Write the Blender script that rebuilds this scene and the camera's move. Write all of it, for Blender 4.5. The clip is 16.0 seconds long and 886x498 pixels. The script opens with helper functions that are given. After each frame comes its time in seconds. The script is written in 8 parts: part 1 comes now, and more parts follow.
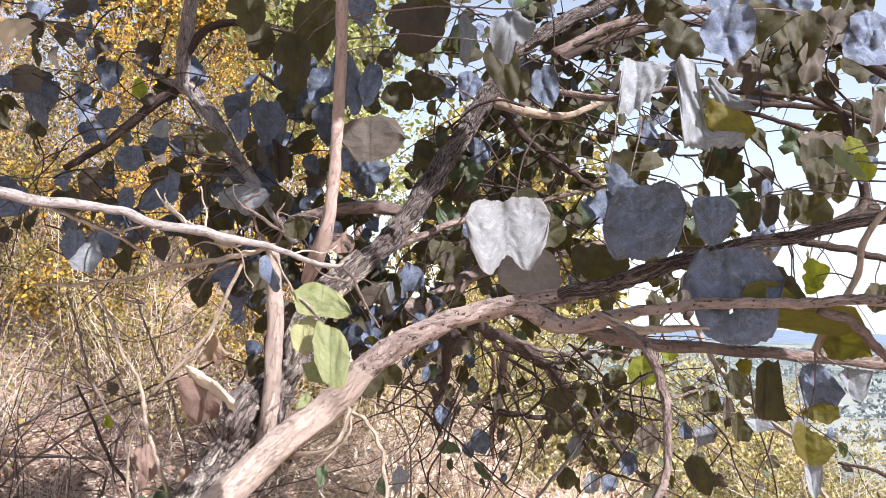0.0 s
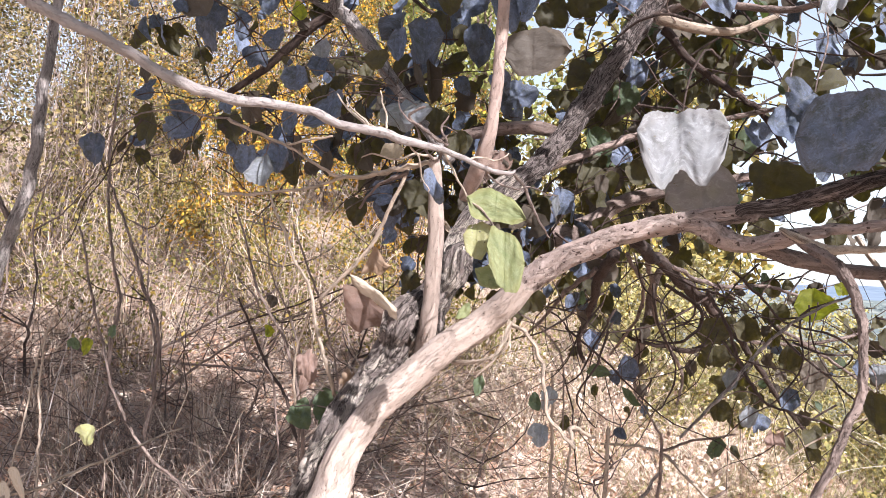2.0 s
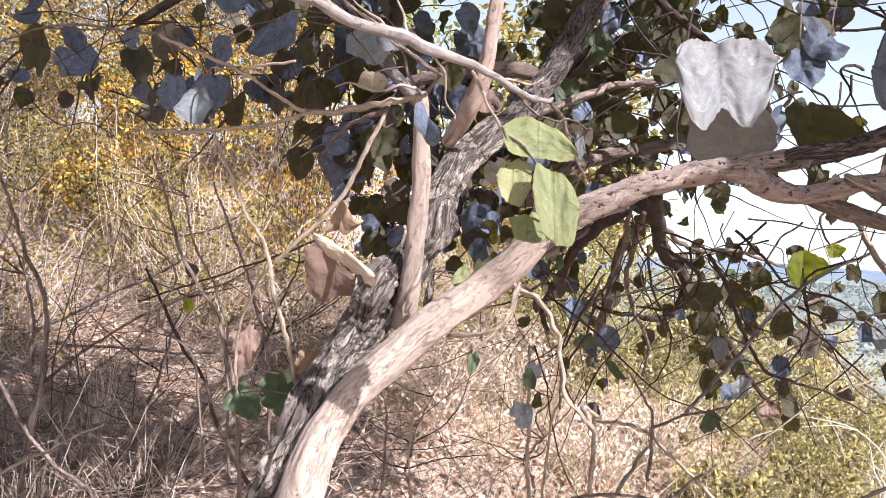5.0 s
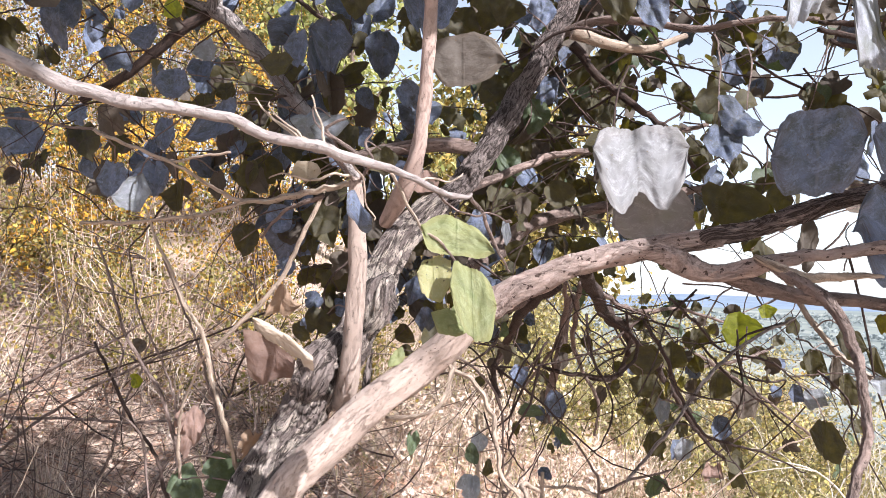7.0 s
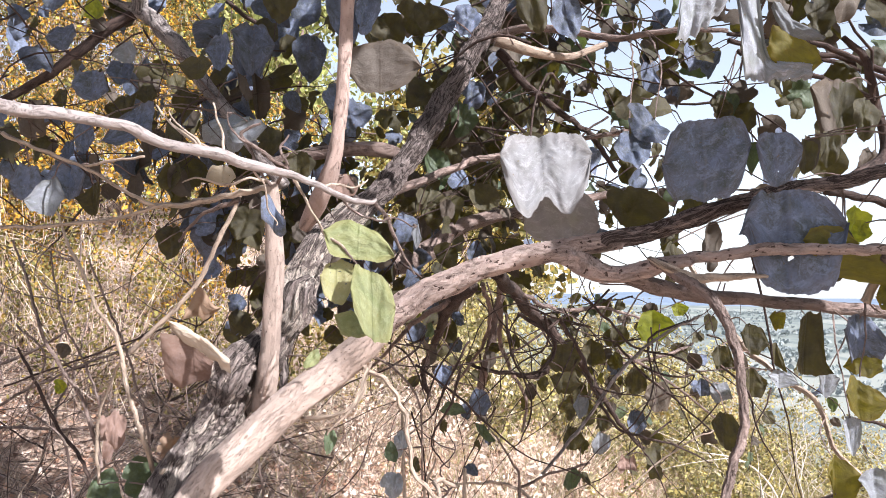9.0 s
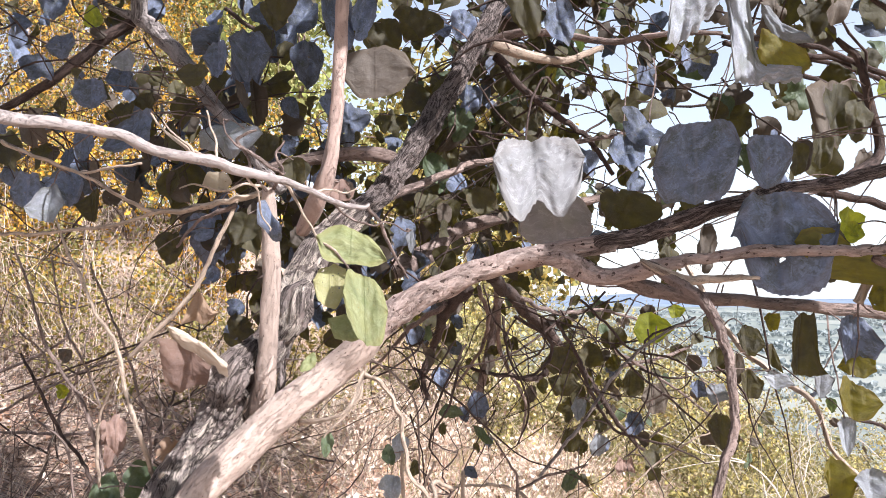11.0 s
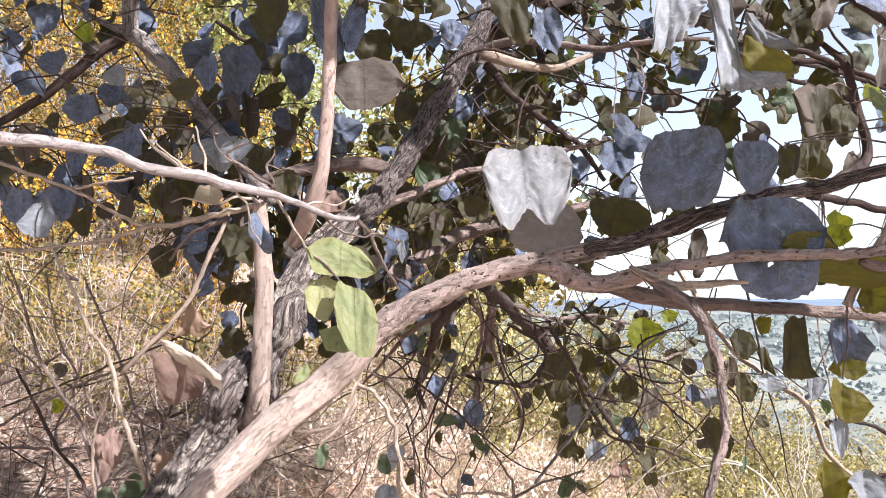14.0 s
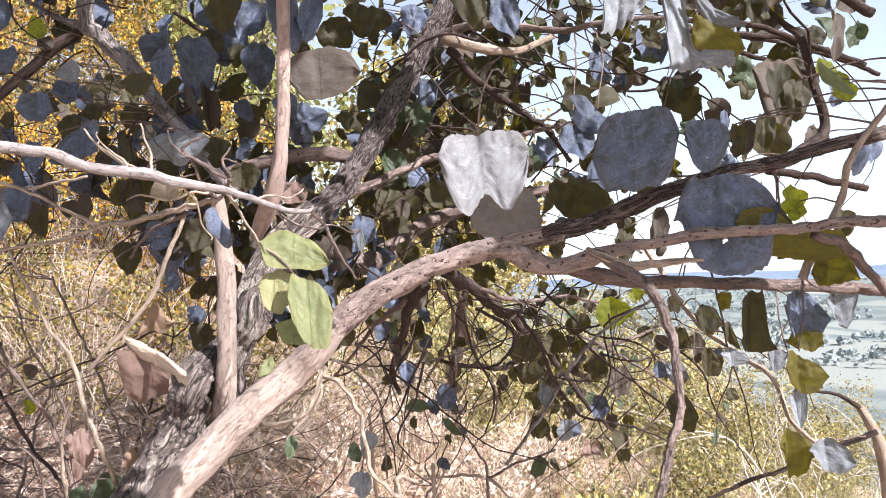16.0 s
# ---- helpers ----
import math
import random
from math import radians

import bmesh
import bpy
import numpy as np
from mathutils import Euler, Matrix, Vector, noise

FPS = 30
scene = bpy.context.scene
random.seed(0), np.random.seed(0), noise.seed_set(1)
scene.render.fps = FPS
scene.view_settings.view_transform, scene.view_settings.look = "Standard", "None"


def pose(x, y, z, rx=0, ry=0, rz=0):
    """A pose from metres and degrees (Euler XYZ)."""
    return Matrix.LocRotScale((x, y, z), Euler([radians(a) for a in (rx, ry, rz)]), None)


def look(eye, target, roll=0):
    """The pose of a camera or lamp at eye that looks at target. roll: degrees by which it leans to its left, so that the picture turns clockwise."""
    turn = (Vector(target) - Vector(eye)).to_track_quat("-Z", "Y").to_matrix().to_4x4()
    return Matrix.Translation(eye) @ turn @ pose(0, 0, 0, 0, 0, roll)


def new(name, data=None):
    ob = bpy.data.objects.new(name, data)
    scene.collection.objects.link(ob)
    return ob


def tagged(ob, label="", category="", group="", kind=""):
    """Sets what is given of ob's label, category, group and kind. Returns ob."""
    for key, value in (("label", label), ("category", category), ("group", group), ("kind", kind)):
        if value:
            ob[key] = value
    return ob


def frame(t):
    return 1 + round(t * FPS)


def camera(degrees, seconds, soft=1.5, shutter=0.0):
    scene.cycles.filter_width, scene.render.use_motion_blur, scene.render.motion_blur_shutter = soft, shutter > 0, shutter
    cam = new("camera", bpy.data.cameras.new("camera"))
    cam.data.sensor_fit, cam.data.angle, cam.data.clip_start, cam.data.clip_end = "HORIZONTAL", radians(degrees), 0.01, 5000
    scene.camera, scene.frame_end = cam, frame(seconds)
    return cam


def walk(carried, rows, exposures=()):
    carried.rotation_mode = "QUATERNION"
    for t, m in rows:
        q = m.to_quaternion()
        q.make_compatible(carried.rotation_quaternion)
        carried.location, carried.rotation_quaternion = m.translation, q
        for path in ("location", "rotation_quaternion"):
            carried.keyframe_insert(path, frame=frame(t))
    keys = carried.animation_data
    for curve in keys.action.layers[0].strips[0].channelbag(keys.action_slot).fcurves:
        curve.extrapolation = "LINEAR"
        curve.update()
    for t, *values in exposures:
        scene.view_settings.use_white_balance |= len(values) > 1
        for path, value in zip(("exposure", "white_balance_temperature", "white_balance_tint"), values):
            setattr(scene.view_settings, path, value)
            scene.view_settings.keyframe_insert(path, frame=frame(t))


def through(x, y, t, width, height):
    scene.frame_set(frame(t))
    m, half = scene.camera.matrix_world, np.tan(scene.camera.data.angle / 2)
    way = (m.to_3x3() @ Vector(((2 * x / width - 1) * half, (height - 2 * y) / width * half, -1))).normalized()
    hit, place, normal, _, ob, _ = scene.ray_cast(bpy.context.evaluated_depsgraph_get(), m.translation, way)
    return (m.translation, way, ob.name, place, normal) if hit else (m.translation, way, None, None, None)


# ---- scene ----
from functools import partial

cam = camera(64.9, 16.0, soft=0.55)
PATH = [
    (0, (0.063, 0.028, 1.494), (-0.016, 2.015, 1.712), 0.4),
    (0.5, (0.04, 0.02, 1.49), (-0.162, 1.998, 1.702), 0.4),
    (1, (0.016, 0.015, 1.47), (-0.272, 1.985, 1.655), 0.9),
    (1.5, (-0.006, 0.012, 1.45), (-0.33, 1.981, 1.589), 2.1),
    (2, (-0.042, 0.031, 1.421), (-0.454, 1.988, 1.469), 2.6),
    (2.5, (-0.088, 0.049, 1.379), (-0.59, 1.984, 1.327), 2.5),
    (3, (-0.123, 0.059, 1.349), (-0.659, 1.982, 1.232), 2.4),
    (3.5, (-0.156, 0.088, 1.331), (-0.7, 2.006, 1.178), 2.8),
    (4, (-0.209, 0.166, 1.334), (-0.697, 2.1, 1.189), 2.3),
    (4.5, (-0.275, 0.247, 1.35), (-0.521, 2.23, 1.259), 0.9),
    (5, (-0.307, 0.283, 1.37), (-0.405, 2.281, 1.361), 2.6),
    (5.2, (-0.325, 0.292, 1.377), (-0.437, 2.288, 1.435), 2.5),
    (7.3, (-0.207, 0.224, 1.459), (-0.183, 2.22, 1.575), 0.4),
    (7.5, (-0.188, 0.201, 1.453), (-0.115, 2.196, 1.569), 0.6),
    (8, (-0.151, 0.21, 1.468), (-0.012, 2.201, 1.594), 0.3),
    (8.5, (-0.155, 0.211, 1.462), (-0.048, 2.204, 1.584), 0.5),
    (9, (-0.149, 0.208, 1.461), (-0.032, 2.201, 1.578), 0.4),
    (11.3, (-0.127, 0.19, 1.462), (-0.022, 2.183, 1.588), -0.0),
    (11.5, (-0.125, 0.188, 1.46), (-0.008, 2.181, 1.582), 0.0),
    (12, (-0.115, 0.191, 1.459), (0.016, 2.183, 1.574), -0.5),
    (12.5, (-0.112, 0.198, 1.46), (0.02, 2.19, 1.574), -0.2),
    (13, (-0.112, 0.199, 1.462), (0.019, 2.19, 1.588), -0.3),
    (13.5, (-0.113, 0.192, 1.467), (0.009, 2.182, 1.619), -0.6),
    (14, (-0.116, 0.184, 1.468), (-0.003, 2.176, 1.612), -0.9),
    (14.5, (-0.111, 0.19, 1.469), (-0.007, 2.182, 1.604), -1.3),
    (15, (-0.099, 0.207, 1.469), (0.021, 2.199, 1.591), -1.6),
    (15.5, (-0.09, 0.21, 1.466), (0.054, 2.202, 1.581), -2.8),
    (16, (-0.065, 0.176, 1.473), (0.093, 2.167, 1.57), -3.0),
]
walk(cam, [(t, look(eye, target, roll)) for t, eye, target, roll in PATH],
     [(0.0, 1.33, 6200, 13), (2.0, 1.32, 6200, 13), (3.2, 1.24, 6200, 13), (4.2, 1.25, 6200, 13), (5.2, 1.33, 6200, 13), (8.0, 1.36, 6200, 13), (16.0, 1.36, 6200, 13)])

# ---- world, sun ----
SUN = Vector((0.62, -0.60, 0.60)).normalized()
world = bpy.data.worlds.new("sky")
scene.world = world
world.use_nodes = True
wn = world.node_tree
sky = wn.nodes.new("ShaderNodeTexSky")
sky.sky_type = "NISHITA"
sky.sun_disc = False
sky.sun_elevation = math.asin(SUN.z)
sky.sun_rotation = math.atan2(SUN.x, SUN.y)
sky.air_density, sky.dust_density, sky.ozone_density = 1.0, 1.5, 1.0
# haze that whitens the sky all round towards the horizon
haze = wn.nodes.new("ShaderNodeBackground")
haze.inputs[0].default_value = (0.93, 0.965, 1.0, 1)
geo = wn.nodes.new("ShaderNodeTexCoord")
sep = wn.nodes.new("ShaderNodeSeparateXYZ")
thin = wn.nodes.new("ShaderNodeMapRange")
thin.inputs[1].default_value, thin.inputs[2].default_value = 0.9, 0.0
thin.inputs[3].default_value, thin.inputs[4].default_value = 0.0, 1.0
deep = wn.nodes.new("ShaderNodeMath")
deep.operation = "MULTIPLY"
deep.inputs[1].default_value = 0.36
both = wn.nodes.new("ShaderNodeAddShader")
wn.links.new(geo.outputs["Generated"], sep.inputs[0])
wn.links.new(sep.outputs[2], thin.inputs[0])
wn.links.new(thin.outputs[0], deep.inputs[0])
wn.links.new(deep.outputs[0], haze.inputs[1])
wn.links.new(sky.outputs[0], wn.nodes["Background"].inputs[0])
wn.links.new(wn.nodes["Background"].outputs[0], both.inputs[0])
wn.links.new(haze.outputs[0], both.inputs[1])
wn.links.new(both.outputs[0], wn.nodes["World Output"].inputs[0])
wn.nodes["Background"].inputs[1].default_value = 0.05
lamp = new("sun", bpy.data.lights.new("sun", "SUN"))
lamp.data.energy, lamp.data.angle, lamp.data.color = 5.0, radians(0.6), (1.0, 0.975, 0.96)
lamp.matrix_world = look(SUN * 50, (0, 0, 0))


# ---- materials ----
class Mat:
    """A node material with short ways to add nodes."""

    def __init__(self, name):
        self.m = bpy.data.materials.new(name)
        self.m.use_nodes = True
        self.nt = self.m.node_tree
        self.b = self.nt.nodes["Principled BSDF"]
        self.out = self.nt.nodes["Material Output"]

    def node(self, kind, **inputs):
        n = self.nt.nodes.new("ShaderNode" + kind)
        for k, v in inputs.items():
            self.put(n, k, v)
        return n

    def put(self, n, k, v):
        s = n.inputs[int(k[1:])] if k[0] == "i" and k[1:].isdigit() else n.inputs[k]
        if hasattr(v, "links"):
            self.nt.links.new(v, s)
        else:
            s.default_value = v

    def math(self, op, a, b=0.0, clamp=False):
        n = self.node("Math", i0=a, i1=b)
        n.operation, n.use_clamp = op, clamp
        return n.outputs[0]

    def mix(self, f, a, b):
        n = self.nt.nodes.new("ShaderNodeMix")
        n.data_type = "RGBA"
        for i, v in ((0, f), (6, a), (7, b)):
            if hasattr(v, "links"):
                self.nt.links.new(v, n.inputs[i])
            else:
                n.inputs[i].default_value = v if i == 0 else (*v, 1)
        return n.outputs[2]

    def noise(self, vec, scale, detail=4.0, rough=0.6, dist=0.0):
        n = self.node("TexNoise", Scale=scale, Detail=detail, Roughness=rough, Distortion=dist)
        if vec is not None:
            self.nt.links.new(vec, n.inputs["Vector"])
        return n.outputs[0]

    def ramp(self, f, lo, hi):
        n = self.node("MapRange", i0=f, i1=lo, i2=hi)
        n.clamp = True
        return n.outputs[0]

    def stretch(self, vec, x, y, z):
        n = self.node("Mapping", Vector=vec, Scale=(x, y, z))
        return n.outputs[0]

    def coord(self, which):
        return self.node("TexCoord").outputs[which]

    def bump(self, h, strength, distance):
        n = self.node("Bump", Strength=strength, Distance=distance, Height=h)
        self.nt.links.new(n.outputs[0], self.b.inputs["Normal"])
        return n.outputs[0]

    def set(self, **kw):
        for k, v in kw.items():
            self.put(self.b, k.replace("_", " "), v)


def bark(name, pale, mid, dark, cracks, depth, worn_lit=0.0, rough=0.85, plate=(60, 10), split=0.05, pit=(135, 95, 0.655)):
    """Bark that follows the branch: patches of long fissures, flaked scales, pits, ring scars and grit."""
    a = Mat(name)
    uv = a.coord("UV")
    where = a.ramp(a.noise(a.stretch(uv, 24, 8, 1), 1.0, 6, 0.7, 1.0), cracks + 0.10, cracks - 0.10)
    line = a.noise(a.stretch(uv, plate[0], plate[1], 1), 1.0, 6, 0.62, 1.6)
    side = a.noise(a.stretch(uv, plate[0] * 2.3, plate[1] * 2.6, 1), 1.0, 5, 0.62, 1.2)
    deep = a.ramp(a.math("ABSOLUTE", a.math("SUBTRACT", line, 0.5)), split, split * 0.25)
    fine = a.math("MULTIPLY", a.ramp(a.math("ABSOLUTE", a.math("SUBTRACT", side, 0.5)), split * 0.7, split * 0.15), 0.6)
    crack = a.math("MULTIPLY", a.math("MAXIMUM", deep, fine), where)
    blot = a.ramp(a.noise(a.stretch(uv, 17, 8, 1), 1.0, 7, 0.75, 1.0), 0.36, 0.66)
    flake = a.ramp(a.noise(a.stretch(uv, 58, 27, 1), 1.0, 6, 0.72, 1.4), 0.535, 0.575)
    scar = a.ramp(a.noise(a.stretch(uv, 34, 17, 1), 1.0, 7, 0.74, 1.8), 0.60, 0.635)
    fibre = a.noise(a.stretch(uv, 210, 30, 1), 1.0, 5, 0.75, 0.4)
    grit = a.noise(a.stretch(uv, 190, 140, 1), 1.0, 5, 0.74)
    pits = a.ramp(a.noise(a.stretch(uv, pit[0], pit[1], 1), 1.0, 3, 0.55), pit[2], pit[2] + 0.035)
    ticks = a.ramp(a.noise(a.stretch(uv, 50, 210, 1), 1.0, 4, 0.6, 0.3), 0.68, 0.74)
    col = a.mix(blot, pale, mid)
    col = a.mix(a.math("MULTIPLY", flake, 0.5), col, mid)
    col = a.mix(a.math("MULTIPLY", scar, 0.55), col, a.mix(0.55, mid, dark))
    col = a.mix(a.math("MULTIPLY", where, a.math("MULTIPLY", a.ramp(side, 0.46, 0.62), 0.4)), col, a.mix(0.5, mid, dark))
    col = a.mix(a.math("MULTIPLY", a.ramp(fibre, 0.48, 0.76), 0.25), col, mid)
    col = a.mix(a.math("MULTIPLY", a.ramp(grit, 0.56, 0.76), 0.45), col, dark)
    # pale patches: bare worn wood, and sun patches painted in with it
    if worn_lit:
        bare = a.ramp(a.noise(a.stretch(uv, 22, 10, 1), 1.0, 6, 0.65, 1.2), 0.50, 0.53)
        col = a.mix(a.math("MULTIPLY", bare, worn_lit), col, (0.66, 0.56, 0.48))
    col = a.mix(a.math("MULTIPLY", crack, 0.88), col, dark)
    col = a.mix(a.math("MULTIPLY", pits, 0.85), col, dark)
    col = a.mix(a.math("MULTIPLY", ticks, 0.35), col, dark)
    h = a.math("ADD", a.math("MULTIPLY", crack, -1.0), a.math("ADD", a.math("MULTIPLY", grit, 0.6), a.math("MULTIPLY", fibre, 0.4)))
    h = a.math("SUBTRACT", a.math("SUBTRACT", h, a.math("MULTIPLY", pits, 0.5)), a.math("ADD", a.math("MULTIPLY", flake, 0.35), a.math("MULTIPLY", scar, 0.5)))
    a.set(Base_Color=col, Roughness=rough, Specular_IOR_Level=0.22)
    a.bump(h, 1.0, depth)
    return a.m


BARK_PALE = bark("bark_pale", (0.51, 0.405, 0.35), (0.41, 0.315, 0.262), (0.085, 0.052, 0.04), 0.30, 0.006, plate=(34, 9), split=0.026)
BARK_ROUGH = bark("bark_rough", (0.52, 0.41, 0.365), (0.31, 0.22, 0.19), (0.025, 0.014, 0.012), 0.70, 0.016, plate=(62, 7), split=0.07)
BARK_OLD = bark("bark_old", (0.42, 0.35, 0.32), (0.23, 0.175, 0.155), (0.024, 0.016, 0.013), 0.56, 0.022, 1.0, plate=(46, 9), split=0.045)
BARK_STUB = bark("bark_stub", (0.375, 0.295, 0.25), (0.30, 0.23, 0.195), (0.09, 0.055, 0.045), 0.26, 0.005, plate=(40, 12), split=0.026)
BARK_SCALY = bark("bark_scaly", (0.44, 0.37, 0.345), (0.27, 0.21, 0.19), (0.025, 0.016, 0.013), 0.64, 0.02, plate=(50, 9), split=0.065)
BARK_LIMB = bark("bark_limb", (0.57, 0.45, 0.40), (0.40, 0.29, 0.25), (0.06, 0.032, 0.025), 0.42, 0.014, plate=(38, 9), split=0.045, pit=(75, 58, 0.61))
BARK_SHOOT = bark("bark_shoot", (0.43, 0.325, 0.28), (0.32, 0.225, 0.19), (0.08, 0.05, 0.04), 0.36, 0.005, plate=(70, 20))
BARK_TWIG = bark("bark_twig", (0.31, 0.235, 0.205), (0.20, 0.142, 0.12), (0.05, 0.034, 0.028), 0.46, 0.006)
BARK_GREY = bark("bark_grey", (0.50, 0.44, 0.41), (0.31, 0.26, 0.245), (0.06, 0.045, 0.04), 0.52, 0.008)
BARK_STRAW = bark("bark_straw", (0.44, 0.355, 0.28), (0.31, 0.235, 0.18), (0.10, 0.065, 0.05), 0.42, 0.003)
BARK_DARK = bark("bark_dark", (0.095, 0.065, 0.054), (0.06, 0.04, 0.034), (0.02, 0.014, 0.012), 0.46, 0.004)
BARK_WHITE = bark("bark_white", (0.33, 0.29, 0.275), (0.25, 0.21, 0.195), (0.08, 0.058, 0.05), 0.28, 0.003, pit=(110, 80, 0.70))
BARK_BLEACHED = bark("bark_bleached", (0.62, 0.56, 0.49), (0.50, 0.44, 0.37), (0.30, 0.24, 0.19), 0.32, 0.004)


def leaf_mat(name, top, blotch, vein, dust, through, rough=0.55, share=0.32, dusty=(0.42, 0.43, 0.44), spot=(0.12, 0.07, 0.02), holes=0.755, spread=0.7):
    """A leaf blade: side veins and midrib from the blade's own map, dust, spots, and light that comes through."""
    a = Mat(name)
    uv, obj = a.coord("UV"), a.coord("Object")
    rnd = a.math("FRACT", a.math("ADD", a.node("ObjectInfo").outputs["Random"], a.node("NewGeometry").outputs["Random Per Island"]))
    sep = a.node("SeparateXYZ", Vector=uv)
    u, v = sep.outputs[0], sep.outputs[1]
    au = a.math("ABSOLUTE", a.math("SUBTRACT", u, 0.5))
    mid = a.ramp(au, 0.022, 0.008)
    wave = a.math("ADD", a.math("SUBTRACT", v, a.math("MULTIPLY", au, -0.9)), a.math("MULTIPLY", a.noise(obj, 6.0, 2), 0.05))
    tri = a.math("PINGPONG", a.math("MULTIPLY", wave, 7.0), 0.5)
    side = a.math("MULTIPLY", a.ramp(tri, 0.06, 0.0), 0.6)
    net = a.node("TexVoronoi", Vector=a.stretch(uv, 26, 26, 1))
    net.feature = "DISTANCE_TO_EDGE"
    fine = a.math("MULTIPLY", a.ramp(net.outputs[0], 0.10, 0.02), 0.25)
    veins = a.math("MAXIMUM", mid, a.math("MAXIMUM", side, fine))
    shift = a.node("CombineXYZ", i0=a.math("MULTIPLY", rnd, 37.0), i1=a.math("MULTIPLY", rnd, 11.0))
    place = a.node("VectorMath", i0=uv, i1=shift.outputs[0]).outputs[0]
    big = a.noise(place, 2.6, 4, 0.6, 0.4)
    grain = a.noise(place, 38.0, 4, 0.7)
    col = a.mix(a.ramp(big, 0.34, 0.68), top, blotch)
    col = a.mix(a.math("MULTIPLY", veins, 0.24), col, vein)
    power = a.math("MULTIPLY", a.ramp(a.math("ADD", a.math("MULTIPLY", a.noise(place, 4.5, 6, 0.7, 0.5), 0.75), a.math("MULTIPLY", grain, 0.3)), 0.40, 0.62), dust)
    col = a.mix(power, col, dusty)
    pale = a.ramp(a.math("ADD", a.math("MULTIPLY", a.noise(place, 7.0, 7, 0.72, 1.0), 0.85), a.math("MULTIPLY", grain, 0.2)), 0.52, 0.66)
    col = a.mix(a.math("MULTIPLY", pale, 0.46 * dust), col, tuple(min(0.85, c * 1.9 + 0.03) for c in dusty))
    rim = a.ramp(a.math("ADD", a.math("POWER", a.math("ADD", a.math("POWER", a.math("MULTIPLY", au, 2.0), 2.0), a.math("POWER", a.math("MULTIPLY", a.math("SUBTRACT", v, 0.5), 2.0), 2.0)), 0.5), a.math("MULTIPLY", a.noise(place, 14.0, 4), 0.35)), 1.02, 1.14)
    col = a.mix(a.math("MULTIPLY", rim, 0.12), col, spot)
    col = a.mix(a.math("MULTIPLY", a.ramp(a.noise(place, 9.0, 3, 0.6), 0.67, 0.72), 0.7), col, spot)
    tone = a.math("ADD", a.math("MULTIPLY", rnd, spread), 1.0 - spread / 2)
    hsv = a.node("HueSaturation", Color=col, Value=tone)
    h = a.math("ADD", a.math("MULTIPLY", veins, -0.14), a.math("MULTIPLY", a.noise(place, 11.0, 5, 0.65), 0.8))
    a.set(Base_Color=hsv.outputs[0], Roughness=rough, Specular_IOR_Level=0.3)
    nrm = a.bump(h, 0.38, 0.009)
    tr = a.node("BsdfTranslucent", Color=a.mix(0.55, top, blotch) if through[0] is None else a.mix(a.ramp(big, 0.3, 0.7), through, top), Normal=nrm)
    mx = a.node("MixShader", i0=share, i1=a.b.outputs[0], i2=tr.outputs[0])
    gone = a.ramp(a.noise(place, 10.0, 2, 0.5, 0.3), holes, holes + 0.004)
    hole = a.node("MixShader", i0=gone, i1=mx.outputs[0], i2=a.node("BsdfTransparent").outputs[0])
    a.nt.links.new(hole.outputs[0], a.out.inputs[0])
    return a.m


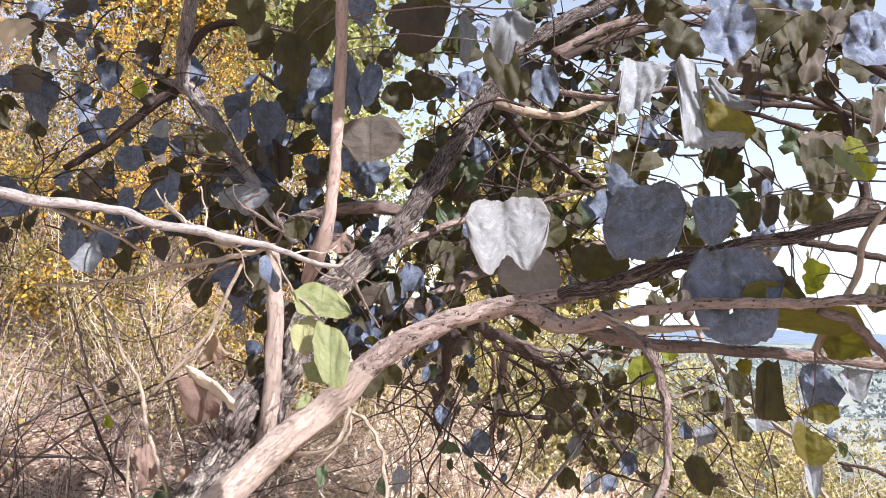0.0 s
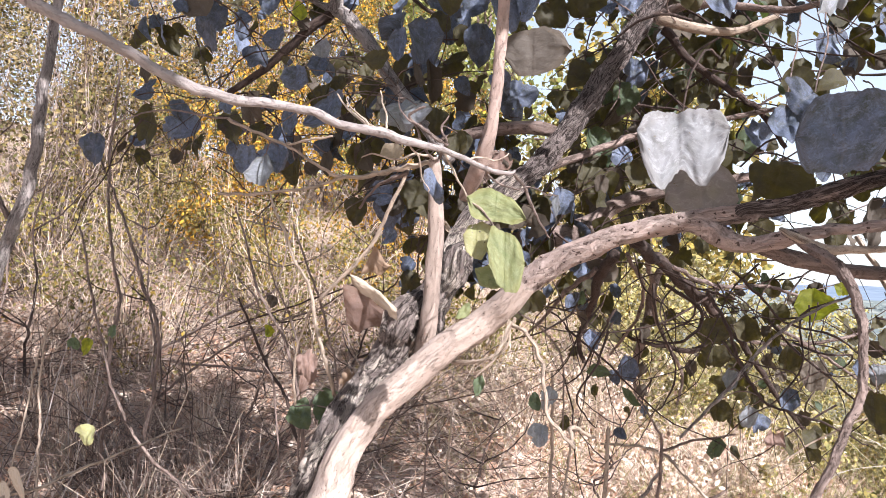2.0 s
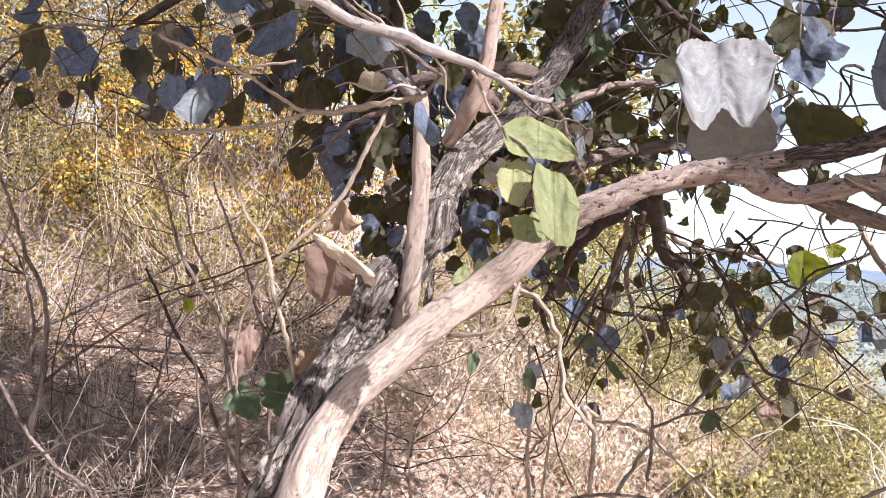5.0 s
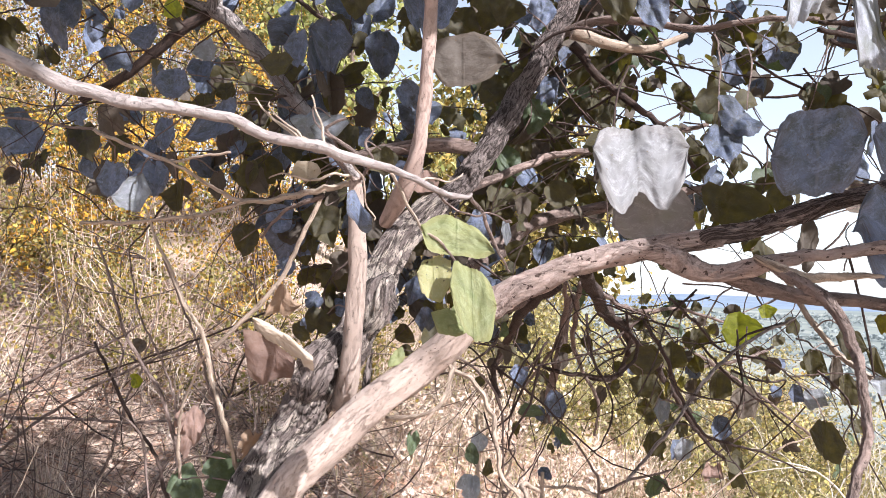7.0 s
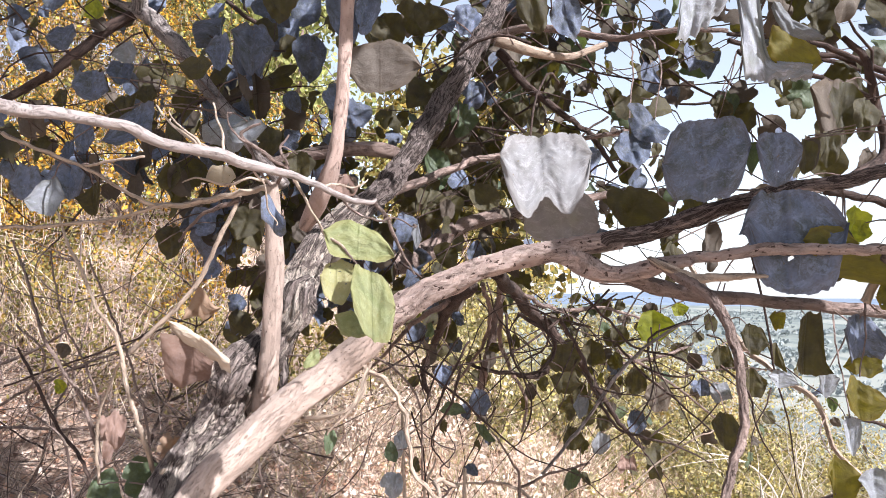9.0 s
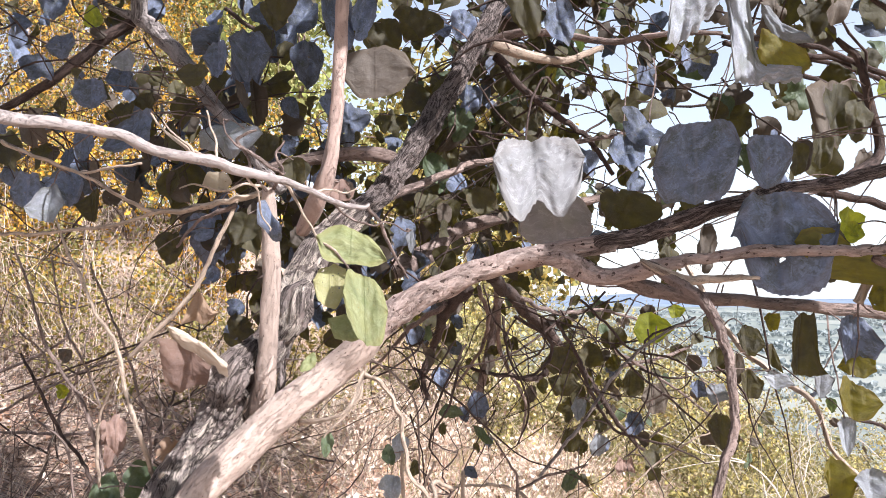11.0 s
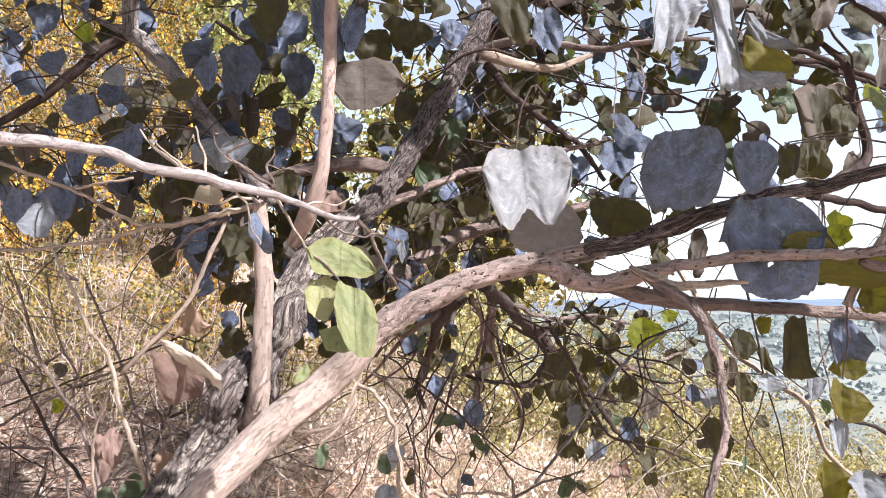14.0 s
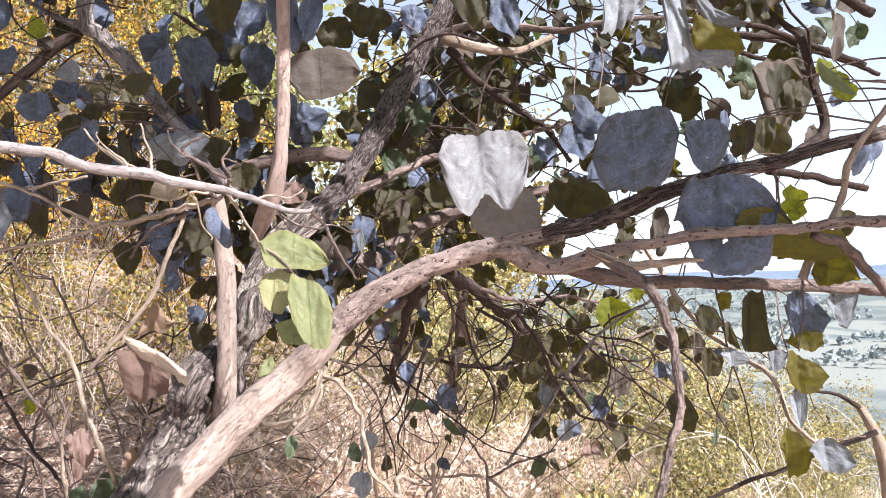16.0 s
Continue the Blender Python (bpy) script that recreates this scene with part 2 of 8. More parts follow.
LEAF = {
    "dust": leaf_mat("leaf_dusty", (0.135, 0.135, 0.135), (0.175, 0.175, 0.18), (0.21, 0.205, 0.205), 0.85, (0.20, 0.22, 0.06), 0.6, 0.12, (0.205, 0.203, 0.214), spread=0.1, holes=0.9),
    "ash": leaf_mat("leaf_ash", (0.13, 0.14, 0.135), (0.18, 0.19, 0.195), (0.29, 0.29, 0.28), 0.85, (0.20, 0.22, 0.06), 0.6, 0.2, (0.215, 0.225, 0.26)),
    # slate: dusty leaf in shade, its darkness and blue sky fill painted in
    "slate": leaf_mat("leaf_slate", (0.024, 0.031, 0.028), (0.060, 0.072, 0.088), (0.22, 0.21, 0.215), 0.9, (0.18, 0.16, 0.02), 0.55, 0.14, (0.105, 0.126, 0.195)),
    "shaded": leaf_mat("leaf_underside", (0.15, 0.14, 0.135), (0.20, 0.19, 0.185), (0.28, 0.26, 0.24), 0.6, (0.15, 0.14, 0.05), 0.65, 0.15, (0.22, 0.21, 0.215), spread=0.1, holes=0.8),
    "olive": leaf_mat("leaf_olive", (0.033, 0.030, 0.009), (0.048, 0.039, 0.018), (0.085, 0.072, 0.034), 0.4, (0.26, 0.215, 0.015), 0.6, 0.28, (0.062, 0.056, 0.043)),
    "brown": leaf_mat("leaf_brown", (0.062, 0.049, 0.036), (0.083, 0.066, 0.05), (0.034, 0.024, 0.019), 0.4, (0.15, 0.10, 0.04), 0.7, 0.2, (0.096, 0.079, 0.067)),
    "lime": leaf_mat("leaf_lime", (0.16, 0.19, 0.02), (0.22, 0.24, 0.03), (0.10, 0.12, 0.02), 0.05, (0.70, 0.74, 0.04), 0.5, 0.65),
    "green": leaf_mat("leaf_green", (0.125, 0.152, 0.057), (0.235, 0.24, 0.092), (0.075, 0.105, 0.045), 0.5, (0.26, 0.29, 0.08), 0.5, 0.25, (0.25, 0.262, 0.15), (0.30, 0.21, 0.05), spread=0.2),
    "deep": leaf_mat("leaf_deep", (0.045, 0.065, 0.026), (0.065, 0.085, 0.036), (0.13, 0.15, 0.07), 0.4, (0.16, 0.21, 0.04), 0.45, 0.3, (0.13, 0.16, 0.13)),
    "ochre": leaf_mat("leaf_ochre", (0.075, 0.065, 0.012), (0.13, 0.11, 0.02), (0.16, 0.13, 0.04), 0.15, (0.46, 0.40, 0.02), 0.55, 0.5, (0.16, 0.14, 0.07), (0.22, 0.09, 0.01), 0.74),
    "yellowing": leaf_mat("leaf_yellowing", (0.26, 0.265, 0.11), (0.34, 0.31, 0.125), (0.20, 0.22, 0.09), 0.4, (0.34, 0.32, 0.10), 0.55, 0.2, (0.33, 0.32, 0.22), (0.26, 0.12, 0.04), 0.68, spread=0.2),
    "cream": leaf_mat("leaf_cream", (0.46, 0.36, 0.27), (0.56, 0.46, 0.36), (0.34, 0.24, 0.17), 0.3, (0.5, 0.38, 0.24), 0.7, 0.2, (0.52, 0.45, 0.38), spread=0.1),
    "taupe": leaf_mat("leaf_taupe", (0.085, 0.07, 0.058), (0.12, 0.10, 0.084), (0.06, 0.045, 0.036), 0.4, (0.15, 0.12, 0.05), 0.65, 0.2, (0.14, 0.122, 0.108), spread=0.1, holes=0.8),
    "withered": leaf_mat("leaf_withered", (0.17, 0.10, 0.075), (0.26, 0.17, 0.135), (0.11, 0.065, 0.05), 0.3, (0.24, 0.12, 0.05), 0.75, 0.2, (0.24, 0.19, 0.18), spread=0.2),
    "dry": leaf_mat("leaf_dry", (0.22, 0.14, 0.09), (0.32, 0.22, 0.15), (0.16, 0.09, 0.06), 0.2, (0.40, 0.22, 0.09), 0.75, 0.3, (0.40, 0.31, 0.25)),
    "straw": leaf_mat("leaf_straw", (0.40, 0.32, 0.22), (0.50, 0.41, 0.29), (0.30, 0.21, 0.13), 0.3, (0.5, 0.4, 0.22), 0.7, 0.3, (0.52, 0.44, 0.35)),
}


def scrap_mat(name, cols, through=0.35, rough=0.7):
    """Small leaves and stalks in a mass: each piece takes a colour of its own."""
    a = Mat(name)
    r = a.node("NewGeometry").outputs["Random Per Island"]
    drift = a.ramp(a.noise(a.coord("Object"), 2.4, 3, 0.55), 0.28, 0.72)
    r = a.math("FRACT", a.math("ADD", a.math("MULTIPLY", r, 0.45), a.math("MULTIPLY", drift, 0.9)))
    ramp = a.nt.nodes.new("ShaderNodeValToRGB")
    a.nt.links.new(r, ramp.inputs[0])
    e = ramp.color_ramp.elements
    for i, c in enumerate(cols):
        el = e[i] if i < 2 else e.new(0.5)
        el.color = (*c, 1)
    for i in range(len(cols)):
        e[i].position = i / (len(cols) - 1)
    big = a.ramp(a.noise(a.coord("Object"), 1.9, 4, 0.6), 0.25, 0.75)
    hsv = a.node("HueSaturation", Color=ramp.outputs[0], Value=a.math("ADD", a.math("MULTIPLY", big, 0.95), 0.52))
    a.set(Base_Color=hsv.outputs[0], Roughness=rough, Specular_IOR_Level=0.25)
    if through:
        tr = a.node("BsdfTranslucent", Color=hsv.outputs[0])
        mx = a.node("MixShader", i0=through, i1=a.b.outputs[0], i2=tr.outputs[0])
        a.nt.links.new(mx.outputs[0], a.out.inputs[0])
    return a.m


FOL_GOLD = scrap_mat("foliage_gold", [(0.07, 0.06, 0.025), (0.17, 0.16, 0.05), (0.34, 0.33, 0.10), (0.66, 0.50, 0.13), (0.72, 0.45, 0.06), (0.60, 0.32, 0.04), (0.34, 0.19, 0.04), (0.10, 0.07, 0.025), (0.20, 0.19, 0.06)], 0.33)
FOL_GREEN = scrap_mat("foliage_green", [(0.14, 0.165, 0.045), (0.27, 0.295, 0.09), (0.40, 0.40, 0.15), (0.09, 0.11, 0.035), (0.47, 0.44, 0.19), (0.22, 0.24, 0.07)], 0.4)
FOL_OLIVE = scrap_mat("foliage_olive", [(0.045, 0.048, 0.018), (0.13, 0.135, 0.042), (0.30, 0.265, 0.075), (0.09, 0.09, 0.03), (0.40, 0.33, 0.12), (0.17, 0.15, 0.05), (0.40, 0.27, 0.06)], 0.34)
FOL_DRYGREEN = scrap_mat("foliage_drygreen", [(0.40, 0.345, 0.18), (0.58, 0.50, 0.30), (0.21, 0.19, 0.09), (0.68, 0.59, 0.42), (0.12, 0.105, 0.05), (0.58, 0.465, 0.16), (0.30, 0.29, 0.12), (0.16, 0.13, 0.07)], 0.3)
FOL_RUST = scrap_mat("foliage_rust", [(0.42, 0.25, 0.09), (0.54, 0.36, 0.16), (0.22, 0.14, 0.05), (0.58, 0.44, 0.24), (0.36, 0.32, 0.10)], 0.3)
BRUSH = scrap_mat("dry_stalks", [(0.16, 0.10, 0.073), (0.58, 0.40, 0.29), (0.80, 0.64, 0.50), (0.20, 0.125, 0.092), (0.68, 0.50, 0.375), (0.85, 0.74, 0.61), (0.34, 0.22, 0.16)], 0.0)
GRASS = scrap_mat("dry_grass", [(0.16, 0.14, 0.055), (0.42, 0.35, 0.18), (0.26, 0.26, 0.09), (0.50, 0.42, 0.25), (0.20, 0.16, 0.08), (0.36, 0.34, 0.12)], 0.15)
BRUSHWOOD = scrap_mat("dead_wood", [(0.045, 0.03, 0.026), (0.15, 0.10, 0.08), (0.36, 0.265, 0.215), (0.075, 0.05, 0.043), (0.23, 0.16, 0.13), (0.50, 0.41, 0.35), (0.10, 0.066, 0.056)], 0.0)
LITTER = scrap_mat("leaf_litter", [(0.12, 0.068, 0.048), (0.57, 0.37, 0.27), (0.68, 0.51, 0.41), (0.19, 0.11, 0.08), (0.62, 0.42, 0.315), (0.76, 0.62, 0.52), (0.34, 0.20, 0.14), (0.52, 0.31, 0.205)], 0.1)
# trees of the plain: leaf colours paled to blue-grey to imitate haze
HAZED_LEAF = scrap_mat("hazed_foliage", [(0.25, 0.29, 0.30), (0.27, 0.305, 0.305), (0.295, 0.32, 0.31)], 0.2)
FOL_TAN = scrap_mat("foliage_tan", [(0.05, 0.034, 0.02), (0.24, 0.17, 0.08), (0.085, 0.072, 0.03), (0.36, 0.245, 0.07), (0.17, 0.16, 0.055), (0.06, 0.042, 0.025), (0.38, 0.29, 0.15)], 0.25)
BARE = scrap_mat("bare_twigs", [(0.44, 0.38, 0.31), (0.60, 0.55, 0.48), (0.34, 0.28, 0.22)], 0.0)


def ground_mat():
    a = Mat("dry_soil")
    p = a.node("NewGeometry").outputs["Position"]
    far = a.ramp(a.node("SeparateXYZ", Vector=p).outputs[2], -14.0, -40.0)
    n1, n2 = a.noise(p, 0.9, 5, 0.6), a.noise(p, 22.0, 6, 0.7)
    soil = a.mix(a.ramp(n1, 0.35, 0.65), (0.50, 0.365, 0.28), (0.63, 0.50, 0.41))
    soil = a.mix(a.math("MULTIPLY", a.ramp(n2, 0.40, 0.70), 0.75), soil, (0.10, 0.065, 0.05))
    # the low plain: fields, woods and lanes coloured pale as if through haze
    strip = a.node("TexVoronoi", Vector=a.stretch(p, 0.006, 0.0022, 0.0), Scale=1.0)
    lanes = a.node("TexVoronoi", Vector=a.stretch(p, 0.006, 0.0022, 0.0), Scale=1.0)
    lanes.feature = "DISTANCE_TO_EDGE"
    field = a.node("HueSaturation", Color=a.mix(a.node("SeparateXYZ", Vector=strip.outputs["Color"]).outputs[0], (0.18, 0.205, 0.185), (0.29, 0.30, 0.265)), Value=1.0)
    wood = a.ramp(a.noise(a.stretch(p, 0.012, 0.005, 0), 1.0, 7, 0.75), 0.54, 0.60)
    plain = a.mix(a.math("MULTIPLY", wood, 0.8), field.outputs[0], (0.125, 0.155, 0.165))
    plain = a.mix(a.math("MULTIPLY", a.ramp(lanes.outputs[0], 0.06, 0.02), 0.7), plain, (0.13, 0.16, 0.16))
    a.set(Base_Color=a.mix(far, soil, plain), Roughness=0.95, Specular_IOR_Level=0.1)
    a.bump(n2, 0.7, 0.05)
    return a.m


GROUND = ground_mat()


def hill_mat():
    a = Mat("hazed_hills")
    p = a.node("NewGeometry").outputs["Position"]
    # distance haze is put into the blue of the hills
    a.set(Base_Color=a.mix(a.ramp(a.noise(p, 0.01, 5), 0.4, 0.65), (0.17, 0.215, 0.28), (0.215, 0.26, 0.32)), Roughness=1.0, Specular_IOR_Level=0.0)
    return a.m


HILLS = hill_mat()


# ---- builders ----
def mesh_of(name, verts, faces, mat, uvs=None, smooth=True):
    me = bpy.data.meshes.new(name)
    me.from_pydata(verts if isinstance(verts, list) else verts.tolist(), [], faces if isinstance(faces, list) else faces.tolist())
    me.materials.append(mat)
    if uvs is not None:
        lay = me.uv_layers.new(name="map")
        idx = np.empty(len(me.loops), dtype=np.int32)
        me.loops.foreach_get("vertex_index", idx)
        lay.data.foreach_set("uv", np.asarray(uvs, dtype=np.float32)[idx].ravel())
    if smooth:
        me.polygons.foreach_set("use_smooth", np.ones(len(me.polygons), dtype=bool))
    me.update()
    return me


def part_of(name, me, parent, label="", m=None):
    ob = new(name, me)
    ob.parent = parent
    if m is not None:
        ob.matrix_basis = m
    if label:
        tagged(ob, label)
    return ob


def thing(name, at, label, category, group="", kind=""):
    ob = new(name)
    ob.location = at
    ob.empty_display_size = 0.1
    return tagged(ob, label, category, group, kind)


def spline(pts, per):
    """A smooth line through points (x, y, z, r)."""
    p = np.asarray(pts, dtype=float)
    q = np.vstack([2 * p[0] - p[1], p, 2 * p[-1] - p[-2]])
    out = []
    for i in range(1, len(q) - 2):
        for s in np.arange(per) / per:
            a, b, c, d = q[i - 1], q[i], q[i + 1], q[i + 2]
            out.append(0.5 * (2 * b + (c - a) * s + (2 * a - 5 * b + 4 * c - d) * s * s + (3 * b - a - 3 * c + d) * s ** 3))
    out.append(q[-2])
    return np.array(out)


def tube(name, pts, mat, sides=10, per=8, rough=0.08, seed=0, wobble=0.0, ridges=0, cap=True):
    """A tapered, uneven branch along a smooth line; ridges run along it like bark plates."""
    line = spline(pts, per)
    c, r = line[:, :3].copy(), np.maximum(line[:, 3], 0.0006)
    if wobble:
        for i in range(1, len(c) - 1):
            v = noise.noise_vector(Vector(c[i] * 9) + Vector((seed * 3.7, 0, 0))) + (1.1 if r[i] < 0.012 else 0.0) * noise.noise_vector(Vector(c[i] * 38) + Vector((0, seed * 3.7, 0)))
            c[i] += np.array(v) * r[i] * wobble
    if float(r.max()) < 0.013:
        for i in range(1, len(c) - 1):
            o = Vector(c[i])
            c[i] += np.array(noise.noise_vector(o * 11 + Vector((seed, 0, 0)))) * 0.0045 + np.array(noise.noise_vector(o * 37 + Vector((0, seed, 0)))) * 0.0022
        r = r * np.array([1 + 0.30 * max(0.0, noise.noise(Vector((i * 0.9, seed * 2.3, 0)))) for i in range(len(r))])
    t = np.gradient(c, axis=0)
    t /= np.linalg.norm(t, axis=1)[:, None] + 1e-12
    side = np.cross(t[0], (0.3, 0.2, 1.0))
    side /= np.linalg.norm(side)
    verts, uvs, run = [], [], 0.0
    mean = float(r.mean())
    for i in range(len(c)):
        side = side - t[i] * side.dot(t[i])
        side /= np.linalg.norm(side)
        up = np.cross(t[i], side)
        if i:
            run += float(np.linalg.norm(c[i] - c[i - 1]))
        for k in range(sides + 1):
            a = 2 * math.pi * k / sides
            d = math.cos(a) * side + math.sin(a) * up
            w = Vector((math.cos(a) * 1.6 + seed * 5.1, math.sin(a) * 1.6, run / mean * 0.35))
            f = 1 + rough * noise.noise(w) * 2
            if ridges:
                f += ridges * (abs(noise.noise(Vector((math.cos(a) * 3.4 + seed, math.sin(a) * 3.4, run / mean * 0.14)))) - 0.2)
                f += ridges * 0.5 * (0.3 - abs(noise.noise(Vector((math.cos(a) * 7 + seed, math.sin(a) * 7, run / mean * 0.35)))))
                f += ridges * 0.35 * noise.noise(Vector((math.cos(a) * 14 + seed, math.sin(a) * 14, run / mean * 1.5)))
                f += ridges * 0.55 * max(0.0, noise.noise(Vector((math.cos(a) * 5 + seed * 3, math.sin(a) * 5, run / mean * 0.8))) - 0.15)
            verts.append(tuple(c[i] + d * r[i] * f))
            uvs.append((k / sides * 2 * math.pi * mean, run))
    n, faces = sides + 1, []
    for i in range(len(c) - 1):
        for k in range(sides):
            a = i * n + k
            faces.append((a, a + 1, a + n + 1, a + n))
    if cap:
        for i, flip in ((0, False), (len(c) - 1, True)):
            verts.append(tuple(c[i] + t[i] * (r[i] * 0.25 * (1 if flip else -1))))
            uvs.append((0.0, run * flip))
            m = len(verts) - 1
            for k in range(sides):
                a = i * n + k
                faces.append((a, m, a + 1) if not flip else (a, a + 1, m))
    return mesh_of(name, verts, faces, mat, uvs)


def blade(seed, fold=0.12, curl=0.15, bites=0, rings=6, steps=44):
    """A leaf blade one unit wide and long in the x-z plane, its face to -y and its tip down: rings round its middle, the rim notched and gnawed."""
    rnd = random.Random(seed)
    ph = [rnd.uniform(0, 6.28) for _ in range(6)]
    tip, notch, broad = rnd.uniform(0.0, 0.10), rnd.uniform(0.0, 0.09), rnd.uniform(0.9, 1.1)
    gnaw = [(rnd.uniform(0, 6.28), rnd.uniform(0.10, 0.30), rnd.uniform(0.10, 0.42)) for _ in range(bites)]

    def lift(x, z):
        u, v = 2 * x, 0.5 - z
        return -fold * abs(u) * (1 - 0.3 * abs(u)) + 0.10 * noise.noise(Vector((2.6 * u + seed, 2.6 * v, 0))) + 0.05 * noise.noise(Vector((6 * u, 6 * v, seed))) + curl * (v - 0.4) ** 2 * 1.4 + 0.05 * math.sin(4 * u + 5 * v + ph[2]) + 0.04 * math.sin(10 * v - 4 * u + ph[3]) * abs(u)

    verts, uvs, faces = [(0.0, lift(0, 0), 0.0)], [(0.5, 0.5)], []
    for k in range(1, rings + 1):
        s = k / rings
        for i in range(steps):
            a = 2 * math.pi * i / steps
            x, z = 0.5 * math.sin(a) * broad, 0.48 * math.cos(a)
            down = max(0.0, -math.cos(a))
            x *= 1 - 0.16 * down
            z -= tip * max(0.0, 1 - abs(math.sin(a)) / 0.3) * (math.cos(a) < 0)
            z -= notch * max(0.0, 1 - abs(math.sin(a)) / 0.35) * (math.cos(a) > 0)
            f = 1 + 0.065 * math.sin(2 * a + ph[5]) + 0.05 * math.sin(3 * a + ph[2]) + 0.035 * math.sin(5 * a + ph[0]) + 0.018 * math.sin(13 * a + ph[1]) + 0.012 * math.sin(23 * a + ph[4])
            for g, w, d in gnaw:
                e = abs((a - g + math.pi) % (2 * math.pi) - math.pi)
                if e < w:
                    f -= d * (1 - (e / w) ** 2) ** 0.5
            f = max(f, 0.25)
            f = 1 + (f - 1) * s * s
            verts.append((x * s * f, lift(x * s * f, z * s * f), z * s * f))
            uvs.append((0.5 + x * s * f, 0.5 + z * s * f))
    for i in range(steps):
        faces.append((0, 1 + i, 1 + (i + 1) % steps))
    for k in range(rings - 1):
        for i in range(steps):
            p, q = 1 + k * steps + i, 1 + k * steps + (i + 1) % steps
            faces.append((p, p + steps, q + steps, q))
    return verts, faces, uvs


BLADES = []
for k in range(14):
    vs, fs, us = blade(100 + k, fold=(0.06, 0.20, 0.36, -0.14, 0.28)[k % 5], curl=(0.12, 0.5, -0.3, 0.8)[k % 4], bites=(0, 2, 1, 5, 1, 7, 0)[k % 7])
    BLADES.append(mesh_of("leaf", vs, fs, LEAF["olive"], us))


def leaf(parent, x, y, z, w, h, kind, roll=0, nod=0, turn=0, shape=0, name="leaf", label=""):
    """One leaf by its middle, width and length; roll swings its tip in the plane of the blade, nod tips its face up, turn swings it sideways."""
    m = Matrix.Translation((x, y, z)) @ Euler((radians(-nod), 0, radians(turn))).to_matrix().to_4x4() @ Matrix.Rotation(radians(roll), 4, "Y")
    ob = new(name, BLADES[shape % len(BLADES)])
    ob.parent = parent
    ob.matrix_basis = Matrix.Translation(-Vector(parent.location)) @ m @ Matrix.Diagonal((w, min(w, h), h, 1))
    ob.material_slots[0].link = "OBJECT"
    ob.material_slots[0].material = LEAF[kind]
    if label:
        tagged(ob, label)
    return ob


def sheet(name, parent, x, y, z, w, h, kind, top, bottom, fold=0.15, curl=0.1, turn=0, nod=0, roll=0, seed=1, label="", nu=24, nv=20, crease=0.0, ragged=0.0):
    """A leaf of its own outline: its upper and lower edge across the width, both from -0.5 to 0.5."""
    verts, uvs, faces = [], [], []
    top, bottom = [spline([(0, 0, v, 0) for v in e], 5)[:, 2] for e in (top, bottom)]
    tu, bu = np.linspace(-1, 1, len(top)), np.linspace(-1, 1, len(bottom))
    for j in range(nv + 1):
        v = j / nv
        for i in range(nu + 1):
            u = i / nu * 2 - 1
            t, b = float(np.interp(u, tu, top)), float(np.interp(u, bu, bottom))
            zz = t + (b - t) * v
            if ragged:
                bite = ragged * (abs(noise.noise(Vector((u * 3.1 + seed, (v > 0.5) * 9.0, seed)))) + 0.6 * abs(noise.noise(Vector((u * 8.3, (v > 0.5) * 5.0, seed * 3)))))
                zz += (b - t) * bite * (0.5 - v) * 2 * abs(2 * v - 1) ** 2
            o = Vector((u * 2.2 + seed * 7, v * 2.2, seed))
            n1, n2 = noise.noise(o), noise.noise(o * 3)
            yy = -fold * abs(u + 0.08) + curl * (v - 0.3) ** 2 + 0.05 * n1 + 0.018 * n2
            rib = u + 0.08 + 0.03 * math.sin(5 * v)
            yy += crease * (0.10 * math.exp(-(rib / 0.07) ** 2) + 0.05 * math.sin(16 * (v + 0.45 * abs(rib)) + seed) * min(1.0, abs(rib) * 2.5) + 0.16 * noise.noise(o * 1.7) + 0.05 * noise.noise(o * 7))
            verts.append((0.5 * u + 0.012 * n2 + 0.02 * abs(u) ** 10 * noise.noise(o * 11), yy, zz + 0.012 * noise.noise(o * 4) + (0.006 + 0.016 * abs(2 * v - 1) ** 8) * noise.noise(o * 13)))
            uvs.append((i / nu, 1 - v))
    for j in range(nv):
        for i in range(nu):
            a = j * (nu + 1) + i
            faces.append((a, a + 1, a + nu + 2, a + nu + 1))
    me = mesh_of(name, verts, faces, LEAF[kind], uvs)
    m = Matrix.Translation((x, y, z)) @ Euler((radians(-nod), 0, radians(turn))).to_matrix().to_4x4() @ Matrix.Rotation(radians(roll), 4, "Y")
    return part_of(name, me, parent, label, Matrix.Translation(-Vector(parent.location)) @ m @ Matrix.Diagonal((w, min(w, h), h, 1)))


